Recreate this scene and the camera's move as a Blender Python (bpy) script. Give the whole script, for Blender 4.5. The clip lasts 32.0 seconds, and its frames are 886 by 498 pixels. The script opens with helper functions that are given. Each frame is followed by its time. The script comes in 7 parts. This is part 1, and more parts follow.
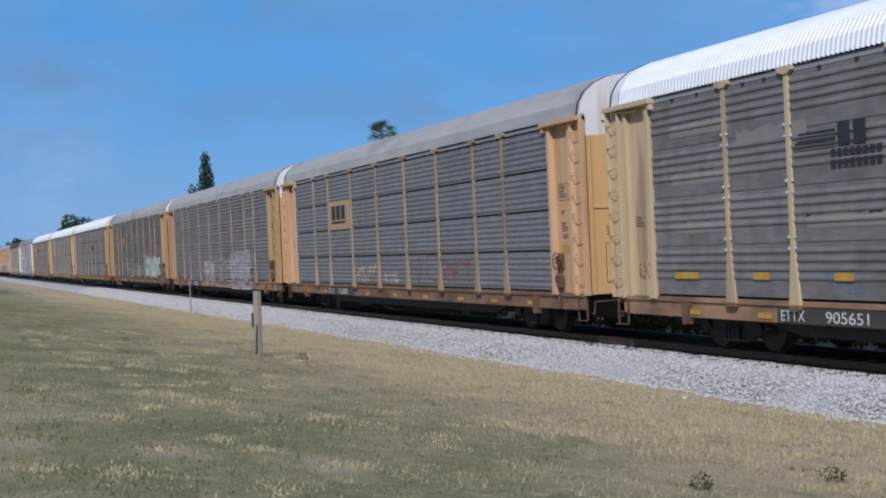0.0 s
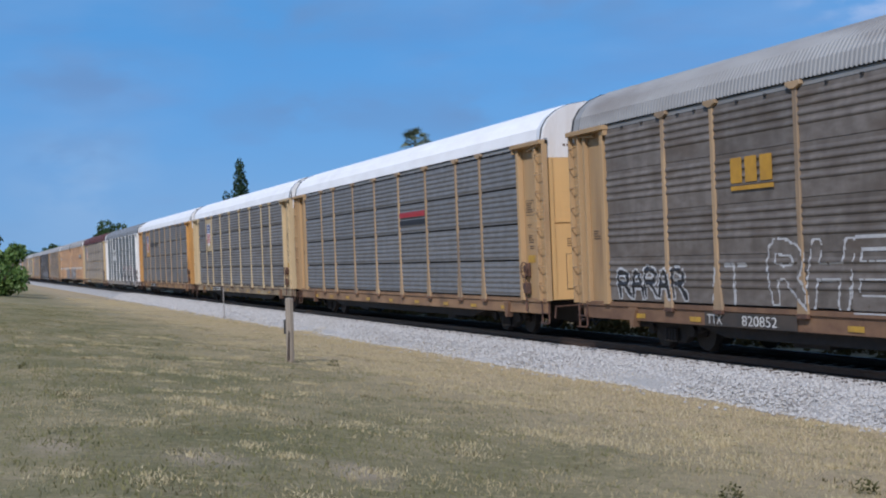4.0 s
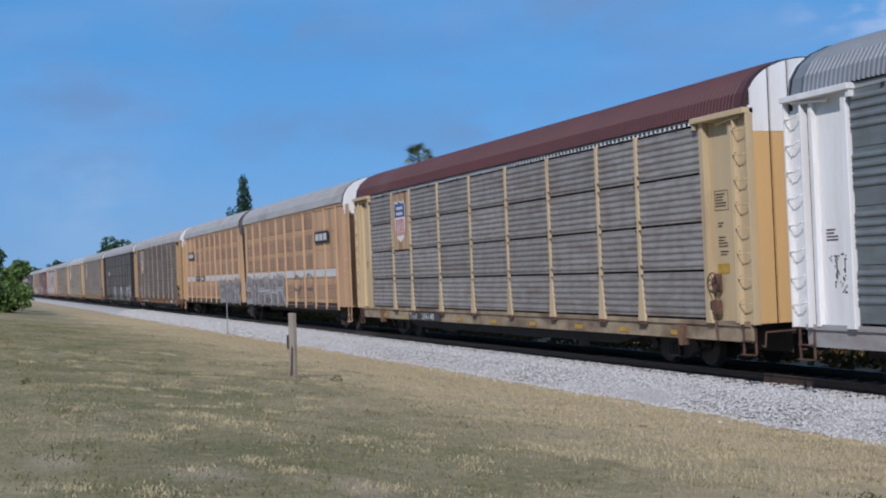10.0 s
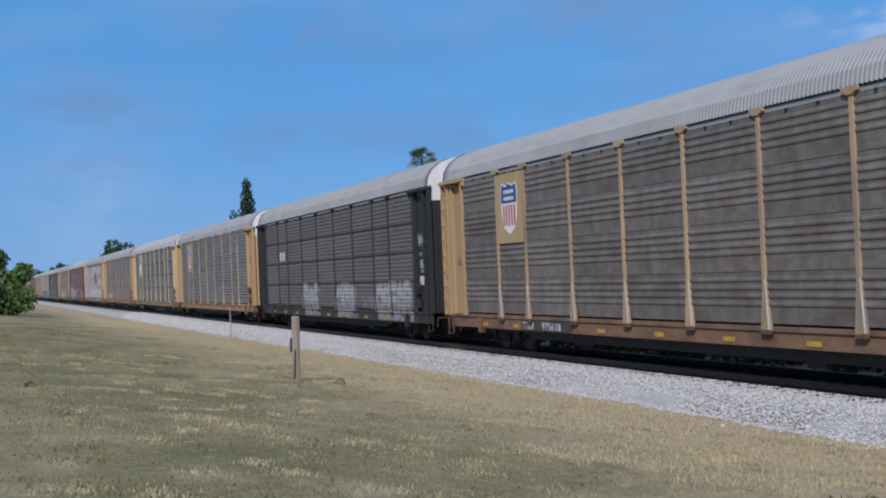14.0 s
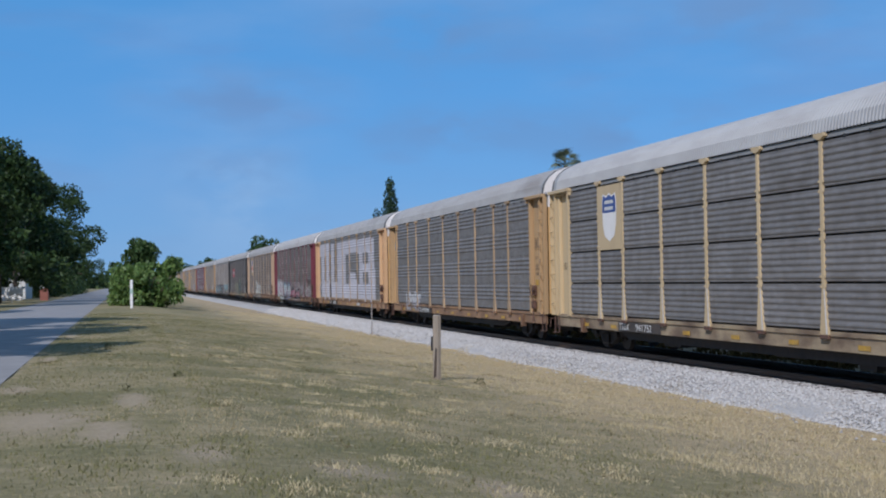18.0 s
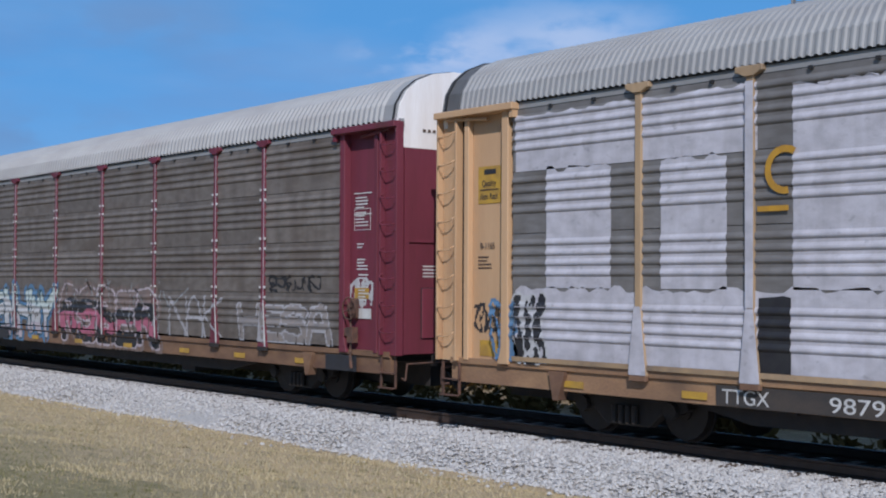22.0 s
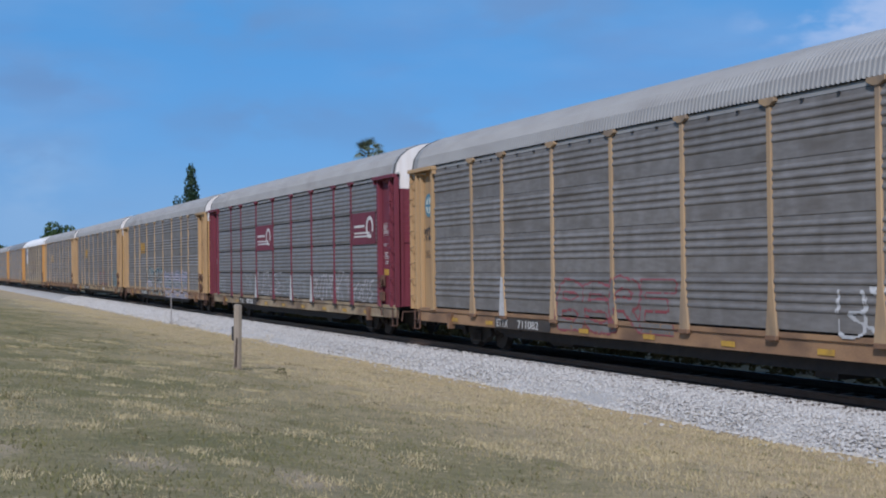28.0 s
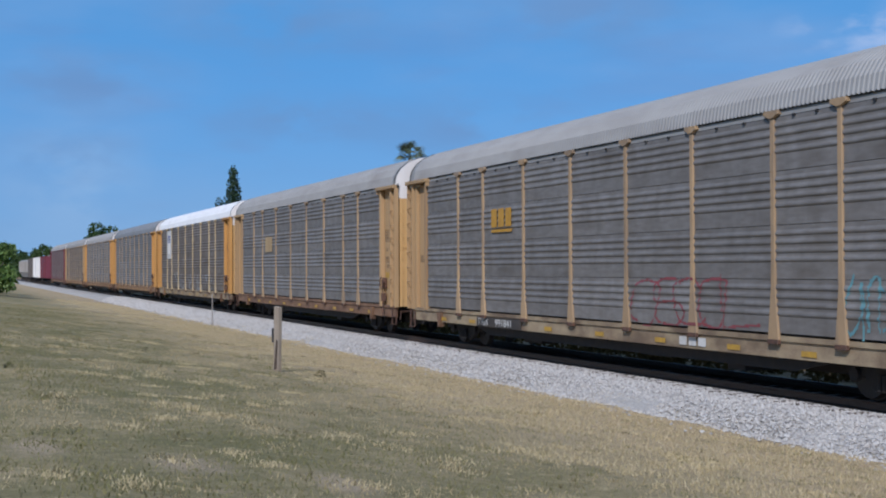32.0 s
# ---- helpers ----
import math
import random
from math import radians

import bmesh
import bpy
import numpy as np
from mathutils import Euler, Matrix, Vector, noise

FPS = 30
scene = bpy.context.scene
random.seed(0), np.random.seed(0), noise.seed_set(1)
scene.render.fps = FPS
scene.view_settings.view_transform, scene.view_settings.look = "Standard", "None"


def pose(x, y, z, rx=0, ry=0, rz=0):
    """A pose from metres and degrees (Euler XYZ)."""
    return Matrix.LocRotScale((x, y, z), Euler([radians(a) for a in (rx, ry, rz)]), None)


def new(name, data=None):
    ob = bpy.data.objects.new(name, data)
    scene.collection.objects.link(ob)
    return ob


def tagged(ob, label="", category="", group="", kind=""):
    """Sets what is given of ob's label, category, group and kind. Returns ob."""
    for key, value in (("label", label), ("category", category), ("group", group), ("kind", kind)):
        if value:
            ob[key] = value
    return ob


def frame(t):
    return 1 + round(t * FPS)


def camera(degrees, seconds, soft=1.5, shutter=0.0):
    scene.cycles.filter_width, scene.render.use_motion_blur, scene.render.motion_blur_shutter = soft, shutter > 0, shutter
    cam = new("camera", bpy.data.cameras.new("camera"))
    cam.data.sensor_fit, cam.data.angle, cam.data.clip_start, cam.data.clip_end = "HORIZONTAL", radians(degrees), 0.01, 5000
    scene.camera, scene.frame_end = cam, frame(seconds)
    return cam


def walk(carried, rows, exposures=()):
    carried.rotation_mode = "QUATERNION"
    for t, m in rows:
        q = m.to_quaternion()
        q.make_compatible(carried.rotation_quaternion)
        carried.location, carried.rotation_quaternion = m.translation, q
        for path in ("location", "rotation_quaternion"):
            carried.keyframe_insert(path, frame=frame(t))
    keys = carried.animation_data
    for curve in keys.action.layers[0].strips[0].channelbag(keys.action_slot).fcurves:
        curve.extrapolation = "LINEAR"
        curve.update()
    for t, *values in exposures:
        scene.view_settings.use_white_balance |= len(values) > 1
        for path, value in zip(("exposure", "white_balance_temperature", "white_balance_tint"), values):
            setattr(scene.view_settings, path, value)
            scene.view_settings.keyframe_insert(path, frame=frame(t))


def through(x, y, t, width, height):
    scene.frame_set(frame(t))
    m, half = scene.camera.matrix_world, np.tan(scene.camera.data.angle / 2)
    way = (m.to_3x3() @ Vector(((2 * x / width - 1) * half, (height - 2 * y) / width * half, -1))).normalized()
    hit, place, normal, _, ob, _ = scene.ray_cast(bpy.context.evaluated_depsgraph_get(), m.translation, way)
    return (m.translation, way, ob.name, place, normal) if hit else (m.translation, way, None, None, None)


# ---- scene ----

# ---------------------------------------------------------------- camera
cam = camera(36.84, 32.0, soft=2.0)
# seconds, x, y, z, yaw, pitch, roll: a phone held in the hand beside the line
PATH = [
(0.0, -0.003, -0.026, 2.279, 68.782, -0.145, 2.533),
(0.5, -0.001, -0.014, 2.273, 68.807, -0.041, 2.978),
(1.0, -0.001, -0.011, 2.269, 68.507, 0.167, 2.915),
(1.5, 0.002, 0.003, 2.269, 68.820, 0.200, 2.903),
(2.0, 0.005, 0.004, 2.265, 68.571, 0.506, 2.980),
(2.5, 0.005, -0.000, 2.269, 68.376, 0.515, 2.951),
(3.0, 0.006, -0.001, 2.273, 68.913, 0.377, 2.853),
(3.5, 0.009, 0.000, 2.278, 69.460, 0.515, 2.604),
(4.0, 0.013, -0.001, 2.282, 70.212, 0.239, 2.240),
(4.5, 0.021, 0.003, 2.276, 70.227, 0.399, 2.127),
(6.5, 0.029, 0.007, 2.269, 70.409, 0.595, 2.432),
(7.0, 0.031, 0.007, 2.264, 70.526, 0.424, 2.478),
(7.5, 0.030, 0.007, 2.268, 70.511, 0.513, 2.454),
(8.0, 0.028, 0.004, 2.265, 70.422, 0.635, 2.495),
(8.5, 0.025, 0.006, 2.263, 70.183, 1.092, 2.598),
(9.0, 0.028, 0.012, 2.264, 70.360, 1.038, 2.700),
(9.5, 0.031, 0.015, 2.266, 70.061, 1.000, 2.561),
(10.0, 0.027, 0.011, 2.266, 70.375, 0.920, 2.368),
(10.5, 0.031, 0.010, 2.264, 70.556, 0.852, 2.361),
(11.0, 0.035, 0.005, 2.260, 70.697, 0.945, 2.312),
(11.5, 0.037, 0.001, 2.267, 70.642, 1.117, 2.490),
(12.0, 0.039, 0.000, 2.265, 70.678, 1.223, 2.528),
(12.5, 0.039, -0.002, 2.263, 70.497, 1.167, 2.471),
(13.0, 0.038, 0.007, 2.263, 70.380, 1.144, 2.403),
(13.5, 0.034, 0.010, 2.261, 70.454, 1.083, 2.338),
(14.0, 0.031, 0.007, 2.262, 70.507, 1.073, 2.296),
(14.5, 0.028, 0.011, 2.264, 70.411, 1.321, 2.512),
(15.0, 0.017, 0.008, 2.259, 70.714, 1.214, 2.528),
(15.5, -0.003, -0.001, 2.267, 73.044, 0.840, 1.906),
(17.5, -0.041, -0.002, 2.251, 76.401, 1.326, 1.592),
(18.0, -0.071, -0.010, 2.251, 76.533, 1.295, 0.977),
(18.5, -0.087, -0.016, 2.254, 75.488, 1.979, 0.520),
(19.0, -0.091, -0.020, 2.250, 72.476, 2.236, 0.688),
(19.5, -0.086, -0.018, 2.257, 70.186, 2.226, 0.411),
(20.0, -0.066, 0.004, 2.263, 66.030, 2.309, 0.280),
(20.5, -0.042, 0.057, 2.273, 59.557, 1.961, 0.194),
(21.0, -0.023, 0.050, 2.253, 51.554, 1.442, -0.507),
(21.5, -0.017, 0.045, 2.264, 48.083, 1.497, -0.386),
(22.0, -0.025, -0.006, 2.249, 51.131, 1.513, -0.316),
(22.5, -0.015, 0.015, 2.281, 55.535, 0.869, -0.116),
(23.0, -0.011, 0.002, 2.288, 58.335, 0.870, -0.043),
(23.5, -0.001, -0.006, 2.286, 61.734, 1.157, 0.119),
(24.0, 0.008, -0.017, 2.287, 63.722, 1.385, -0.064),
(24.5, 0.021, -0.015, 2.288, 66.061, 1.094, 0.283),
(25.0, 0.022, -0.015, 2.285, 68.086, 1.186, 0.361),
(25.5, 0.028, -0.013, 2.283, 69.302, 1.168, 1.361),
(26.0, 0.026, -0.010, 2.278, 69.836, 1.373, 2.039),
(26.5, 0.013, -0.018, 2.276, 70.810, 0.875, 2.094),
(28.5, -0.006, -0.016, 2.258, 66.159, 1.031, 0.250),
(29.0, -0.026, -0.031, 2.253, 64.557, 1.544, 0.340),
(29.5, -0.030, -0.024, 2.249, 65.202, 1.386, 0.277),
(30.0, -0.029, -0.003, 2.255, 66.472, 1.133, 0.223),
(30.5, -0.032, -0.004, 2.258, 68.204, 1.099, 0.163),
(31.0, -0.029, 0.003, 2.258, 69.270, 1.227, 0.138),
(31.5, -0.028, 0.001, 2.262, 69.488, 1.099, 0.070),
(32.0, -0.026, 0.003, 2.274, 69.801, 0.858, 0.211),
]
walk(cam, [(r[0], pose(r[1], r[2], r[3], 90 + r[5], r[6], r[4])) for r in PATH],
     exposures=[(0.0, 0.0, 5920, 16), (32.0, 0.0, 5920, 16)])

# ---------------------------------------------------------------- sky and sun
SUN_EL, SUN_AZ = 38.0, 127.0
world = bpy.data.worlds.new("sky")
scene.world = world
world.use_nodes = True
nt = world.node_tree
nt.nodes.clear()
w_out = nt.nodes.new("ShaderNodeOutputWorld")
w_bg = nt.nodes.new("ShaderNodeBackground")
w_sky = nt.nodes.new("ShaderNodeTexSky")
w_sky.sky_type = "NISHITA"
w_sky.sun_disc = False
w_sky.sun_elevation, w_sky.sun_rotation = radians(SUN_EL), radians(SUN_AZ)
w_sky.altitude = 3000
w_sky.air_density, w_sky.dust_density, w_sky.ozone_density = 1.0, 0.0, 6.0
w_bg.inputs["Strength"].default_value = 0.101
w_tc = nt.nodes.new("ShaderNodeTexCoord")


def sky_mix(fac, a, b):
    mx = nt.nodes.new("ShaderNodeMix")
    mx.data_type = "RGBA"
    for value, slot in ((fac, "Factor"), (a, "A"), (b, "B")):
        if isinstance(value, (float, tuple)):
            mx.inputs[slot].default_value = value if isinstance(value, float) else (*value, 1)
        else:
            nt.links.new(value, mx.inputs[slot])
    return mx.outputs["Result"]


def sky_noise(scale, stretch, place, lo, hi, top):
    mp = nt.nodes.new("ShaderNodeMapping")
    mp.inputs["Scale"].default_value, mp.inputs["Location"].default_value = stretch, place
    n = nt.nodes.new("ShaderNodeTexNoise")
    n.inputs["Scale"].default_value, n.inputs["Detail"].default_value, n.inputs["Roughness"].default_value = scale, 6.0, 0.5
    g = nt.nodes.new("ShaderNodeMapRange")
    g.interpolation_type = "SMOOTHSTEP"
    g.inputs["From Min"].default_value, g.inputs["From Max"].default_value, g.inputs["To Max"].default_value = lo, hi, top
    nt.links.new(w_tc.outputs["Generated"], mp.inputs["Vector"])
    nt.links.new(mp.outputs["Vector"], n.inputs["Vector"])
    nt.links.new(n.outputs["Fac"], g.inputs["Value"])
    return g.outputs["Result"]


SKY_BLUE = (0.86, 3.2, 6.2)
sky_col = sky_mix(0.78, w_sky.outputs["Color"], SKY_BLUE)
sky_col = sky_mix(sky_noise(1.7, (2.0, 2.0, 7.0), (0.35, 0.6, 0.2), 0.42, 0.70, 0.32), sky_col, (2.8, 4.1, 6.0))
sky_col = sky_mix(sky_noise(2.6, (2.2, 2.2, 10.0), (1.7, 0.2, 0.9), 0.52, 0.70, 0.20), sky_col, (1.75, 2.45, 4.2))
# unseen sky overhead, paled to make the skylight less blue; haze towards the horizon
w_sep = nt.nodes.new("ShaderNodeSeparateXYZ")
w_high = nt.nodes.new("ShaderNodeMapRange")
w_high.interpolation_type = "SMOOTHSTEP"
w_high.inputs["From Min"].default_value, w_high.inputs["From Max"].default_value, w_high.inputs["To Max"].default_value = 0.26, 0.75, 0.8
nt.links.new(w_sep.outputs["Z"], w_high.inputs["Value"])
sky_col = sky_mix(w_high.outputs["Result"], sky_col, (1.9, 2.85, 4.3))
w_haze = nt.nodes.new("ShaderNodeMapRange")
w_haze.interpolation_type = "SMOOTHSTEP"
w_haze.inputs["From Min"].default_value, w_haze.inputs["From Max"].default_value, w_haze.inputs["To Min"].default_value, w_haze.inputs["To Max"].default_value = 0.0, 0.17, 0.42, 0.0
nt.links.new(w_tc.outputs["Generated"], w_sep.inputs["Vector"])
nt.links.new(w_sep.outputs["Z"], w_haze.inputs["Value"])
sky_col = sky_mix(w_haze.outputs["Result"], sky_col, (2.2, 3.6, 5.35))


def cloud_bank(col, centre, size, flat, puff, colour, top=1.0, edge_of=(0.36, 0.60)):
    """One bank of cloud in a given direction, broken up by noise."""
    near = nt.nodes.new("ShaderNodeVectorMath")
    near.operation = "DISTANCE"
    mp = nt.nodes.new("ShaderNodeMapping")
    mp.inputs["Scale"].default_value = (1.0, 1.0, flat)
    nt.links.new(w_tc.outputs["Generated"], mp.inputs["Vector"])
    nt.links.new(mp.outputs["Vector"], near.inputs[0])
    near.inputs[1].default_value = (centre[0], centre[1], centre[2] * flat)
    fade = nt.nodes.new("ShaderNodeMapRange")
    fade.inputs["From Min"].default_value, fade.inputs["From Max"].default_value = size, size * 0.12
    nt.links.new(near.outputs["Value"], fade.inputs["Value"])
    both = nt.nodes.new("ShaderNodeMath")
    both.operation = "MULTIPLY"
    nt.links.new(fade.outputs["Result"], both.inputs[0])
    nt.links.new(sky_noise(puff, (1.0, 1.0, 2.2), (0.3, 0.1, 0.5), *edge_of, top), both.inputs[1])
    return sky_mix(both.outputs["Value"], col, colour)


sky_col = cloud_bank(sky_col, (-0.705, 0.686, 0.182), 0.11, 3.2, 15.0, (5.4, 6.2, 7.5), 0.65, (0.40, 0.62))
sky_col = cloud_bank(sky_col, (-0.764, 0.623, 0.170), 0.09, 3.0, 17.0, (5.2, 6.0, 7.4), 0.7, (0.42, 0.62))
sky_col = cloud_bank(sky_col, (-0.995, 0.084, 0.061), 0.06, 1.0, 14.0, (3.0, 4.7, 6.6), 0.5)
for centre, size in (((-0.993, 0.081, 0.082), 0.07), ((-0.964, 0.243, 0.110), 0.09), ((-0.987, 0.086, 0.136), 0.10), ((-0.925, 0.360, 0.105), 0.10), ((-0.880, 0.435, 0.190), 0.12), ((-0.955, 0.225, 0.185), 0.11)):
    sky_col = cloud_bank(sky_col, centre, size, 3.0, 13.0, (1.6, 2.8, 4.7), 0.6, (0.40, 0.64))
nt.links.new(sky_col, w_bg.inputs["Color"])
nt.links.new(w_bg.outputs["Background"], w_out.inputs["Surface"])

sun_data = bpy.data.lights.new("sun", "SUN")
sun_data.energy, sun_data.angle, sun_data.color = 3.6, radians(0.53), (1.0, 0.95, 0.87)
sun = new("sun", sun_data)
_e, _a = radians(SUN_EL), radians(SUN_AZ)
_to_sun = Vector((math.sin(_a) * math.cos(_e), math.cos(_a) * math.cos(_e), math.sin(_e)))
sun.matrix_world = Matrix.Translation((0, 0, 60)) @ _to_sun.to_track_quat("Z", "Y").to_matrix().to_4x4()
scene.view_settings.exposure = 0.0


# ---------------------------------------------------------------- materials
def material(name, base, rough=0.6, metal=0.0, dark=None, scale=6.0, amount=0.5, fine=60.0, bump=0.15, stretch=(1, 1, 1),
             dirt=None, dirt_scale=1.2, dirt_from=0.55, vary=0.0, dist=0.01, spec=0.5, runs=0.0):
    """Paint, metal, wood or soil: base colour with grain at two scales, an overlay of dirt and a fine relief."""
    m = bpy.data.materials.new(name)
    m.use_nodes = True
    t = m.node_tree
    b = t.nodes["Principled BSDF"]
    tc = t.nodes.new("ShaderNodeTexCoord")
    mp = t.nodes.new("ShaderNodeMapping")
    mp.inputs["Scale"].default_value = stretch
    t.links.new(tc.outputs["Object"], mp.inputs["Vector"])
    info = t.nodes.new("ShaderNodeObjectInfo")
    shift = t.nodes.new("ShaderNodeVectorMath")
    shift.operation = "MULTIPLY_ADD"
    shift.inputs[1].default_value = (37.0, 37.0, 37.0)
    t.links.new(info.outputs["Random"], shift.inputs[0])
    t.links.new(mp.outputs["Vector"], shift.inputs[2])
    n1 = t.nodes.new("ShaderNodeTexNoise")
    n1.inputs["Scale"].default_value, n1.inputs["Detail"].default_value = scale, 6.0
    n2 = t.nodes.new("ShaderNodeTexNoise")
    n2.inputs["Scale"].default_value, n2.inputs["Detail"].default_value = fine, 3.0
    for n in (n1, n2):
        t.links.new(shift.outputs["Vector"], n.inputs["Vector"])
    mix = t.nodes.new("ShaderNodeMix")
    mix.data_type = "RGBA"
    dark = dark or tuple(c * 0.6 for c in base)
    mix.inputs["A"].default_value, mix.inputs["B"].default_value = (*base, 1), (*dark, 1)
    r1 = t.nodes.new("ShaderNodeMapRange")
    r1.inputs["From Min"].default_value, r1.inputs["From Max"].default_value = 0.35, 0.7
    r1.inputs["To Max"].default_value = amount
    add = t.nodes.new("ShaderNodeMath")
    add.operation = "MULTIPLY_ADD"
    add.inputs[1].default_value = 0.35
    t.links.new(n2.outputs["Fac"], add.inputs[0])
    t.links.new(n1.outputs["Fac"], add.inputs[2])
    sub = t.nodes.new("ShaderNodeMath")
    sub.operation = "SUBTRACT"
    sub.inputs[1].default_value = 0.17
    t.links.new(add.outputs["Value"], sub.inputs[0])
    t.links.new(sub.outputs["Value"], r1.inputs["Value"])
    t.links.new(r1.outputs["Result"], mix.inputs["Factor"])
    col = mix.outputs["Result"]
    if dirt:
        n3 = t.nodes.new("ShaderNodeTexNoise")
        n3.inputs["Scale"].default_value, n3.inputs["Detail"].default_value = dirt_scale, 8.0
        t.links.new(shift.outputs["Vector"], n3.inputs["Vector"])
        r3 = t.nodes.new("ShaderNodeMapRange")
        r3.inputs["From Min"].default_value, r3.inputs["From Max"].default_value = dirt_from, dirt_from + 0.18
        r3.inputs["To Max"].default_value = 0.75
        t.links.new(n3.outputs["Fac"], r3.inputs["Value"])
        mx = t.nodes.new("ShaderNodeMix")
        mx.data_type = "RGBA"
        mx.inputs["B"].default_value = (*dirt, 1)
        t.links.new(col, mx.inputs["A"])
        t.links.new(r3.outputs["Result"], mx.inputs["Factor"])
        col = mx.outputs["Result"]
    if runs:
        mp4 = t.nodes.new("ShaderNodeMapping")
        mp4.inputs["Scale"].default_value = (2.6, 1.0, 0.22)
        n4 = t.nodes.new("ShaderNodeTexNoise")
        n4.inputs["Scale"].default_value, n4.inputs["Detail"].default_value = 1.6, 6.0
        t.links.new(shift.outputs["Vector"], mp4.inputs["Vector"])
        t.links.new(mp4.outputs["Vector"], n4.inputs["Vector"])
        r4 = t.nodes.new("ShaderNodeMapRange")
        r4.inputs["From Min"].default_value, r4.inputs["From Max"].default_value = 0.42, 0.68
        r4.inputs["To Max"].default_value = runs
        t.links.new(n4.outputs["Fac"], r4.inputs["Value"])
        m4 = t.nodes.new("ShaderNodeMix")
        m4.data_type = "RGBA"
        m4.inputs["B"].default_value = (0.085, 0.07, 0.058, 1)
        t.links.new(col, m4.inputs["A"])
        t.links.new(r4.outputs["Result"], m4.inputs["Factor"])
        col = m4.outputs["Result"]
    if vary:
        rv = t.nodes.new("ShaderNodeMapRange")
        rv.inputs["To Min"].default_value, rv.inputs["To Max"].default_value = 1 - vary, 1 + vary
        t.links.new(info.outputs["Random"], rv.inputs["Value"])
        vm = t.nodes.new("ShaderNodeVectorMath")
        vm.operation = "SCALE"
        t.links.new(col, vm.inputs[0])
        t.links.new(rv.outputs["Result"], vm.inputs["Scale"])
        col = vm.outputs["Vector"]
    t.links.new(col, b.inputs["Base Color"])
    b.inputs["Roughness"].default_value, b.inputs["Metallic"].default_value = rough, metal
    b.inputs["Specular IOR Level"].default_value = spec
    if bump:
        bp = t.nodes.new("ShaderNodeBump")
        bp.inputs["Strength"].default_value, bp.inputs["Distance"].default_value = bump, dist
        t.links.new(add.outputs["Value"], bp.inputs["Height"])
        t.links.new(bp.outputs["Normal"], b.inputs["Normal"])
    return m


STREAK = (1.0, 1.0, 0.12)
m_galv = material("galvanised_steel", (0.212, 0.203, 0.194), 0.60, 0.12, (0.150, 0.138, 0.127), 5, 0.8, 70, 0.08, (0.6, 1, 2.5), (0.115, 0.10, 0.085), 0.9, 0.55, 0.09, runs=0.32)
m_galv_blue = material("galvanised_steel_clean", (0.205, 0.205, 0.205), 0.58, 0.14, (0.150, 0.147, 0.144), 5, 0.8, 70, 0.08, (0.6, 1, 2.5), (0.15, 0.14, 0.13), 0.9, 0.59, 0.07, runs=0.22)
m_galv_brown = material("galvanised_steel_grimy", (0.185, 0.162, 0.142), 0.66, 0.06, (0.122, 0.102, 0.086), 4, 0.9, 60, 0.08, (0.8, 1, 2.0), (0.10, 0.075, 0.055), 0.9, 0.52, 0.12, runs=0.5)
m_galv_dark = material("dark_weathered_steel", (0.142, 0.125, 0.112), 0.66, 0.05, (0.095, 0.082, 0.073), 4, 0.9, 60, 0.08, (0.8, 1, 2.0), (0.09, 0.07, 0.055), 0.9, 0.56, 0.10, runs=0.3)
m_galv_green = material("greenish_grey_steel", (0.165, 0.185, 0.187), 0.6, 0.1, (0.115, 0.13, 0.13), 4, 0.7, 60, 0.08, (0.6, 1, 2.5), (0.12, 0.12, 0.115), 0.9, 0.60, 0.06, runs=0.3)
m_galv_pale = material("pale_weathered_steel", (0.285, 0.265, 0.245), 0.62, 0.1, (0.20, 0.178, 0.158), 5, 0.8, 70, 0.08, (0.6, 1, 2.5), (0.17, 0.12, 0.09), 1.1, 0.55, 0.10, runs=0.3)
m_head = material("stained_white_paint", (0.76, 0.735, 0.71), 0.55, 0.0, (0.66, 0.61, 0.56), 3, 0.9, 40, 0.05, STREAK, (0.40, 0.27, 0.19), 1.6, 0.62, 0.08)
m_board_rust = material("rust_streaked_board_paint", (0.50, 0.36, 0.20), 0.6, 0.0, (0.36, 0.20, 0.11), 2, 0.9, 40, 0.05, (3.0, 1.0, 0.25), (0.16, 0.055, 0.035), 1.6, 0.50)
m_tan = material("tan_yellow_paint", (0.41, 0.27, 0.135), 0.6, 0.0, (0.33, 0.215, 0.115), 3, 0.6, 40, 0.06, STREAK, (0.20, 0.12, 0.07), 1.8, 0.57, 0.07)
m_faded = material("faded_pinkish_tan_paint", (0.44, 0.315, 0.21), 0.6, 0.0, (0.34, 0.24, 0.16), 3, 0.7, 40, 0.06, STREAK, (0.20, 0.12, 0.08), 1.8, 0.55, 0.07)
m_tan_post = material("dusty_tan_paint", (0.40, 0.275, 0.155), 0.65, 0.0, (0.30, 0.21, 0.125), 3, 0.9, 40, 0.06, (1, 1, 0.3), (0.17, 0.135, 0.105), 1.6, 0.50, 0.12)
m_buff = material("buff_paint", (0.52, 0.40, 0.235), 0.55, 0.0, (0.45, 0.34, 0.195), 3, 0.6, 40, 0.06, STREAK, (0.22, 0.13, 0.07), 1.8, 0.58, 0.05)
m_orange = material("orange_yellow_paint", (0.52, 0.28, 0.085), 0.5, 0.0, (0.40, 0.21, 0.07), 3, 0.8, 40, 0.06, STREAK, (0.17, 0.08, 0.04), 2.2, 0.62, 0.05)
m_door = material("yellow_buff_door_paint", (0.58, 0.36, 0.15), 0.5, 0.0, (0.51, 0.32, 0.14), 3, 0.6, 40, 0.05, STREAK, (0.30, 0.18, 0.09), 1.8, 0.64, 0.05)
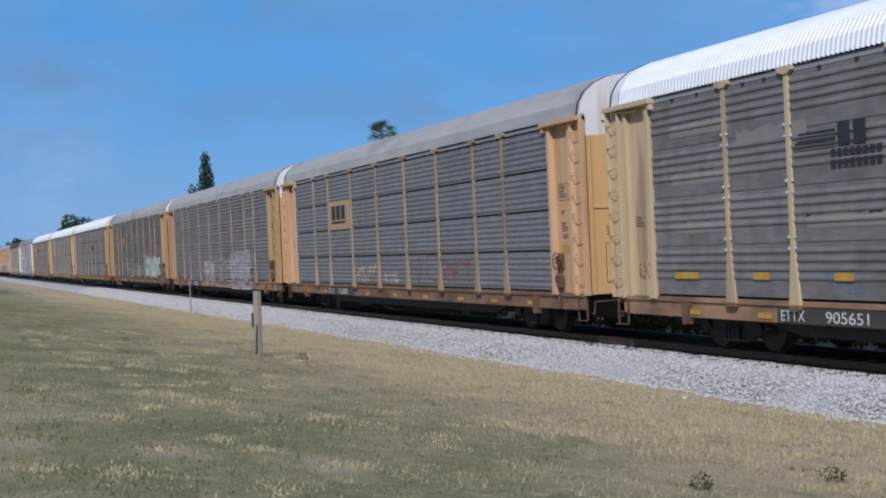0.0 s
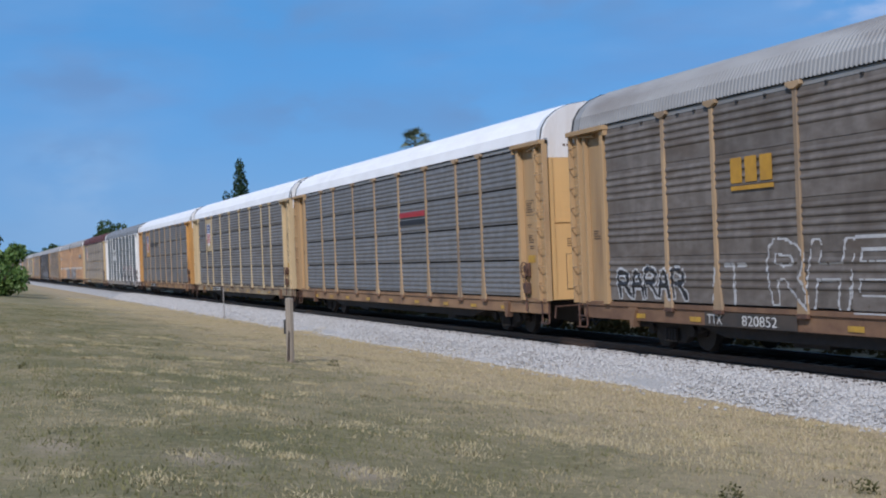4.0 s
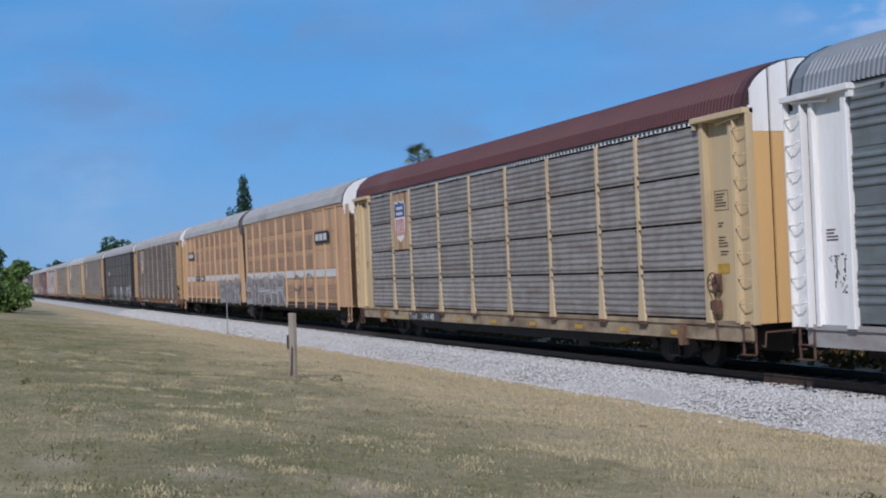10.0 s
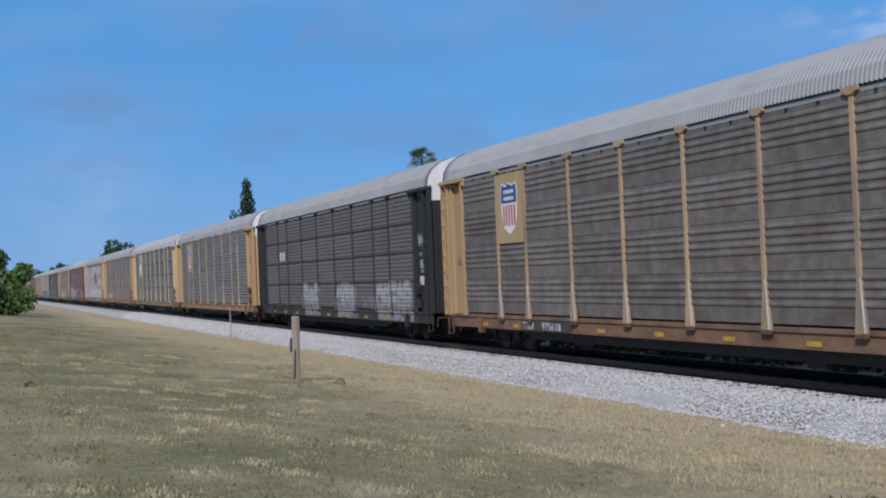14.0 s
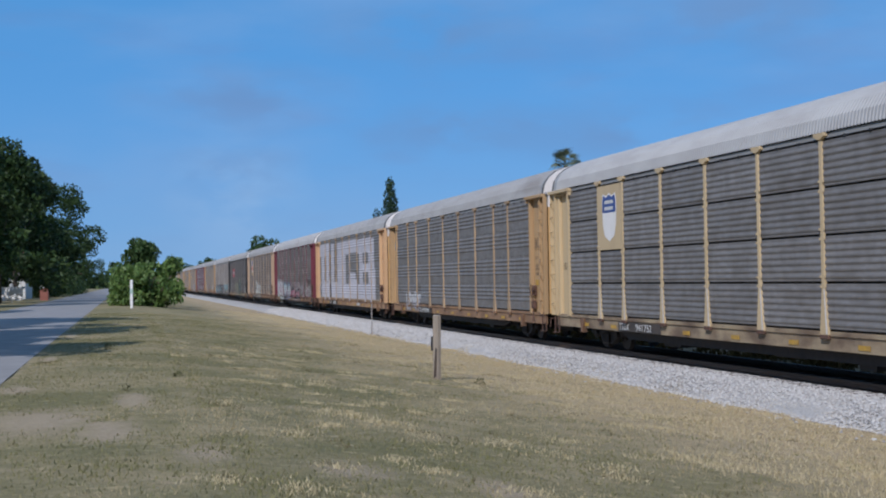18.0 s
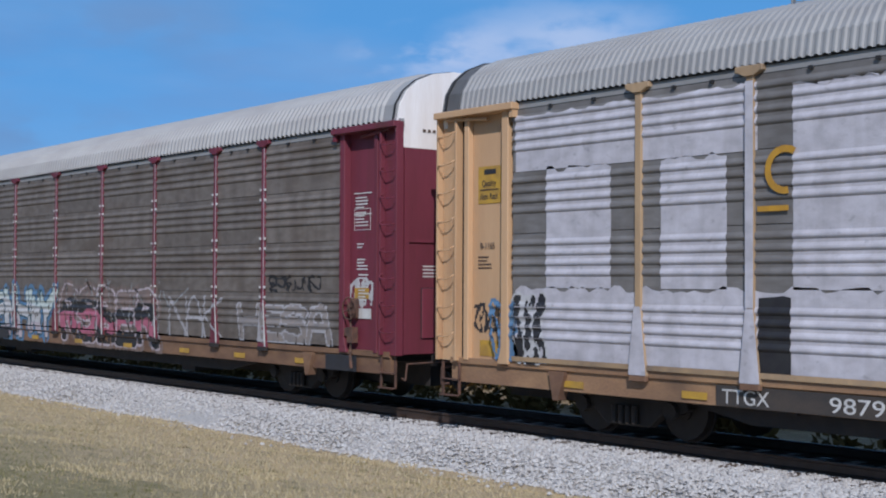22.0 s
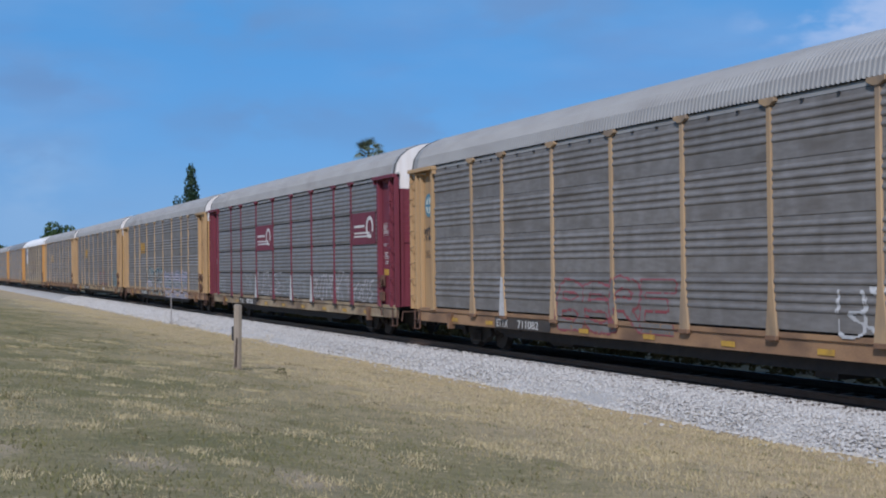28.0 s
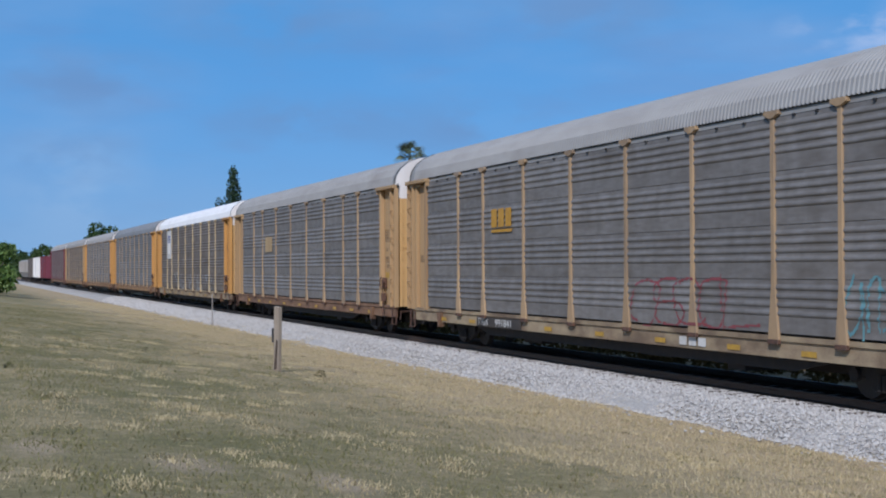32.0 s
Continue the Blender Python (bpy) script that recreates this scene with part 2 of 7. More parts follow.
m_peach = material("faded_orange_paint", (0.56, 0.36, 0.20), 0.6, 0.0, (0.47, 0.29, 0.155), 2, 0.8, 40, 0.05, STREAK, (0.25, 0.12, 0.06), 1.6, 0.60, 0.04)
m_louvre_side = material("weathered_orange_tan_paint", (0.52, 0.33, 0.185), 0.65, 0.0, (0.44, 0.275, 0.155), 2, 0.7, 40, 0.05, STREAK, (0.25, 0.135, 0.075), 1.2, 0.56, 0.05)
# body paint with grime, darkened for the shade between the slats
m_louvre_shade = material("grimy_louvre_paint", (0.40, 0.25, 0.148), 0.7, 0.0, (0.30, 0.19, 0.115), 3, 0.9, 40, 0.05, STREAK, (0.16, 0.10, 0.06), 1.6, 0.55, 0.08)
m_maroon = material("oxide_red_paint", (0.160, 0.028, 0.046), 0.6, 0.0, (0.115, 0.022, 0.033), 3, 0.8, 40, 0.06, STREAK, (0.085, 0.03, 0.025), 2.0, 0.62, 0.08)
m_black = material("black_paint", (0.022, 0.023, 0.027), 0.5, 0.0, (0.035, 0.033, 0.033), 3, 0.8, 40, 0.06, STREAK, (0.07, 0.05, 0.04), 2.0, 0.62, 0.08)
m_brown = material("brown_grey_paint", (0.124, 0.109, 0.101), 0.65, 0.0, (0.108, 0.09, 0.078), 2, 0.8, 40, 0.05, STREAK, (0.095, 0.068, 0.052), 1.4, 0.54, 0.04, runs=0.35)
m_white = material("white_paint", (0.76, 0.75, 0.73), 0.5, 0.0, (0.62, 0.59, 0.55), 3, 0.7, 40, 0.05, STREAK, (0.40, 0.27, 0.17), 2.0, 0.66, 0.03)
m_whitewash = material("rolled_white_paint", (0.53, 0.515, 0.55), 0.65, 0.0, (0.40, 0.385, 0.41), 4, 0.9, 60, 0.08, (1.0, 1, 1.6), (0.17, 0.16, 0.165), 5.5, 0.635, 0.06, runs=0.18)
m_board_dark = material("sooty_board_paint", (0.040, 0.036, 0.034), 0.65, 0.0, (0.075, 0.058, 0.045), 3, 0.9, 40, 0.05, (0.5, 1, 1))
m_sill_tan = material("dirty_tan_sill_paint", (0.35, 0.21, 0.11), 0.65, 0.0, (0.21, 0.12, 0.07), 2, 0.95, 40, 0.08, (0.5, 1, 1), (0.11, 0.068, 0.045), 1.3, 0.50, 0.10)
m_dull_white = material("dull_white_paint", (0.36, 0.35, 0.33), 0.65, 0.0, (0.27, 0.25, 0.23), 2, 0.9, 40, 0.05, STREAK, (0.18, 0.13, 0.10), 1.4, 0.55, 0.06, runs=0.3)
m_sill_rust = material("rusty_sill_paint", (0.235, 0.135, 0.075), 0.7, 0.0, (0.13, 0.07, 0.045), 3, 0.9, 40, 0.10, (0.5, 1, 1), (0.10, 0.055, 0.035), 1.6, 0.52, 0.10)
m_sill_green = material("overspray_on_sill", (0.20, 0.20, 0.165), 0.7, 0.0, (0.28, 0.25, 0.22), 2, 0.9, 40, 0.05, (0.5, 1, 1), (0.13, 0.10, 0.075), 1.6, 0.54, 0.06)
m_sill_grey = material("grey_sill_paint", (0.34, 0.33, 0.32), 0.65, 0.0, (0.24, 0.21, 0.19), 3, 0.9, 40, 0.08, (0.5, 1, 1), (0.13, 0.08, 0.05), 1.6, 0.60, 0.06)
m_sill_cream = material("cream_sill_paint", (0.38, 0.30, 0.19), 0.65, 0.0, (0.22, 0.155, 0.10), 3, 0.95, 40, 0.08, (0.5, 1, 1), (0.10, 0.062, 0.042), 1.6, 0.46, 0.06)
m_roof = material("grey_roof_sheet", (0.295, 0.295, 0.29), 0.65, 0.05, (0.23, 0.225, 0.22), 2, 0.7, 50, 0.05, (0.4, 1, 1), (0.165, 0.15, 0.14), 0.5, 0.57, 0.06)
m_roof_pale = material("pale_grey_roof_sheet", (0.36, 0.36, 0.355), 0.6, 0.05, (0.28, 0.275, 0.27), 2, 0.7, 50, 0.05, (0.4, 1, 1), (0.24, 0.21, 0.19), 0.5, 0.60, 0.06)
m_roof_white = material("white_roof_sheet", (0.72, 0.73, 0.74), 0.5, 0.1, (0.62, 0.62, 0.62), 2, 0.7, 50, 0.05, (0.4, 1, 1), (0.45, 0.42, 0.39), 0.5, 0.66, 0.03)
m_roof_blue = material("slate_roof_sheet", (0.20, 0.215, 0.23), 0.55, 0.2, (0.16, 0.165, 0.17), 2, 0.7, 50, 0.05, (0.4, 1, 1), (0.15, 0.14, 0.135), 0.5, 0.62, 0.04)
m_roof_red = material("maroon_roof_sheet", (0.095, 0.028, 0.026), 0.6, 0.0, (0.065, 0.024, 0.022), 2, 0.8, 50, 0.05, (0.4, 1, 1), (0.11, 0.07, 0.06), 0.6, 0.60, 0.04)
m_under = material("sooty_undercarriage", (0.022, 0.019, 0.018), 0.8, 0.0, (0.04, 0.03, 0.025), 4, 0.8, 40, 0.2)
m_truck = material("rusty_cast_steel", (0.034, 0.026, 0.021), 0.8, 0.0, (0.020, 0.016, 0.014), 5, 0.8, 40, 0.2)
m_wheel = material("worn_wheel_steel", (0.035, 0.029, 0.025), 0.65, 0.2, (0.03, 0.023, 0.02), 6, 0.8, 40, 0.1)
m_brake = material("rust_brown_brake_gear", (0.13, 0.065, 0.042), 0.75, 0.0, (0.05, 0.032, 0.026), 8, 0.9, 40, 0.2)
m_stencil = material("small_dark_stencil", (0.10, 0.065, 0.045), 0.6, 0.0, None, 5, 0.5, 40, 0.0)
m_roof_dark = material("dark_grey_roof_flashing", (0.12, 0.118, 0.115), 0.6, 0.05, (0.085, 0.08, 0.078), 3, 0.8, 50, 0.05)
# black for rubber, gaps and clips, and for the painted eave shadow
m_seal_and_shade = material("black_rubber_strip", (0.02, 0.02, 0.022), 0.7, 0.0)
m_yellow = material("yellow_reflector", (0.50, 0.30, 0.04), 0.5, 0.0, (0.30, 0.18, 0.05), 5, 0.8, 40, 0.0)
m_label_dark = material("dark_lettering", (0.03, 0.03, 0.035), 0.5, 0.0, None, 5, 0.5, 40, 0.0)
m_label_white = material("white_lettering", (0.62, 0.62, 0.60), 0.5, 0.0, (0.45, 0.44, 0.42), 5, 0.8, 40, 0.0)
m_red = material("red_paint", (0.40, 0.035, 0.04), 0.5, 0.0, (0.32, 0.03, 0.035), 5, 0.8, 40, 0.0)
m_blue = material("blue_paint", (0.03, 0.07, 0.25), 0.5, 0.0, (0.05, 0.09, 0.25), 5, 0.8, 40, 0.0)
m_steel_rail = material("rail_steel", (0.10, 0.07, 0.055), 0.5, 0.5, (0.07, 0.045, 0.035), 6, 0.8, 60, 0.1)
m_tie = material("creosoted_timber", (0.10, 0.075, 0.058), 0.85, 0.0, (0.06, 0.045, 0.036), 5, 0.9, 50, 0.4, (0.2, 2, 2), vary=0.25)
m_post = material("weathered_timber", (0.34, 0.285, 0.225), 0.85, 0.0, (0.22, 0.18, 0.14), 6, 0.9, 50, 0.4, (3, 3, 0.25))


# ---------------------------------------------------------------- mesh helpers
def box(bm, x0, x1, y0, y1, z0, z1):
    v = [bm.verts.new((x, y, z)) for x in (x0, x1) for y in (y0, y1) for z in (z0, z1)]
    for f in ((0, 1, 3, 2), (4, 6, 7, 5), (0, 4, 5, 1), (2, 3, 7, 6), (0, 2, 6, 4), (1, 5, 7, 3)):
        bm.faces.new([v[i] for i in f])
    return v


def bevelled(bm, width=0.01, segments=1):
    bmesh.ops.bevel(bm, geom=bm.edges[:], offset=width, segments=segments, affect="EDGES", profile=0.5, clamp_overlap=True)
    return bm


def prism(bm, outline, axis, a, b):
    """A closed outline of two coordinates, drawn out along the axis 0, 1 or 2 from a to b."""
    def put(p, d):
        q = list(p)
        q.insert(axis, d)
        return bm.verts.new(q)
    lo, hi = [put(p, a) for p in outline], [put(p, b) for p in outline]
    n = len(outline)
    bm.faces.new(lo[::-1])
    bm.faces.new(hi)
    for i in range(n):
        bm.faces.new((lo[i], lo[(i + 1) % n], hi[(i + 1) % n], hi[i]))
    bmesh.ops.recalc_face_normals(bm, faces=bm.faces[:])


def tube(bm, p, q, r, sides=6, r2=None):
    p, q = Vector(p), Vector(q)
    turn = (q - p).to_track_quat("Z", "Y").to_matrix()
    r2 = r if r2 is None else r2
    rings = []
    for c, rad in ((p, r), (q, r2)):
        rings.append([bm.verts.new(c + turn @ Vector((rad * math.cos(6.28319 * i / sides), rad * math.sin(6.28319 * i / sides), 0))) for i in range(sides)])
    for i in range(sides):
        bm.faces.new((rings[0][i], rings[0][(i + 1) % sides], rings[1][(i + 1) % sides], rings[1][i]))
    bm.faces.new(rings[0][::-1])
    bm.faces.new(rings[1])


def to_mesh(name, bm, smooth=False):
    me = bpy.data.meshes.new(name)
    bm.normal_update()
    bm.to_mesh(me)
    bm.free()
    if smooth:
        me.polygons.foreach_set("use_smooth", [True] * len(me.polygons))
    me.materials.append(None)
    return me


def raw_mesh(name, verts, faces, smooth=False):
    me = bpy.data.meshes.new(name)
    me.from_pydata(verts, [], faces)
    if smooth:
        me.polygons.foreach_set("use_smooth", [True] * len(me.polygons))
    me.materials.append(None)
    return me


SHARED = {}


def shared(key, build, smooth=False):
    """A mesh that alike pieces share; build() fills a bmesh."""
    if key not in SHARED:
        bm = bmesh.new()
        build(bm)
        SHARED[key] = to_mesh(str(key), bm, smooth)
    return SHARED[key]


def part(name, data, mat, parent=None, label="", at=None):
    """Links a bmesh or a mesh as ONE object under a thing or under a part."""
    me = to_mesh(name, data) if isinstance(data, bmesh.types.BMesh) else data
    ob = new(name, me)
    if mat is not None:
        ob.material_slots[0].link = "OBJECT"
        ob.material_slots[0].material = mat
    if parent is not None:
        ob.parent = parent
    if at is not None:
        ob.matrix_basis = at if isinstance(at, Matrix) else pose(*at)
    if label:
        tagged(ob, label)
    return ob


def make(build):
    bm = bmesh.new()
    build(bm)
    return bm


# ---------------------------------------------------------------- ground and track
TRACK_Y = 15.42


def ground_z(x, y):
    """The verge stands above the rails and slopes down to the foot of the ballast; behind the line it is level."""
    if y < 1.0:
        return 0.70
    if y < 12.3:
        return 0.70 - 1.22 * (y - 1.0) / 11.3
    return -0.52


def build_ground():
    xs = [-3000, -1500, -800, -500, -350, -260, -200, -160] + list(range(-130, -60, 5)) + [-60 + 0.8 * i for i in range(76)] + [2, 6, 12, 25, 60, 150, 400, 900, 2500]
    ys = [-2500, -900, -300, -120, -60, -30, -15, -9, -7.2] + [-7 + 0.6 * i for i in range(34)] + [14, 16, 18, 21, 26, 35, 50, 80, 140, 300, 900, 2500]
    verts, faces = [], []
    for x in xs:
        for y in ys:
            z = ground_z(x, y)
            if -140 < x < 6 and -2 < y < 12.3:
                z += 0.05 * noise.noise(Vector((x * 0.35, y * 0.5, 3.0))) + 0.02 * noise.noise(Vector((x * 1.3, y * 1.6, 8.0)))
            verts.append((x, y, z))
    ny = len(ys)
    for i in range(len(xs) - 1):
        for j in range(ny - 1):
            faces.append((i * ny + j, (i + 1) * ny + j, (i + 1) * ny + j + 1, i * ny + j + 1))
    return raw_mesh("ground", verts, faces, True)


# bare sandy spots in the turf: x, y and the two radii
BARE = ((-16.0, -0.95, 1.9, 0.7), (-18.5, 0.1, 1.5, 0.3), (-14.6, -0.2, 1.3, 0.35), (-21.0, -1.6, 0.8, 0.3), (-29.0, -1.55, 1.2, 0.2), (-42.4, -1.6, 1.8, 0.25), (-11.6, 1.9, 0.9, 0.4), (-10.6, 3.0, 0.8, 0.3), (-12.6, 0.7, 0.8, 0.3))


def grass_material():
    m = bpy.data.materials.new("mown_dry_grass")
    m.use_nodes = True
    t = m.node_tree
    b = t.nodes["Principled BSDF"]
    tc = t.nodes.new("ShaderNodeTexCoord")

    def noise_node(scale, detail=5.0, rough=0.6, stretch=(1, 1, 1)):
        mp = t.nodes.new("ShaderNodeMapping")
        mp.inputs["Scale"].default_value = stretch
        n = t.nodes.new("ShaderNodeTexNoise")
        n.inputs["Scale"].default_value, n.inputs["Detail"].default_value, n.inputs["Roughness"].default_value = scale, detail, rough
        t.links.new(tc.outputs["Object"], mp.inputs["Vector"])
        t.links.new(mp.outputs["Vector"], n.inputs["Vector"])
        return n.outputs["Fac"]

    def mixed(fac, a, c):
        mx = t.nodes.new("ShaderNodeMix")
        mx.data_type = "RGBA"
        t.links.new(fac, mx.inputs["Factor"])
        for value, slot in ((a, "A"), (c, "B")):
            if isinstance(value, tuple):
                mx.inputs[slot].default_value = (*value, 1)
            else:
                t.links.new(value, mx.inputs[slot])
        return mx.outputs["Result"]

    def ranged(value, lo, hi, to=1.0):
        r = t.nodes.new("ShaderNodeMapRange")
        r.inputs["From Min"].default_value, r.inputs["From Max"].default_value, r.inputs["To Max"].default_value = lo, hi, to
        t.links.new(value, r.inputs["Value"])
        return r.outputs["Result"]

    fine = noise_node(22, 6, 0.7)
    col = mixed(ranged(noise_node(0.42, 7, 0.65), 0.40, 0.60), (0.182, 0.165, 0.080), (0.335, 0.272, 0.155))
    sep = t.nodes.new("ShaderNodeSeparateXYZ")
    t.links.new(tc.outputs["Object"], sep.inputs["Vector"])
    strip = t.nodes.new("ShaderNodeMath")
    strip.operation = "MULTIPLY_ADD"
    strip.inputs[1].default_value = 4.5
    t.links.new(noise_node(0.8, 6, 0.65), strip.inputs[0])
    t.links.new(sep.outputs["Y"], strip.inputs[2])
    col = mixed(ranged(strip.outputs["Value"], 6.4, 11.4, 0.9), col, (0.50, 0.385, 0.25))
    # reddish brown behind the track counters the blue skylight in the cars' shade
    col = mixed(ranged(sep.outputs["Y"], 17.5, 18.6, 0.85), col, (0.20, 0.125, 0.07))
    col = mixed(ranged(noise_node(1.3, 8, 0.7), 0.56, 0.68, 0.65), col, (0.40, 0.31, 0.20))
    col = mixed(ranged(noise_node(2.1, 8, 0.7, (1.0, 1.6, 1.0)), 0.53, 0.66, 0.8), col, (0.165, 0.148, 0.074))
    col = mixed(ranged(noise_node(3.4, 8, 0.7, (1.2, 1.0, 1.0)), 0.57, 0.68, 0.75), col, (0.50, 0.405, 0.235))
    for cx, cy, rx, ry in BARE:
        mp = t.nodes.new("ShaderNodeMapping")
        mp.inputs["Scale"].default_value, mp.inputs["Location"].default_value = (1 / rx, 1 / ry, 0), (-cx / rx, -cy / ry, 0)
        t.links.new(tc.outputs["Object"], mp.inputs["Vector"])
        ln = t.nodes.new("ShaderNodeVectorMath")
        ln.operation = "LENGTH"
        t.links.new(mp.outputs["Vector"], ln.inputs[0])
        rag = t.nodes.new("ShaderNodeMath")
        rag.operation = "MULTIPLY_ADD"
        rag.inputs[1].default_value = 1.6
        t.links.new(noise_node(2.6, 6, 0.7), rag.inputs[0])
        t.links.new(ln.outputs["Value"], rag.inputs[2])
        col = mixed(ranged(rag.outputs["Value"], 1.95, 1.15, 0.8), col, (0.42, 0.33, 0.235))
    col = mixed(ranged(fine, 0.40, 0.72, 0.45), col, (0.15, 0.135, 0.062))
    col = mixed(ranged(noise_node(7, 6, 0.7), 0.52, 0.75, 0.6), col, (0.43, 0.37, 0.21))
    t.links.new(col, b.inputs["Base Color"])
    b.inputs["Roughness"].default_value = 0.9
    b.inputs["Specular IOR Level"].default_value = 0.15
    bp = t.nodes.new("ShaderNodeBump")
    bp.inputs["Strength"].default_value, bp.inputs["Distance"].default_value = 0.6, 0.05
    t.links.new(fine, bp.inputs["Height"])
    t.links.new(bp.outputs["Normal"], b.inputs["Normal"])
    return m


def island_material(name, colours, rough=0.9, spec=0.2, through=0.0):
    """Many small pieces in one mesh, each with its own tint."""
    m = bpy.data.materials.new(name)
    m.use_nodes = True
    t = m.node_tree
    b = t.nodes["Principled BSDF"]
    g = t.nodes.new("ShaderNodeNewGeometry")
    r = t.nodes.new("ShaderNodeValToRGB")
    r.color_ramp.elements[0].color = (*colours[0], 1)
    r.color_ramp.elements[1].color = (*colours[-1], 1)
    for i, c in enumerate(colours[1:-1]):
        e = r.color_ramp.elements.new((i + 1) / (len(colours) - 1))
        e.color = (*c, 1)
    t.links.new(g.outputs["Random Per Island"], r.inputs["Fac"])
    t.links.new(r.outputs["Color"], b.inputs["Base Color"])
    b.inputs["Roughness"].default_value = rough
    b.inputs["Specular IOR Level"].default_value = spec
    if through:
        tr = t.nodes.new("ShaderNodeBsdfTranslucent")
        mx = t.nodes.new("ShaderNodeMixShader")
        mx.inputs["Fac"].default_value = through
        t.links.new(r.outputs["Color"], tr.inputs["Color"])
        t.links.new(b.outputs["BSDF"], mx.inputs[1])
        t.links.new(tr.outputs["BSDF"], mx.inputs[2])
        t.links.new(mx.outputs["Shader"], t.nodes["Material Output"].inputs["Surface"])
    return m


m_grass = grass_material()
m_ballast = material("limestone_ballast", (0.50, 0.485, 0.465), 0.9, 0.0, (0.28, 0.272, 0.26), 26, 1.0, 70, 0.9, dirt=(0.30, 0.27, 0.24), dirt_scale=1.0, dirt_from=0.58, dist=0.03)
m_stone = island_material("broken_limestone", [(0.29, 0.282, 0.275), (0.42, 0.41, 0.40), (0.49, 0.48, 0.465), (0.38, 0.355, 0.33), (0.54, 0.53, 0.515)])
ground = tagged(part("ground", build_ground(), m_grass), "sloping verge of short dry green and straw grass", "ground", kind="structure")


def build_ballast():
    """A flat-topped bed with sloping shoulders, one strip along the whole line."""
    prof = [(-3.6, -0.78), (-3.0, -0.57), (-2.6, -0.41), (-2.1, -0.24), (-1.75, -0.20), (1.75, -0.20), (2.2, -0.26), (3.6, -0.60)]
    xs = [-2500, -900, -500, -300, -200, -140, -100, -80] + [-70 + 0.35 * i for i in range(200)] + [2, 10, 40, 150, 500, 1500]
    verts = []
    for x in xs:
        for k, (y, z) in enumerate(prof):
            j = 0.0 if x < -75 or x > 0 else 1.0
            wob = 0.22 * j * noise.noise(Vector((x * 0.45, y, 1.0))) if k < 3 else 0
            verts.append((x, TRACK_Y + y + wob, z + 0.02 * j * noise.noise(Vector((x * 2.1, y * 2, 5.0)))))
    n = len(prof)
    faces = [(i * n + j, (i + 1) * n + j, (i + 1) * n + j + 1, i * n + j + 1) for i in range(len(xs) - 1) for j in range(n - 1)]
    return raw_mesh("ballast", verts, faces, True)


tagged(part("ballast_bed", build_ballast(), m_ballast), "pale grey crushed limestone ballast under the rails", "ballast", kind="structure")


def bed_z(y):
    d = y - TRACK_Y
    pts = [(-3.6, -0.78), (-3.0, -0.57), (-2.6, -0.41), (-2.1, -0.24), (-1.75, -0.20), (1.75, -0.20)]
    for (a, za), (c, zc) in zip(pts, pts[1:]):
        if d <= c:
            return za + (zc - za) * max(0, d - a) / (c - a)
    return -0.2


def build_stones(count):
    rng = np.random.default_rng(5)
    x = -4.0 - 120.0 * rng.random(count) ** 1.75
    lip = np.array([0.28 * noise.noise(Vector((v * 0.55, 2.0, 7.0))) + 0.16 * noise.noise(Vector((v * 2.3, 5.0, 1.0))) for v in x])
    y = TRACK_Y - 3.05 + lip + (2.45 - lip) * rng.random(count)
    size = (0.018 + 0.024 * rng.random(count)) * (1 + np.maximum(0, -x - 45) / 60)
    stray = rng.random(count) < 0.05
    y[stray] -= 1.2 * rng.random(stray.sum()) ** 2
    base = np.array([(1, 0, 0), (-1, 0, 0), (0, 1, 0), (0, -1, 0), (0, 0, 1), (0, 0, -1)], float)
    tri = [(0, 2, 4), (2, 1, 4), (1, 3, 4), (3, 0, 4), (2, 0, 5), (1, 2, 5), (3, 1, 5), (0, 3, 5)]
    verts = np.zeros((count, 6, 3))
    z = np.array([max(bed_z(v), ground_z(0, v)) for v in y])
    a = rng.random(count) * 6.28
    sc = 0.7 + 0.6 * rng.random((count, 6, 1))
    v = base[None] * sc * size[:, None, None] * np.array([1.15, 0.95, 0.75])
    tilt = rng.random(count) * 1.2 - 0.6
    c, s = np.cos(a)[:, None], np.sin(a)[:, None]
    ct, st = np.cos(tilt)[:, None], np.sin(tilt)[:, None]
    vx, vy, vz = v[..., 0], v[..., 1] * ct - v[..., 2] * st, v[..., 1] * st + v[..., 2] * ct
    verts[..., 0] = vx * c - vy * s + x[:, None]
    verts[..., 1] = vx * s + vy * c + y[:, None]
    verts[..., 2] = vz + (z + size * 0.35)[:, None]
    faces = (np.array(tri)[None] + 6 * np.arange(count)[:, None, None]).reshape(-1, 3)
    return raw_mesh("stones", verts.reshape(-1, 3).tolist(), faces.tolist())


tagged(part("ballast_stones", build_stones(88000), m_stone), "loose broken pale grey limestone along the ballast shoulder", "gravel", kind="stuff")


def rail_mesh():
    o = [(-0.07, -0.17), (0.07, -0.17), (0.07, -0.155), (0.012, -0.13), (0.012, -0.045), (0.037, -0.03), (0.037, -0.004), (0.03, 0.0), (-0.03, 0.0), (-0.037, -0.004), (-0.037, -0.03), (-0.012, -0.045), (-0.012, -0.13), (-0.07, -0.155)]
    bm = bmesh.new()
    prism(bm, o, 0, -1500, 900)
    return to_mesh("rail", bm)


RAIL = rail_mesh()
for side in (-0.755, 0.755):
    tagged(part("rail", RAIL, m_steel_rail, at=(0, TRACK_Y + side, -0.004)), "worn brown steel rail spiked to timber ties", "rail", "rails of the track", "structure")

# ---------------------------------------------------------------- rail cars: shapes
HALF, WALL = 13.45, 1.55
PANELS = (1.10, 4.98)
POSTS = (-11.65, -8.95, -7.0, -4.2, -1.4, 1.4, 4.2, 7.0, 8.95, 11.65)
ROWS = 4
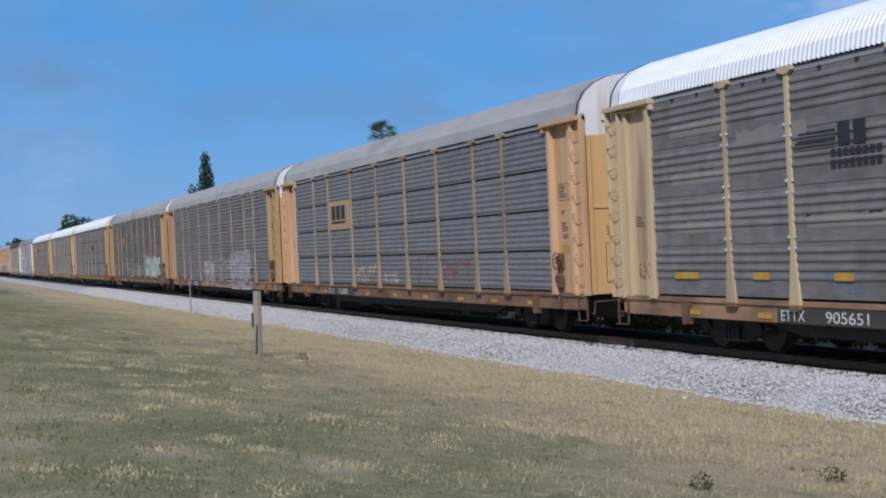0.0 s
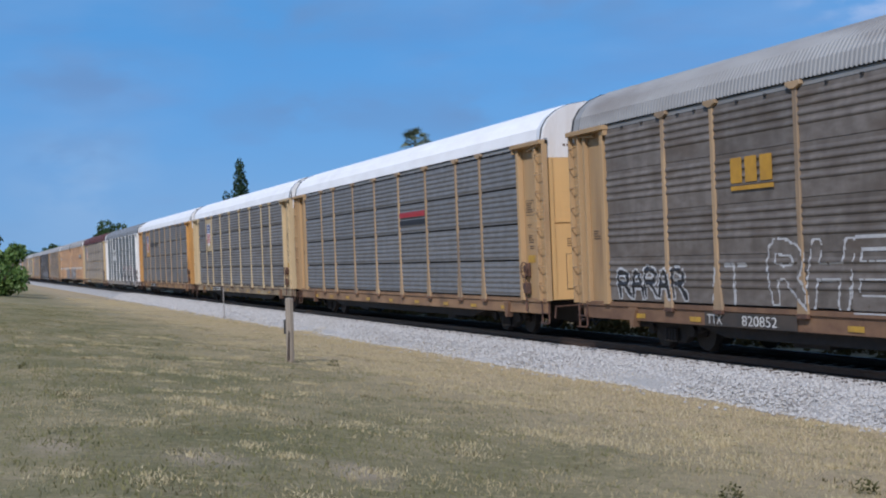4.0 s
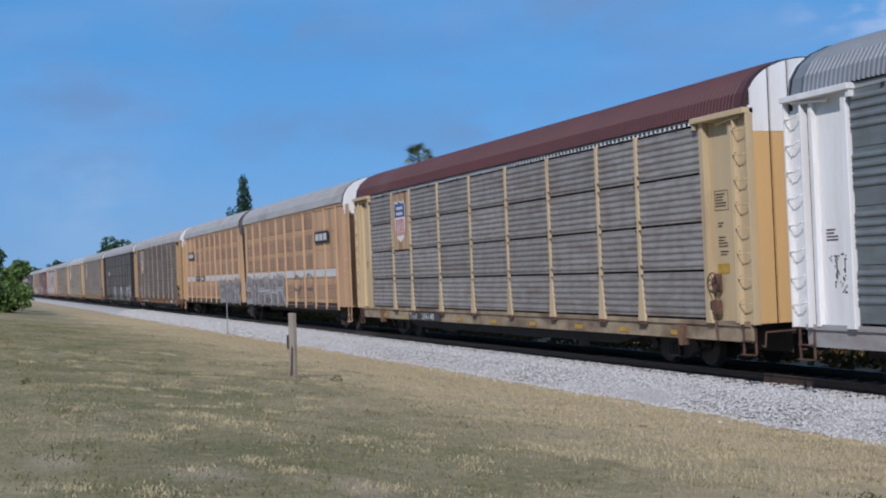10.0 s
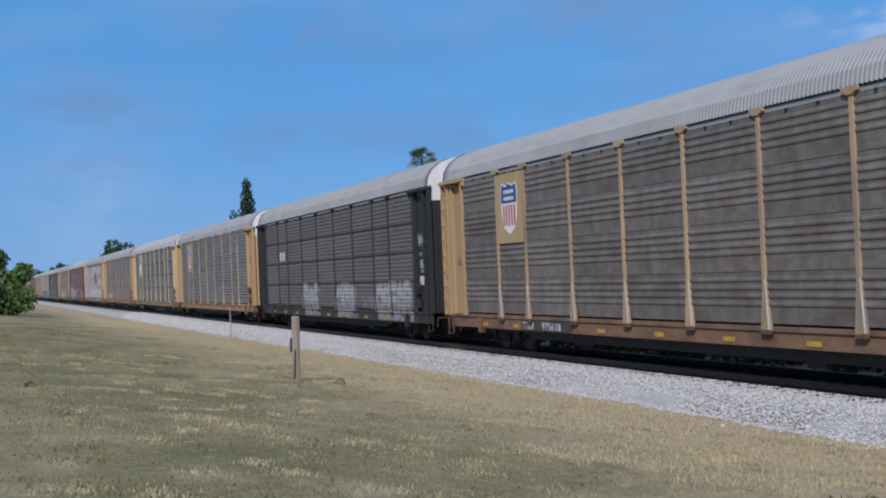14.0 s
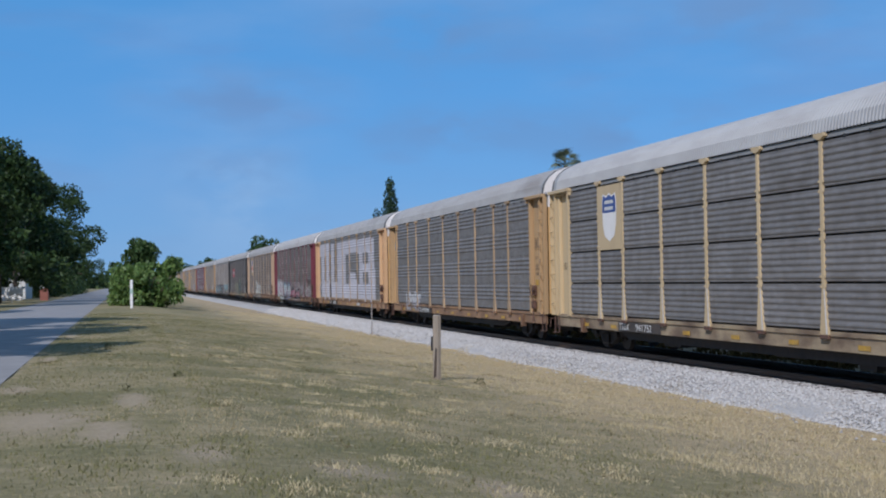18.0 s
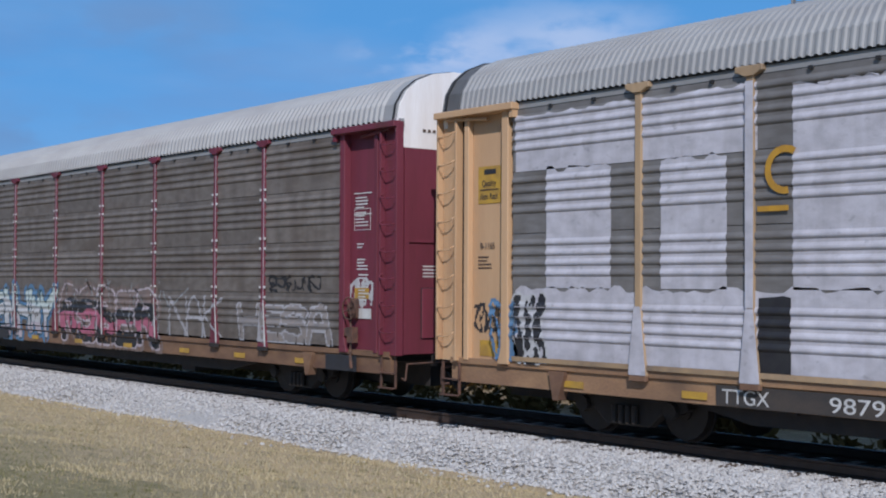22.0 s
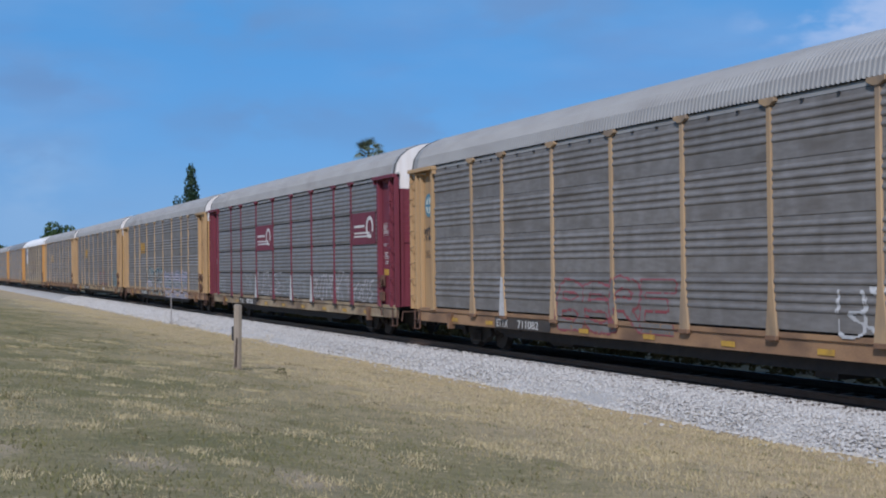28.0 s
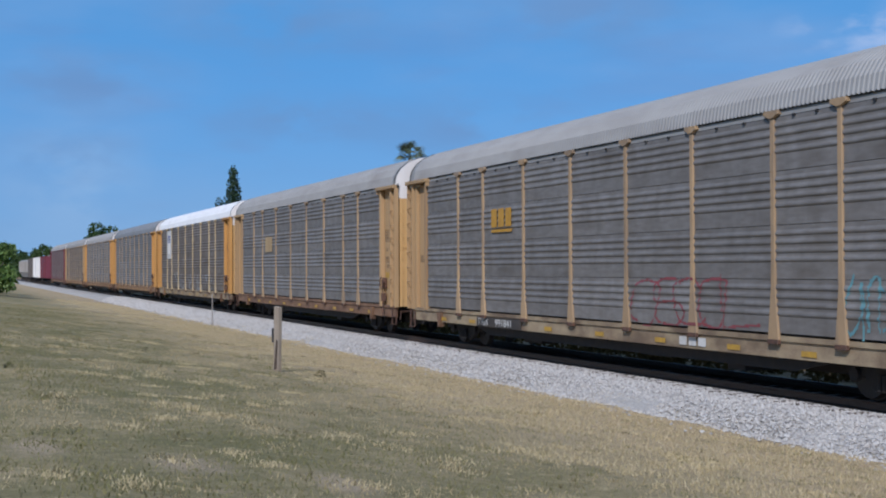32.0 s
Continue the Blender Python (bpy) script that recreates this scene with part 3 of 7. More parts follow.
ROW_H = (PANELS[1] - PANELS[0]) / ROWS


RIBS = {"seamed": (0.08, 0.225, 0.37, 0.515, 0.66, 0.805), "grouped": (0.34, 0.50, 0.66, 0.82)}


def rib_profile(style):
    """Heights and depths of one corrugated sheet: narrow ridges with flats between them."""
    gap, deep = (0.046, 0.020) if style == "seamed" else (0.008, 0.027)
    pts = [(0.004, 0.0)]
    for f in RIBS[style]:
        a = f * ROW_H
        pts += [(a - 0.030, 0.0), (a - 0.004, -0.75 * deep), (a + 0.014, -deep), (a + 0.040, -0.85 * deep), (a + 0.085, 0.0)]
    return pts + [(ROW_H - gap, 0.0)]


def panel_mesh(width, style):
    def build(bm):
        prof = rib_profile(style)
        lo = [bm.verts.new((0.0, d, z)) for z, d in prof]
        hi = [bm.verts.new((width, d, z)) for z, d in prof]
        for i in range(len(prof) - 1):
            bm.faces.new((lo[i], hi[i], hi[i + 1], lo[i + 1]))
        box(bm, 0.0, width, 0.03, 0.05, 0.0, prof[-1][0])
    return shared(("corrugated_sheet", round(width, 2), style), build)


def smooth_panel_mesh(width):
    return shared(("smooth_sheet", round(width, 2)), lambda bm: box(bm, 0, width, -0.012, 0.03, 0, PANELS[1] - PANELS[0]))


def post_mesh(foot=True):
    def build(bm):
        w, f = 0.06, (0.165 if foot else 0.07)
        prism(bm, [(-f, 0.98), (f, 0.98), (f * 0.9, 1.12), (w, 1.95), (w, 5.0), (-w, 5.0), (-w, 1.95), (-f * 0.9, 1.12)], 1, -0.034, 0.03)
        bevelled(bm, 0.008)
    return shared(("post", foot), build)


def cap_mesh():
    def build(bm):
        prism(bm, [(-0.07, 4.96), (0.07, 4.96), (0.18, 5.015), (0.22, 5.02), (0.22, 5.10), (-0.22, 5.10), (-0.22, 5.02), (-0.18, 5.015)], 1, -0.065, 0.03)
        bevelled(bm, 0.008)
    return shared("cap", build)


def roof_section(n=11):
    """Half arch: from the eave over a rounded shoulder to the crown."""
    out = []
    for i in range(n + 1):
        a = math.pi * i / n
        out.append((-1.57 * math.copysign(abs(math.cos(a)) ** 0.85, math.cos(a)), 5.10 + 0.98 * math.sin(a) ** 0.95))
    return out


def roof_mesh(length, pitch=0.125, deep=0.018):
    key = ("roof_sheet", length, pitch)
    if key in SHARED:
        return SHARED[key]
    sec = roof_section()
    verts, faces = [], []
    count = int(length / pitch)
    xs = []
    for i in range(count):
        a = -length / 2 + i * length / count
        xs += [(a, 0.0), (a + 0.30 * pitch, 0.0), (a + 0.5 * pitch, deep), (a + 0.8 * pitch, deep)]
    xs.append((length / 2, 0.0))
    n = len(sec)
    for x, up in xs:
        for y, z in sec:
            verts.append((x, y * (1 + up * 0.55), z + up))
    for i in range(len(xs) - 1):
        for j in range(n - 1):
            faces.append((i * n + j, (i + 1) * n + j, (i + 1) * n + j + 1, i * n + j + 1))
    SHARED[key] = raw_mesh("roof_sheet", verts, faces)
    return SHARED[key]


def arch_strip(bm, x0, x1, k0, k1):
    """A bent strip over the whole arch, between two lengths and two scales of the section."""
    sec = roof_section()
    a = [[bm.verts.new((x, y * k, 5.1 + (z - 5.1) * k)) for y, z in sec] for x, k in ((x0, k0), (x0, k1), (x1, k1), (x1, k0))]
    for r0, r1 in zip(a, a[1:]):
        for j in range(len(sec) - 1):
            bm.faces.new((r0[j], r1[j], r1[j + 1], r0[j + 1]))


def roof_band_mesh():
    """The dark rubber edge of the roof at each end."""
    return shared("roof_band", lambda bm: arch_strip(bm, -0.022, 0.022, 0.97, 1.012))


def flashing_mesh():
    """The plain sheet between the last corrugation and the end head."""
    return shared("roof_flashing", lambda bm: arch_strip(bm, -0.26, 0.24, 0.95, 1.0))


HEAD_Z = 4.64


def hood_mesh():
    """The end wall's head under the roof arch, painted white."""
    def build(bm):
        sec = [(y * 0.985, z) for y, z in roof_section()]
        prism(bm, [(-1.50, HEAD_Z)] + sec + [(1.50, HEAD_Z)], 0, -0.05, 0.05)
    return shared("end_head", build)


def arch_z(y):
    return 5.10 + 0.98 * math.sin(math.acos(min(1.0, (abs(y) / 1.57) ** (1 / 0.85)))) ** 0.95


def end_door(car, mat, at, slats=None, label="closed end door"):
    """A pair of end doors with stiles, a hatch and a grab rail, or with upright slats."""
    d = part("end_door", shared("end_door", lambda bm: box(bm, -0.05, 0.05, -1.42, 1.42, 1.02, HEAD_Z - 0.004)), m_seal_and_shade if slats else mat, car, label, at)
    if slats:
        for i in range(7):
            part("slat", shared("door_slat", lambda bm: box(bm, 0.052, 0.11, -0.185, 0.185, 1.02, HEAD_Z - 0.006)), slats[i % len(slats)], d, at=(0, -1.3 + i * 0.433, 0))
            sy = -1.3 + i * 0.433
            steps = [sy - 0.185 + 0.1233 * k for k in range(4)]
            part("slat_head", make(lambda bm: prism(bm, [(steps[0], HEAD_Z), (steps[3], HEAD_Z)] + [(v, arch_z(v) * 0.985 + 0.06) for v in reversed(steps)], 0, 0.052, 0.11)), m_white, d, "white-painted head of a slat")
        return
    for y in (-1.37, 0.0, 1.37):
        part("stile", shared("door_stile", lambda bm: box(bm, 0.052, 0.095, -0.05, 0.05, 1.02, HEAD_Z - 0.01)), mat, d, at=(0, y, 0))
    part("hatch_gap", shared("hatch_gap", lambda bm: box(bm, 0.052, 0.056, -1.022, -0.478, 1.278, 2.182)), m_seal_and_shade, d)
    part("hatch", shared("door_hatch", lambda bm: bevelled((box(bm, 0.058, 0.085, -1.01, -0.49, 1.29, 2.17), bm)[1], 0.008)), mat, d)
    part("cross_rail", shared("door_rail", lambda bm: box(bm, 0.052, 0.08, -1.30, -0.08, 2.98, 3.03)), mat, d)
    part("data_stencil", shared("door_stencil", lambda bm: [box(bm, 0.053, 0.056, -0.98, -0.98 + 0.42 - 0.09 * (i % 2), 2.55 - 0.06 * i, 2.572 - 0.06 * i) for i in range(4)]), m_stencil if mat not in (m_black, m_maroon) else m_label_white, d)


def end_plate_mesh():
    """The flat side of the end vestibule, set back from the panels."""
    return shared("end_plate", lambda bm: box(bm, 0.0, 1.10, 0.10, 0.14, 1.02, 4.985))


def inner_jamb_mesh():
    return shared("inner_jamb", lambda bm: bevelled((prism(bm, [(-0.02, 1.0), (0.22, 1.0), (0.14, 1.25), (0.13, 5.0), (-0.02, 5.0)], 1, -0.05, 0.10), bm)[1], 0.008))


def outer_jamb_mesh():
    return shared("outer_jamb", lambda bm: bevelled((box(bm, 0.97, 1.08, -0.01, 0.10, 1.02, 4.98), bm)[1], 0.008))


def corner_post_mesh():
    return shared("corner_post", lambda bm: box(bm, 0.05, 0.42, 0.03, 0.08, 1.0, 5.0))


def ladder_rail_mesh():
    return shared("ladder_rail", lambda bm: bevelled((box(bm, 0.0, 0.05, -0.07, 0.08, 1.0, 5.0), bm)[1], 0.006))


def rung_mesh():
    """A bowed rung with its two feet."""
    # slanted strip low on the shaft, darker than the rest
    def build(bm):
        line = [(0.03, -0.01, 0.04), (0.05, -0.10, -0.01), (0.13, -0.115, -0.05), (0.28, -0.115, -0.062), (0.42, -0.105, -0.05), (0.43, -0.01, -0.03)]
        for a, b in zip(line, line[1:]):
            tube(bm, a, b, 0.012, 5)
    return shared("rung", build)


def top_beam_mesh():
    def build(bm):
        box(bm, 0.0, 1.95, -0.14, 0.10, 4.98, 5.09)
        bevelled(bm, 0.01)
        tube(bm, (0.75, 0.02, 4.90), (1.7, -0.05, 4.96), 0.030, 6)
        box(bm, 0.02, 0.10, -0.10, 0.06, 4.86, 4.98)
    return shared("top_beam", build)


def sill_mesh(length=26.3):
    def build(bm):
        prism(bm, [(-1.50, 0.66), (-1.40, 0.66), (-1.40, 1.055), (-1.54, 1.055), (-1.54, 0.965), (-1.50, 0.94)], 0, -length / 2, length / 2)
    return shared(("sill", length), build)


def body_mesh():
    """Deck, dark inner walls, the centre sill with its cross-bearers and an added dark skirt."""
    def build(bm):
        box(bm, -13.0, 13.0, -1.39, 1.39, 0.88, 1.02)
        box(bm, -13.2, 13.2, -1.44, -1.40, 1.03, 5.09)
        box(bm, -13.2, 13.2, 1.40, 1.44, 1.03, 5.09)
        box(bm, -12.9, -7.6, -0.42, 0.42, 0.40, 0.87)
        box(bm, -7.6, 7.6, -0.42, 0.42, 0.36, 0.87)
        box(bm, 7.6, 12.9, -0.42, 0.42, 0.40, 0.87)
        # added skirt, hides the skylit ground so the space underneath stays black
        prism(bm, [(-9.2, 0.87), (-8.2, 0.62), (-7.2, 0.42), (7.2, 0.42), (8.2, 0.62), (9.2, 0.87)], 1, -1.30, -1.22)
        box(bm, -5.2, -4.1, -1.1, -0.45, 0.32, 0.80)
        box(bm, 1.0, 2.4, -1.0, -0.45, 0.36, 0.80)
        box(bm, 4.9, 5.5, -1.2, -0.5, 0.30, 0.82)
        for x in (-6.5, -3.2, 0.0, 3.2, 6.5):
            box(bm, x - 0.08, x + 0.08, -1.38, 1.38, 0.62, 0.87)
    return shared("deck_and_frame", build)


def far_side_mesh():
    def build(bm):
        box(bm, -13.4, 13.4, 1.49, 1.55, 1.03, 5.06)
        box(bm, -13.1, 13.1, 1.42, 1.50, 0.66, 1.02)
    return shared("far_wall", build)


def eave_mesh(length=26.9):
    def build(bm):
        box(bm, -length / 2, length / 2, -1.53, -1.46, 4.985, 5.13)
        box(bm, -length / 2, length / 2, 1.46, 1.53, 4.985, 5.13)
    return shared(("eave_rail", length), build)


def step_mesh():
    def build(bm):
        for x in (0.0, 0.42):
            box(bm, x, x + 0.04, 0.0, 0.03, 0.42, 0.98)
        box(bm, 0.0, 0.46, -0.06, 0.03, 0.42, 0.44)
        box(bm, 0.0, 0.46, -0.03, 0.03, 0.68, 0.70)
    return shared("sill_step", build)


def bracket_mesh():
    def build(bm):
        prism(bm, [(0.0, 0.95), (0.34, 0.95), (0.34, 0.90), (0.20, 0.52), (0.10, 0.52), (0.02, 0.90)], 1, -1.58, -1.40)
    return shared("jacking_bracket", build)


def coupler_mesh():
    def build(bm):
        box(bm, 12.8, 14.0, -0.12, 0.12, 0.70, 0.95)
        box(bm, 13.75, 14.05, -0.17, 0.17, 0.66, 0.99)
        box(bm, 13.35, 13.5, -0.75, 0.75, 0.80, 1.0)
        tube(bm, (13.5, -0.5, 0.7), (13.75, -0.45, 0.35), 0.025, 5)
        tube(bm, (13.75, -0.45, 0.35), (14.0, -0.4, 0.55), 0.025, 5)
    return shared("coupler", build)


def side_frame_mesh():
    """Cast side frame of a three-piece bogie, with its window and springs."""
    def build(bm):
        o = [(-1.15, 0.50), (-1.10, 0.66), (-0.55, 0.70), (-0.3, 0.76), (0.3, 0.76), (0.55, 0.70), (1.10, 0.66), (1.15, 0.50), (0.98, 0.44), (0.72, 0.44), (0.42, 0.20), (-0.42, 0.20), (-0.72, 0.44), (-0.98, 0.44)]
        prism(bm, o, 1, -0.09, 0.09)
        bevelled(bm, 0.02)
        for x in (-0.2, -0.07, 0.07, 0.2):
            tube(bm, (x, -0.15, 0.24), (x, -0.15, 0.50), 0.05, 8)
        for x in (-0.87, 0.87):
            tube(bm, (x, -0.17, 0.47), (x, -0.08, 0.47), 0.12, 10)
    return shared("side_frame", build)


def wheelset_mesh():
    def build(bm):
        for s in (-1, 1):
            tube(bm, (0, s * 0.70, 0), (0, s * 0.83, 0), 0.44, 24, 0.42)
            tube(bm, (0, s * 0.69, 0), (0, s * 0.72, 0), 0.47, 24)
            tube(bm, (0, s * 0.83, 0), (0, s * 0.87, 0), 0.14, 10)
        tube(bm, (0, -1.0, 0), (0, 1.0, 0), 0.075, 8)
    return shared("wheelset", build)


def bolster_mesh():
    return shared("bolster", lambda bm: box(bm, -0.2, 0.2, -1.05, 1.05, 0.40, 0.66))


WHEELS = []


def bogie(car, x):
    b = part("bogie", bolster_mesh(), m_truck, car, at=(x, 0, 0))
    for s in (-1, 1):
        part("side_frame", side_frame_mesh(), m_truck, b, at=pose(0, s * 1.0, 0, 0, 0, 0 if s < 0 else 180))
    for s in (-0.87, 0.87):
        WHEELS.append(part("wheelset", wheelset_mesh(), m_wheel, b, at=(s, 0, 0.47)))


# ---------------------------------------------------------------- lettering, emblems and sprayed paint
def plate(parent, x0, x1, z0, z1, y, mat, name="marking", label=""):
    w, h = round(x1 - x0, 3), round(z1 - z0, 3)
    me = shared(("plate", w, h), lambda bm: box(bm, 0, w, -0.004, 0.0, 0, h))
    return part(name, me, mat, parent, label, (x0, y, z0))


def words(parent, text, x, z, y, height, mat, squeeze=1.0):
    cu = bpy.data.curves.new("lettering", "FONT")
    cu.body, cu.size, cu.extrude = text, height * 1.4, 0.002
    tmp = new("lettering", cu)
    me = bpy.data.meshes.new_from_object(tmp.evaluated_get(bpy.context.evaluated_depsgraph_get()))
    bpy.data.objects.remove(tmp)
    me.materials.clear()
    me.materials.append(None)
    me.transform(Matrix.Diagonal((squeeze, 1, 1, 1)))
    return tagged(part("lettering", me, mat, parent, "", pose(x, y, z, 90, 0, 0)), kind="stuff")


def bars(parent, x, z, y, w, rows, mat, pitch=0.058, tall=0.024):
    def build(bm):
        r = random.Random(int(w * 1000) + rows)
        for i in range(rows):
            box(bm, 0, w * (0.6 + 0.4 * r.random()), -0.003, 0, -i * pitch - tall, -i * pitch)
    part("data_stencil", shared(("bars", w, rows, pitch), build), mat, parent, at=(x, y, z))


def emblem_mesh(key, outline):
    return shared(key, lambda bm: prism(bm, outline, 1, -0.004, 0.0))


def shield_outline(w, h):
    return [(-0.5 * w, 0.86 * h), (-0.42 * w, h), (-0.2 * w, 0.94 * h), (0, h), (0.2 * w, 0.94 * h), (0.42 * w, h), (0.5 * w, 0.86 * h), (0.46 * w, 0.35 * h), (0.34 * w, 0.12 * h), (0, 0), (-0.34 * w, 0.12 * h), (-0.46 * w, 0.35 * h)]


SHIELD_Y = -WALL - 0.03


def shield(parent, x, z, w, h, board, plain=False):
    """A striped shield on a buff board: colours and shapes only."""
    w, h = 1.16, 1.42
    b = plate(parent, -8.88, -7.07, 3.03, 4.93, SHIELD_Y, board, "emblem_board", "painted board with a shield emblem")
    lx, lz = 0.905, 0.24
    part("emblem", emblem_mesh(("shield", w, h), shield_outline(w, h)), m_white, b, at=(lx, -0.006, lz))
    if not plain:
        part("emblem_stripes", shared(("shield_bars", w, h), lambda bm: [box(bm, -0.36 * w + i * 0.16 * w, -0.28 * w + i * 0.16 * w, -0.003, 0, 0.16 * h, 0.56 * h) for i in range(5)]), m_red, b, at=(lx, -0.012, lz))
    top = [(-0.46 * w, 0.60 * h), (0.46 * w, 0.60 * h), (0.46 * w, 0.86 * h), (0.40 * w, 0.96 * h), (0.2 * w, 0.91 * h), (0, 0.97 * h), (-0.2 * w, 0.91 * h), (-0.40 * w, 0.96 * h), (-0.46 * w, 0.86 * h)]
    part("emblem_head", emblem_mesh(("shield_head", w, h), top), m_blue, b, at=(lx, -0.012, lz))
    part("emblem_band", shared(("shield_lines", w, h), lambda bm: [box(bm, -0.3 * w, 0.3 * w, -0.003, 0, z0 * h, z0 * h + 0.07 * h) for z0 in (0.65, 0.78)]), m_label_white, b, at=(lx, -0.018, lz))


PANEL_RIBS = {s: [(PANELS[0] + ROW_H * row + z, d) for row in range(ROWS) for z, d in rib_profile(s)] for s in RIBS}
STYLE = {}


def surface_depth(z, style):
    """How far the corrugated side stands out at a height."""
    for (a, da), (c, dc) in zip(PANEL_RIBS[style], PANEL_RIBS[style][1:]):
        if a <= z <= c:
            return da + (dc - da) * (z - a) / max(c - a, 1e-6)
    return 0.0


def curved(pts, steps=4):
    """A smooth line through the given points."""
    out = []
    ext = [pts[0]] + pts + [pts[-1]]
    for i in range(1, len(ext) - 2):
        p0, p1, p2, p3 = ext[i - 1:i + 3]
        for k in range(steps):
            t = k / steps
            out.append(tuple(0.5 * (2 * b + (c - a) * t + (2 * a - 5 * b + 4 * c - d) * t * t + (3 * b - a - 3 * c + d) * t ** 3) for a, b, c, d in zip(p0, p1, p2, p3)))
    return out + [pts[-1]]


LETTER_SPINES = (((-.4, .1), (-.3, .9), (.1, .95), (.35, .6), (-.1, .45), (.4, .05)), ((.4, .9), (-.35, .8), (-.4, .2), (.4, .1), (.2, .5)),
                 ((-.4, .05), (-.1, .95), (.15, .5), (.3, .95), (.45, .05)), ((.4, .95), (-.4, .85), (.3, .5), (-.35, .1), (.4, .05)),
                 ((-.4, .95), (-.3, .05), (.3, .1), (.4, .95)), ((-.4, .05), (-.35, .95), (.4, .1), (.4, .95)),
                 ((.4, .9), (-.4, .9), (-.35, .5), (.2, .5), (-.4, .1), (.4, .05)), ((-.05, .95), (-.4, .5), (0, .05), (.4, .5), (.0, .9)),
                 ((-.4, .9), (.4, .95), (0, .9), (.05, .0)), ((-.4, .0), (-.35, .95), (-.3, .5), (.4, .95), (-.25, .5), (.45, .0)))


def spray(parent, seed, x0, x1, z0, z1, fills, outline, letters=4, weight=0.11, halo=None, flat=None, shine=None, thin=False, wear=0.42):
    """Sprayed lettering that nobody can read: bent strokes with a fill and an outline, laid on the corrugated side."""
    r = random.Random(seed)
    letters = max(3, round(letters * 1.4))
    style = STYLE.get(parent.name, "grouped")
    w, h = (x1 - x0) / letters, z1 - z0
    lean = r.uniform(-0.15, 0.25)
    strokes = []
    for k in range(letters):
        cx = x0 + w * (k + 0.5)
        for n in range(1 if thin else 2):
            spine = r.choice(LETTER_SPINES)[:3] + r.choice(LETTER_SPINES)[2:]
            spine = spine if n == 0 else spine[:4]
            spread = 1.3 if n == 0 else 1.6
            top = r.uniform(0.8, 1.05)
            pts = [(cx + w * (spread * u + r.uniform(-0.22, 0.22)) + lean * h * (v - 0.5), z0 + h * (v * top + r.uniform(-0.1, 0.1))) for u, v in spine]
            inset = 0.0 if thin else weight * 0.5
            pts = [(min(max(x, x0), x1), min(max(z, z0 + inset * 0.5), z1 - inset - 0.12 * h * r.random())) for x, z in pts]
            line = curved(pts) if thin or r.random() < 0.5 else pts
            wt = weight * r.uniform(0.75, 1.15) * (0.30 if thin else 0.60)
            for q, (a, b) in enumerate(zip(line, line[1:])):
                strokes.append((a, b, k, wt * (1.0 + 0.4 * math.sin(q * 1.7 + k))))
    cell = 0.028
    nz = int((h + 0.5) / cell)
    nx = int((x1 - x0 + 0.4) / cell)
    A, B = np.array([s[0] for s in strokes]), np.array([s[1] for s in strokes])
    K, Wd = np.array([s[2] for s in strokes]), np.array([s[3] for s in strokes])
    d = B - A
    L2 = np.maximum((d ** 2).sum(1), 1e-9)
    gx, gz = np.meshgrid(x0 - 0.2 + (np.arange(nx) + 0.5) * cell, z0 - 0.08 + (np.arange(nz) + 0.5) * cell, indexing="ij")
    best, second, owner = np.full(gx.shape, 9.0), np.full(gx.shape, 9.0), np.zeros(gx.shape, int)
    for k in range(letters):
        m = np.full(gx.shape, 9.0)
        for i in np.nonzero(K == k)[0]:
            px, pz = gx - A[i, 0], gz - A[i, 1]
            u = np.clip((px * d[i, 0] + pz * d[i, 1]) / L2[i], 0, 1)
            m = np.minimum(m, np.hypot(px - u * d[i, 0], pz - u * d[i, 1]) - Wd[i])
        closer = m < best
        second = np.where(closer, best, np.minimum(second, m))
        owner = np.where(closer, k, owner)
        best = np.where(closer, m, best)
    rim = 0.022 + 0.12 * weight
    groups = {}
    for ix in range(nx):
        for iz in range(nz):
            m = best[ix, iz]
            if thin:
                key = ("f", owner[ix, iz] % len(fills)) if m < 0.0 else None
            elif m < 0 and second[ix, iz] - m < 0.035:
                key = ("o", 0)
            elif m < 0:
                tone = 1 if gz[ix, iz] < z0 + h * (0.42 + 0.35 * noise.noise(Vector((gx[ix, iz] * 1.7, gz[ix, iz] * 2.0, seed + 3.0)))) else 0
                key = ("f", (owner[ix, iz] // 3 * 2 + tone) % len(fills))
                if shine and noise.noise(Vector((gx[ix, iz] * 2.5, gz[ix, iz] * 2.5, seed))) > 0.12:
                    key = ("s", 0)
            elif m < rim:
                key = ("o", 0)
            elif halo and m < rim + 0.12 + 0.08 * noise.noise(Vector((gx[ix, iz] * 3, gz[ix, iz] * 3, seed + 5))):
                key = ("h", 0)
            else:
                key = None
            if key and noise.noise(Vector((gx[ix, iz] * 9.0, gz[ix, iz] * 4.0, seed + 9.0))) > wear:
                key = None
            if key:
                groups.setdefault(key, []).append((ix, iz))
    mats = {"o": outline, "h": halo, "s": shine}
    for key in sorted(groups):
        verts, faces, at = [], [], {}
        for ix, iz in groups[key]:
            face = []
            for jx, jz in ((ix, iz), (ix + 1, iz), (ix + 1, iz + 1), (ix, iz + 1)):
                if (jx, jz) not in at:
                    zz = z0 - 0.08 + jz * cell
                    if flat is not None:
                        yy = flat
                    elif zz > PANELS[0] - 0.02:
                        yy = -WALL + 0.01 + surface_depth(zz, style) - 0.010
                    else:
                        yy = -1.562
                    at[(jx, jz)] = len(verts)
                    verts.append((x0 - 0.2 + jx * cell, yy, zz))
                face.append(at[(jx, jz)])
            faces.append(face)
        mat = fills[key[1]] if key[0] == "f" else mats[key[0]]
        tagged(part("sprayed_paint", raw_mesh("sprayed_paint", verts, faces), mat, parent, "sprayed graffiti paint"), kind="stuff")


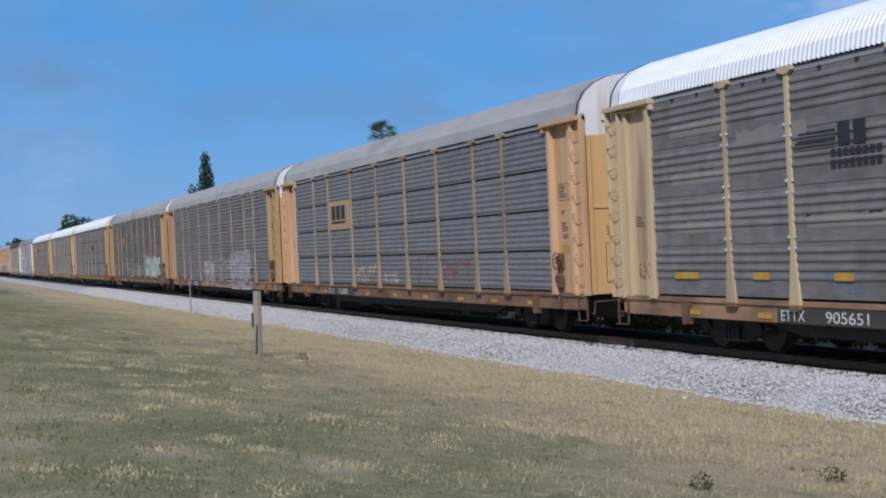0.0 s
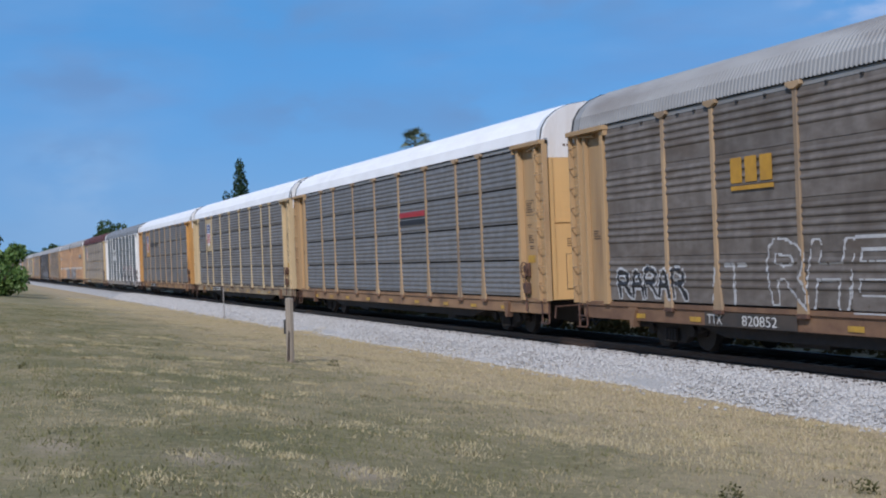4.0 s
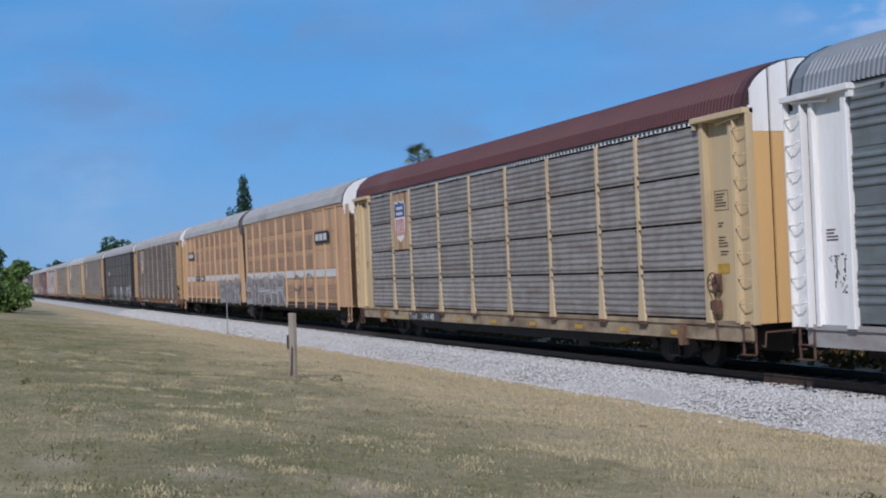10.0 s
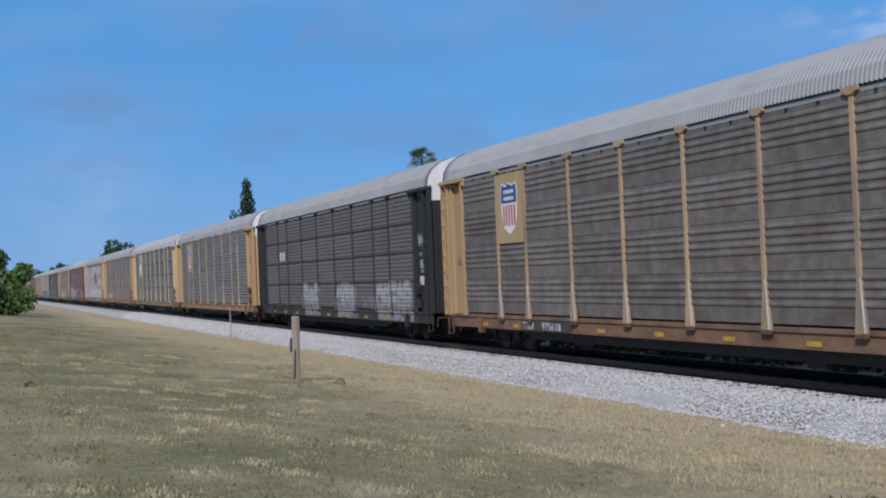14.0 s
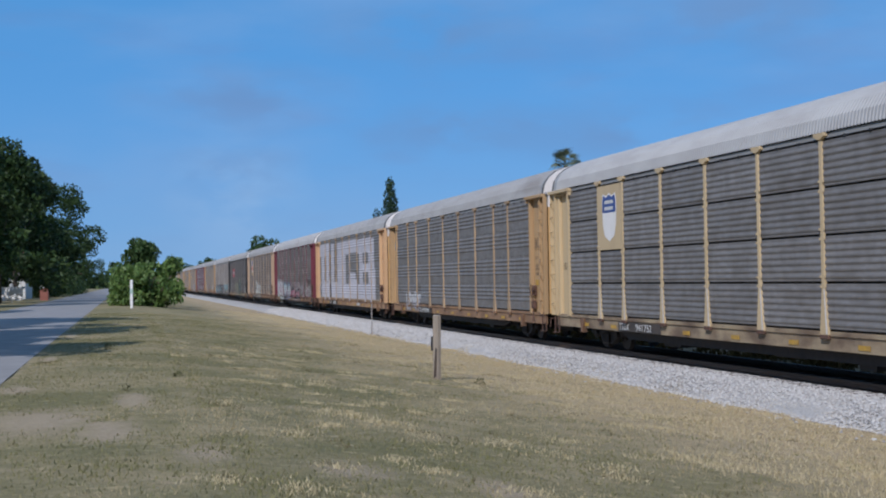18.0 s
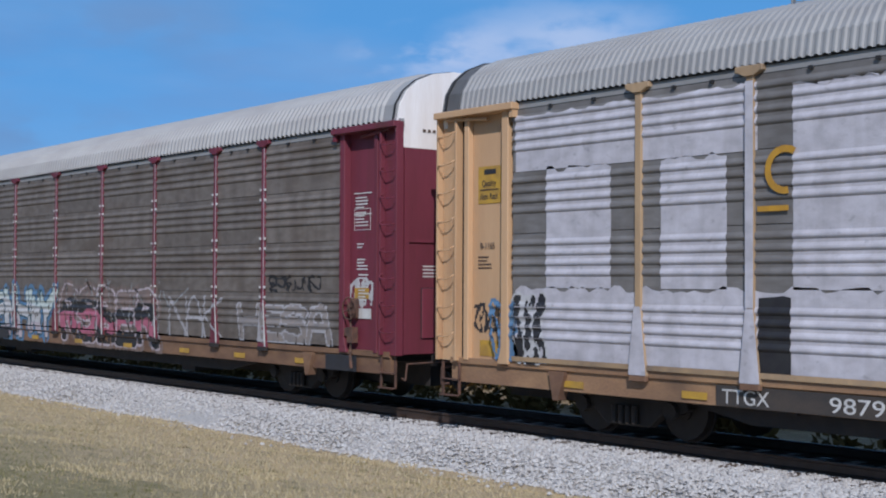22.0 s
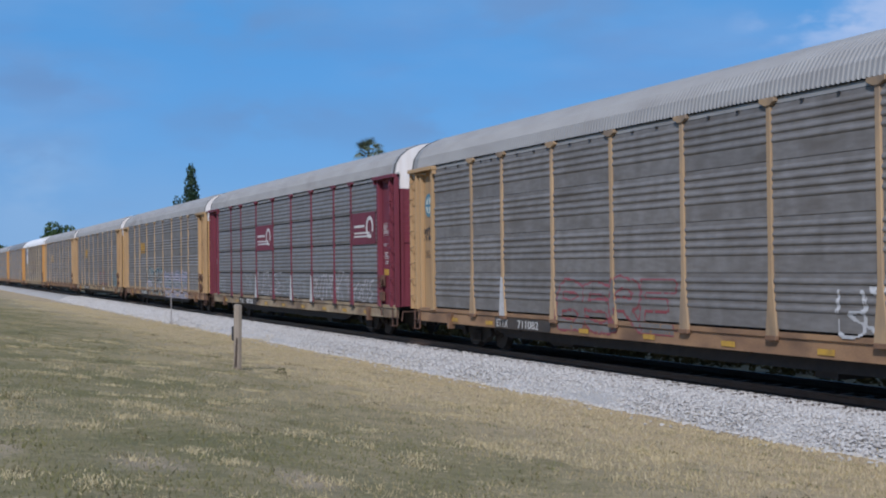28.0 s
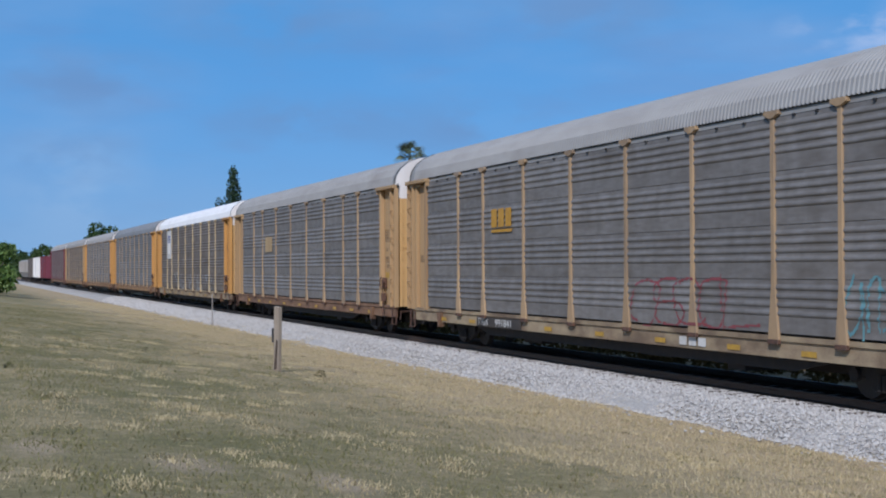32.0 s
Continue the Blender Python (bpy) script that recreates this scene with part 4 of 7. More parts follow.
GLYPHS = {"A": "00 28 49 68 90, 24 74", "B": "00 09 69 87 65 05, 65 93 81 70 00", "C": "88 69 29 07 02 20 70 91", "D": "00 09 59 87 82 50 00",
          "E": "90 00 09 99, 05 75", "H": "00 09, 90 99, 05 95", "I": "40 49", "J": "19 79 82 50 20 03", "K": "00 09, 99 05 90", "L": "09 00 90",
          "M": "00 09 45 99 90", "N": "00 09 90 99", "O": "20 02 07 29 69 87 82 60 20", "P": "00 09 69 87 65 05", "R": "00 09 69 87 65 05, 45 90",
          "S": "98 69 29 07 15 75 92 70 20 01", "T": "09 99, 49 40", "U": "09 02 20 60 92 99", "W": "09 20 46 70 99", "Y": "09 45 99, 45 40",
          "Z": "09 99 00 90", "b": "09 00 60 82 84 66 06", "o": "20 02 04 26 66 84 82 60 20", "u": "06 02 20 60 86 80", "l": "29 20", "v": "08 20 44 60 98"}


def post_half(x, z):
    """Half the width of the post that stands at x, or 0 between posts."""
    near = min(POSTS[1:-1], key=lambda p: abs(p - x))
    wide = 0.06 if z > 1.95 else 0.06 + 0.10 * (1.95 - z) / 0.83
    return wide if abs(near - x) < wide else 0.0


def piece(parent, letters, x0, x1, z0, z1, fills, outline, weight, cloud=None, flat=None, seed=0, full=False, wild=0.0, tips=None, wear=0.45, spread=1.12):
    """A sprayed piece: broad letter strokes with a rim, in bands of colour from the top down, over a ragged cloud."""
    r = random.Random(seed)
    style = STYLE.get(parent.name, "grouped")
    n, h = len(letters), z1 - z0
    w = (x1 - x0) / n
    inset = weight + (0.035 if outline else 0.0)
    strokes = []
    for k, ch in enumerate(letters):
        cx, top, low = x0 + w * (k + 0.5), z1 - inset - 0.10 * h * r.random(), z0 + inset + 0.05 * h * r.random()
        lean = r.uniform(-0.12, 0.2) * w
        half = max(0.05, w * spread / 2 - inset)
        for line in GLYPHS[ch].split(", "):
            pts = []
            for q in line.split():
                u, v = int(q[0]) / 4.5 - 1, int(q[1]) / 9
                pts.append((cx + half * u + lean * (v - 0.5) + wild * r.uniform(-0.3, 0.3) * w, low + (top - low) * v + wild * r.uniform(-0.16, 0.16) * h))
            if ch in "BCDOPRSUJbou":
                pts = curved(pts, 3)
            for i, (a, b) in enumerate(zip(pts, pts[1:])):
                strokes.append((a, b, k, weight * (1 + 0.25 * math.sin(i * 1.9 + k) + (0.35 if a[0] == b[0] else 0))))
    cell, pad = 0.03, 0.30
    nx, nz = int((x1 - x0 + 2 * pad) / cell), int((h + 0.5) / cell)
    xs, zs = x0 - pad + (np.arange(nx) + 0.5) * cell, z0 - 0.06 + (np.arange(nz) + 0.5) * cell
    gx, gz = np.meshgrid(xs, zs, indexing="ij")
    best, second = np.full(gx.shape, 9.0), np.full(gx.shape, 9.0)
    for k in range(n):
        m = np.full(gx.shape, 9.0)
        for (ax, az), (bx, bz), kk, wd in strokes:
            if kk == k:
                dx, dz = bx - ax, bz - az
                u = np.clip(((gx - ax) * dx + (gz - az) * dz) / max(dx * dx + dz * dz, 1e-9), 0, 1)
                m = np.minimum(m, np.maximum(abs(gx - ax - u * dx), abs(gz - az - u * dz)) * 0.5 + np.hypot(gx - ax - u * dx, gz - az - u * dz) * 0.5 - wd)
        second = np.where(m < best, best, np.minimum(second, m))
        best = np.minimum(best, m)
    rim = 0.042 if outline else 0.0
    groups = {}
    for ix in range(nx):
        for iz in range(nz):
            m, x, z = best[ix, iz], xs[ix], zs[iz]
            if m > 0.5 and not full:
                continue
            if m < 0 and outline and second[ix, iz] < 0 and second[ix, iz] - m < 0.05:
                mat = outline
            elif m < 0:
                f = (z1 - z) / h + 0.22 * noise.noise(Vector((x * 1.3, z * 1.6, seed)))
                mat = fills[min(len(fills) - 1, max(0, int(f * len(fills))))]
                if tips and f < 0.16:
                    mat = tips
            elif m < rim:
                mat = outline
            elif cloud and ((full and x0 < x < x1 and z < z1 - 0.12 + 0.12 * noise.noise(Vector((x * 1.5, 0.0, seed)))) or m < 0.13 + 0.10 * noise.noise(Vector((x * 2.2, z * 2.2, seed + 5.0)))):
                mat = cloud
                if noise.noise(Vector((x * 6.0, z * 3.0, seed + 1.0))) > 0.30:
                    continue
            else:
                continue
            if noise.noise(Vector((x * 9.0, z * 4.0, seed + 9.0))) > wear:
                continue
            level = 2 if flat is not None else (1 if post_half(x, z) and z > 0.99 else 0)
            if level == 0 and (0.94 < z < 0.965 or 1.055 < z < 1.095):
                continue
            groups.setdefault(mat.name, (mat, []))[1].append((ix, iz, level))
    for key in sorted(groups):
        mat, cells = groups[key]
        verts, faces, at = [], [], {}
        for ix, iz, level in cells:
            face = []
            low = zs[iz] < 0.95
            for jx, jz in ((ix, iz), (ix + 1, iz), (ix + 1, iz + 1), (ix, iz + 1)):
                spot = (jx, jz, level, low)
                if spot not in at:
                    zz = z0 - 0.06 + jz * cell
                    if level == 2:
                        yy = flat
                    elif level == 1:
                        yy = -WALL - 0.044
                    elif low:
                        yy = -1.510
                    elif zz < 1.075:
                        yy = -1.546
                    else:
                        yy = -WALL + 0.01 + surface_depth(zz, style) - 0.010
                    at[spot] = len(verts)
                    verts.append((x0 - pad + jx * cell, yy, zz))
                face.append(at[spot])
            faces.append(face)
        tagged(part("sprayed_paint", raw_mesh("sprayed_paint", verts, faces), mat, parent, "sprayed graffiti paint"), kind="stuff")


def wash(parent, x0, x1, z0, z1, mat, seed=0, lift=0.008):
    """A rolled-on patch of paint that follows the corrugations, with a ragged edge above."""
    r = random.Random(seed)
    style = STYLE.get(parent.name, "grouped")
    zs = [z0] + [z for z, _ in PANEL_RIBS[style] if z0 < z < z1] + [z1]
    n = max(2, int((x1 - x0) / 0.12))
    rag = [r.uniform(-0.06, 0.05) for _ in range(n + 1)]
    verts, faces = [], []
    for i in range(n + 1):
        for z in zs:
            zz = z + (rag[i] if z in (zs[-1],) else 0)
            verts.append((x0 + (x1 - x0) * i / n, -WALL + 0.01 + surface_depth(zz, style) - lift, zz))
    k = len(zs)
    for i in range(n):
        for j in range(k - 1):
            faces.append((i * k + j, (i + 1) * k + j, (i + 1) * k + j + 1, i * k + j + 1))
    part("rolled_paint", raw_mesh("rolled_paint", verts, faces), mat, parent, "ragged rolled-on paint")


# ---------------------------------------------------------------- the train
SPEED, PITCH = 20.2, 28.1
TRAIN = []


def eave_clips(bm):
    for a, b in zip(POSTS, POSTS[1:]):
        for f in (0.33, 0.67):
            x = a + (b - a) * f
            box(bm, x - 0.03, x + 0.03, -WALL - 0.03, -WALL + 0.02, 4.945, 4.99)


def post_bolts(bm):
    for x in POSTS[1:-1]:
        for row in (1, 2, 3):
            for dz in (-0.10, 0.10):
                for s in (-1, 1):
                    zc = PANELS[0] + ROW_H * row + dz
                    box(bm, x + s * 0.085 - 0.024, x + s * 0.085 + 0.024, -WALL - 0.042, -WALL - 0.02, zc - 0.024, zc + 0.024)


def hand_brake(bm):
    """Wheel, gear case, chain and rod of the hand brake on the end of the side."""
    box(bm, 0.02, 0.20, -0.02, 0.08, 1.62, 1.98)
    bevelled(bm, 0.02)
    tube(bm, (0.11, -0.05, 1.80), (0.11, -0.02, 1.80), 0.12, 12)
    for k in range(12):
        a, b = k * 0.5236, (k + 1) * 0.5236
        tube(bm, (0.11 + 0.20 * math.cos(a), -0.09, 1.80 + 0.20 * math.sin(a)), (0.11 + 0.20 * math.cos(b), -0.09, 1.80 + 0.20 * math.sin(b)), 0.014, 5)
    for k in range(4):
        a = 0.4 + k * 1.571
        tube(bm, (0.11, -0.07, 1.80), (0.11 + 0.2 * math.cos(a), -0.09, 1.80 + 0.2 * math.sin(a)), 0.011, 4)
    for k in range(9):
        tube(bm, (0.11 + 0.012 * (-1) ** k, -0.04, 1.60 - 0.075 * k), (0.11 - 0.012 * (-1) ** k, -0.05, 1.53 - 0.075 * k), 0.020, 5)
    box(bm, 0.03, 0.20, -0.08, 0.05, 1.18, 1.46)
    tube(bm, (0.11, -0.05, 0.95), (0.16, -0.06, 0.72), 0.03, 6)
    box(bm, -0.22, 0.02, -0.04, 0.06, 1.30, 1.44)


def autorack(x0, label, panel=None, trim=None, roof=None, sill=None, ends=None, head=None, feet=True, slats=False, smooth=False, style="grouped", number="", end_left=None, cap=True, vestibules=True, bolts=None, eave=None, number_at=(-7.6, 1.35), ledge=False, flash=None, bold=False):
    """An enclosed car carrier. x0: where its first panel starts at the clip's start."""
    panel, trim, roof, sill, head = panel or m_galv, trim or m_tan, roof or m_roof, sill or m_tan, head or m_head
    ends = ends or trim
    sill = m_sill_tan if sill is m_tan else sill
    trim = m_tan_post if trim is m_tan else trim
    car = tagged(new("autorack_car"), label, "railway car", "autorack cars of the train")
    STYLE[car.name] = style
    TRAIN.append((car, x0 + 11.65))
    part("body", body_mesh(), m_under, car)
    part("far_wall", far_side_mesh(), panel, car)
    part("roof", roof_mesh(25.9, 0.16, 0.038) if bold else roof_mesh(25.9), roof, car, "corrugated arched roof")
    part("eave_rail", eave_mesh(), eave or m_roof, car)
    # black strips painting the shadow lines under the roof edge and above the panels
    part("eave_seam", shared("eave_seam", lambda bm: (box(bm, -12.95, 12.95, -1.548, -1.532, 5.082, 5.112), box(bm, -11.6, 11.6, -1.535, -1.52, 4.972, 4.986))), m_seal_and_shade, car)
    tagged(part("head_stencil", shared("head_stencil", lambda bm: [box(bm, 0, 0.004, -1.0 + 0.11 * i, -0.93 + 0.11 * i, 4.93, 4.985) for i in range(7)]), m_stencil, car, at=(13.384, 0, 0)), kind="stuff")
    part("side_sill", sill_mesh(), sill, car)
    for s in (-1, 1):
        part("roof_band", roof_band_mesh(), m_seal_and_shade, car, at=(s * 13.27, 0, 0))
        part("roof_flashing", flashing_mesh(), flash or roof, car, "plain sheet at the end of the roof", (s * 13.10, 0, 0))
        part("end_head", hood_mesh(), m_seal_and_shade if slats else head, car, "dark end head behind white slats" if slats else "white-painted end head", (s * 13.33, 0, 0))
        end_door(car, ends if ends in (m_black, m_maroon, m_white, m_brown) or slats else m_door, pose(s * 13.33, 0, 0, 0, 0, 0 if s > 0 else 180), slats)
        part("cut_lever", shared("cut_lever", lambda bm: (tube(bm, (13.52, -0.3, 0.88), (13.52, -1.42, 0.86), 0.018, 6), tube(bm, (13.52, -1.42, 0.86), (13.50, -1.44, 0.58), 0.018, 6), tube(bm, (13.50, -1.44, 0.58), (13.35, -1.40, 0.60), 0.018, 6))), m_brake, car, "bent uncoupling lever", pose(0, 0, 0) if s > 0 else Matrix.Diagonal((-1, 1, 1, 1)))
        part("coupler", coupler_mesh(), m_truck, car, at=pose(0, 0, 0, 0, 0, 0 if s > 0 else 180))
        flip = Matrix.Diagonal((s, 1, 1, 1))
        for nm, me, x in () if not vestibules else (("end_plate", end_plate_mesh(), 11.72), ("inner_jamb", inner_jamb_mesh(), 11.70), ("outer_jamb", outer_jamb_mesh(), 11.72), ("ladder_rail", ladder_rail_mesh(), 12.93), ("outer_ladder_rail", ladder_rail_mesh(), 13.40), ("corner_post", corner_post_mesh(), 12.95), ("sill_step", step_mesh(), 12.9)):
            key = (nm, s)
            if key not in SHARED:
                SHARED[key] = me.copy()
                SHARED[key].transform(flip)
                if s < 0:
                    SHARED[key].flip_normals()
            mat = (end_left if (s < 0 and end_left) else ends) if nm != "sill_step" else (m_black if ends is m_black else m_brake)
            ob = part(nm.replace("outer_ladder", "ladder"), SHARED[key], mat, car, at=(s * x, -WALL, 0))
            if nm == "corner_post":
                if ("rung", s) not in SHARED:
                    SHARED[("rung", s)] = rung_mesh().copy()
                    SHARED[("rung", s)].transform(flip)
                for i in range(8):
                    part("ladder_rung", SHARED[("rung", s)], mat, ob, at=(0, 0, 1.45 + 0.47 * i))
        if ("top_beam", s) not in SHARED:
            SHARED[("top_beam", s)] = top_beam_mesh().copy()
            SHARED[("top_beam", s)].transform(flip)
            if s < 0:
                SHARED[("top_beam", s)].flip_normals()
        if vestibules:
            part("top_beam", SHARED[("top_beam", s)], ends, car, at=(s * 11.5, -WALL, 0))
        part("jacking_bracket", bracket_mesh(), m_sill_rust if sill in (m_sill_tan, m_sill_cream) else sill, car, at=(s * 10.6 - 0.17, 0, 0))
        bogie(car, s * 9.6)
    for i in range(9):
        a, b = POSTS[i] + 0.03, POSTS[i + 1] - 0.03
        if smooth:
            part("side_panel", smooth_panel_mesh(b - a), panel, car, at=(a, -WALL + 0.01, PANELS[0]))
        else:
            for row in range(ROWS):
                part("side_panel", panel_mesh(b - a, style), panel, car, at=(a, -WALL + 0.01, PANELS[0] + ROW_H * row))
        plate(car, (a + b) / 2 - 0.22, (a + b) / 2 + 0.22, 0.72, 0.82, -1.516, m_yellow, "reflector")
        if ledge:
            plate(car, a + 0.02, b - 0.02, 1.062, 1.135, -WALL - 0.022, trim, "ledge")
    for i, x in enumerate(POSTS):
        if 0 < i < 9:
            part("post", post_mesh(feet), trim, car, at=(x, -WALL, 0))
            if feet:
                part("post_pad", shared("post_pad", lambda bm: bevelled((box(bm, -0.16, 0.16, -0.05, 0.03, 0.90, 0.985), bm)[1], 0.01)), m_under if trim in (m_black, m_maroon) else m_brake if sill is not m_sill_tan else m_sill_rust, car, at=(x, -WALL, 0))
            if cap:
                part("post_cap", cap_mesh(), trim, car, at=(x, -WALL, 0))
    if not vestibules:
        return car
    tagged(part("eave_clip", shared("eave_clips", eave_clips), m_seal_and_shade, car), kind="stuff")
    if bolts:
        tagged(part("post_bolt", shared("post_bolts", post_bolts), bolts, car), kind="stuff")
    hb = part("hand_brake", shared("hand_brake", hand_brake), m_under if ends is m_black else m_brake, car, "rusty hand brake lever and chain", (11.95, -WALL, 0))
    # stencils and the number on the sill
    ink = m_label_white if ends in (m_black, m_maroon) else m_stencil
    bars(car, 12.0, 3.55, -WALL + 0.095, 0.42, 5, ink)
    for a, b, z0, z1 in ((11.96, 12.46, 3.60, 3.61), (11.96, 12.46, 3.22, 3.23), (11.96, 11.97, 3.23, 3.60), (12.45, 12.46, 3.23, 3.60)):
        plate(car, a, b, z0, z1, -WALL + 0.095, ink, "stencil_frame")
    bars(car, 12.05, 2.98, -WALL + 0.095, 0.22, 2, ink)
    bars(car, 12.05, 2.7, -WALL + 0.095, 0.34, 4, ink)
    bars(car, 12.1, 2.42, -WALL + 0.095, 0.30, 2, ink)
    plate(car, 11.98, 12.42, 1.98, 2.17, -WALL + 0.095, m_yellow, "placard", "yellow stencilled placard")
    bars(car, -12.55, 2.7, -WALL + 0.095, 0.34, 4, ink)
    if number:
        mark, digits = number.split()
        b = plate(car, number_at[0], number_at[0] + 1.8 + number_at[1], 0.665, 0.94, -1.518, m_board_dark, "number_board", "grimy dark board with white car lettering")
        words(b, mark, 0.10, 0.04, -0.008, 0.195, m_label_white, 1.05)
        words(b, digits, number_at[1], 0.04, -0.008, 0.195, m_label_white, 1.45)
    return car


m_spray_white = material("white_spray", (0.50, 0.50, 0.50), 0.65, 0.0, (0.36, 0.36, 0.36), 6, 0.8, 40, 0.0)
m_spray_pale = material("pale_grey_spray", (0.37, 0.36, 0.37), 0.65, 0.0, (0.28, 0.27, 0.275), 6, 0.8, 40, 0.0)
m_spray_blush = material("pinkish_white_spray", (0.46, 0.40, 0.42), 0.65, 0.0, (0.36, 0.31, 0.33), 6, 0.8, 40, 0.0)
m_spray_grey = material("grey_spray", (0.27, 0.28, 0.285), 0.6, 0.0, (0.2, 0.2, 0.2), 6, 0.8, 40, 0.0)
m_spray_dust = material("dusty_grey_spray", (0.20, 0.185, 0.18), 0.65, 0.0, (0.26, 0.22, 0.19), 3, 0.9, 40, 0.0)
m_spray_smoke = material("smoky_brown_spray", (0.15, 0.115, 0.105), 0.65, 0.0, (0.22, 0.16, 0.13), 3, 0.9, 40, 0.0)
m_spray_pearl = material("pale_mint_spray", (0.47, 0.53, 0.50), 0.65, 0.0, (0.38, 0.44, 0.42), 6, 0.8, 40, 0.0)
m_spray_navy = material("dark_teal_spray", (0.03, 0.085, 0.11), 0.6, 0.0, (0.02, 0.05, 0.07), 6, 0.8, 40, 0.0)
m_spray_black = material("black_spray", (0.018, 0.017, 0.02), 0.6, 0.0, (0.03, 0.03, 0.03), 6, 0.8, 40, 0.0)
m_spray_teal = material("teal_spray", (0.10, 0.235, 0.275), 0.6, 0.0, (0.14, 0.30, 0.32), 6, 0.8, 40, 0.0)
m_spray_mint = material("mint_spray", (0.34, 0.46, 0.40), 0.6, 0.0, (0.35, 0.48, 0.42), 6, 0.8, 40, 0.0)
m_spray_blue = material("blue_spray", (0.08, 0.17, 0.30), 0.6, 0.0, (0.12, 0.22, 0.33), 6, 0.8, 40, 0.0)
m_spray_pink = material("pink_spray", (0.42, 0.13, 0.19), 0.6, 0.0, (0.3, 0.08, 0.12), 6, 0.8, 40, 0.0)
m_spray_cream = material("cream_spray", (0.58, 0.50, 0.34), 0.6, 0.0, (0.5, 0.42, 0.3), 6, 0.8, 40, 0.0)
m_spray_lilac = material("lilac_spray", (0.34, 0.315, 0.37), 0.6, 0.0, (0.25, 0.23, 0.28), 6, 0.8, 40, 0.0)
m_spray_moss = material("moss_green_spray", (0.10, 0.24, 0.12), 0.6, 0.0, (0.20, 0.30, 0.11), 6, 0.8, 40, 0.0)
m_spray_olive = material("olive_spray", (0.20, 0.19, 0.10), 0.6, 0.0, (0.15, 0.14, 0.08), 6, 0.8, 40, 0.0)
m_spray_red = material("red_spray", (0.25, 0.055, 0.065), 0.6, 0.0, (0.18, 0.06, 0.065), 6, 0.8, 40, 0.0)

# where the first panel of each car starts at the clip's start
OFFSETS = [-23.8, -51.95, -80.0, -108.15, -136.6, -164.3, -192.4, -220.45, -248.55, None, -319.9, -348.1, -376.4, -404.1, -431.75, -459.95, -487.95, -516.1, -544.3, -572.5, -600.7, -628.9, -656.95, -685.5, -713.7, -741.9, -770.1, -798.3, -826.4, -854.6]



def emblem_bar_letters(parent, x, z, y, w, h, mat, count=3, under=None):
    """A company mark as plain blocks in its colours."""
    step = w / count
    for i in range(count):
        plate(parent, x + i * step, x + i * step + step * 0.78, z, z + h, y, mat, "emblem_block", "painted block of a company mark")
    if under:
        plate(parent, x, x + w * 0.95, z - 0.14, z - 0.06, y, under, "emblem_line")


def arc_outline(inner, outer, a0, a1, n=16):
    """Outline of a bent band between two radii."""
    turn = [a0 + (a1 - a0) * i / n for i in range(n + 1)]
    return [(outer * math.cos(a), outer * math.sin(a)) for a in turn] + [(inner * math.cos(a), inner * math.sin(a)) for a in reversed(turn)]


def ring_emblem(parent, x, z, r, y, rim, mid):
    def ring(bm):
        o = [(r * math.cos(i * 6.28319 / 24), 1.15 * r * math.sin(i * 6.28319 / 24)) for i in range(24)]
        prism(bm, o, 1, -0.004, 0)
    part("emblem", shared(("ring", r), ring), rim, parent, "round painted emblem", (x, y, z))
    def disc(bm):
        o = [(0.68 * r * math.cos(i * 6.28319 / 20), 0.78 * r * math.sin(i * 6.28319 / 20)) for i in range(20)]
        prism(bm, o, 1, -0.004, 0)
    part("emblem_disc", shared(("disc", r), disc), mid, parent, at=(x, y - 0.006, z))
    def cross(bm):
        box(bm, -0.1 * r, 0.1 * r, -0.004, 0, -0.7 * r, 0.7 * r)
        box(bm, -0.6 * r, -0.11 * r, -0.004, 0, -0.1 * r, 0.1 * r)
        box(bm, 0.11 * r, 0.6 * r, -0.004, 0, -0.1 * r, 0.1 * r)
    part("emblem_cross", shared(("cross", r), cross), rim, parent, at=(x, y - 0.012, z))


def post_edges(parent, tall=False):
    """Bare bright flanges along the feet of the posts, or along their whole height."""
    for x in POSTS[1:-1]:
        if tall:
            plate(parent, x + 0.040, x + 0.058, 1.93, 4.94, -WALL - 0.038, m_spray_blush, "bare_edge", "pale bare edge of the post")
        part("foot_edge", shared("foot_edge", lambda bm: prism(bm, [(0.115, 1.0), (0.165, 1.0), (0.078, 1.92), (0.052, 1.92)], 1, -0.006, 0.0)), m_label_white, parent, at=(x, -WALL - 0.047, 0))


SIDE = -WALL - 0.026
PLATE_Y = -WALL + 0.094
m_emblem_teal = material("blue_green_emblem", (0.06, 0.17, 0.25), 0.6, 0.0, (0.08, 0.2, 0.25), 8, 0.8, 40, 0.0)
m_gold = material("golden_emblem_paint", (0.50, 0.27, 0.03), 0.5, 0.0, (0.38, 0.2, 0.03), 6, 0.8, 40, 0.0)
m_board_tan = material("tan_board_paint", (0.44, 0.31, 0.16), 0.6, 0.0, (0.33, 0.23, 0.12), 3, 0.8, 40, 0.05, STREAK)

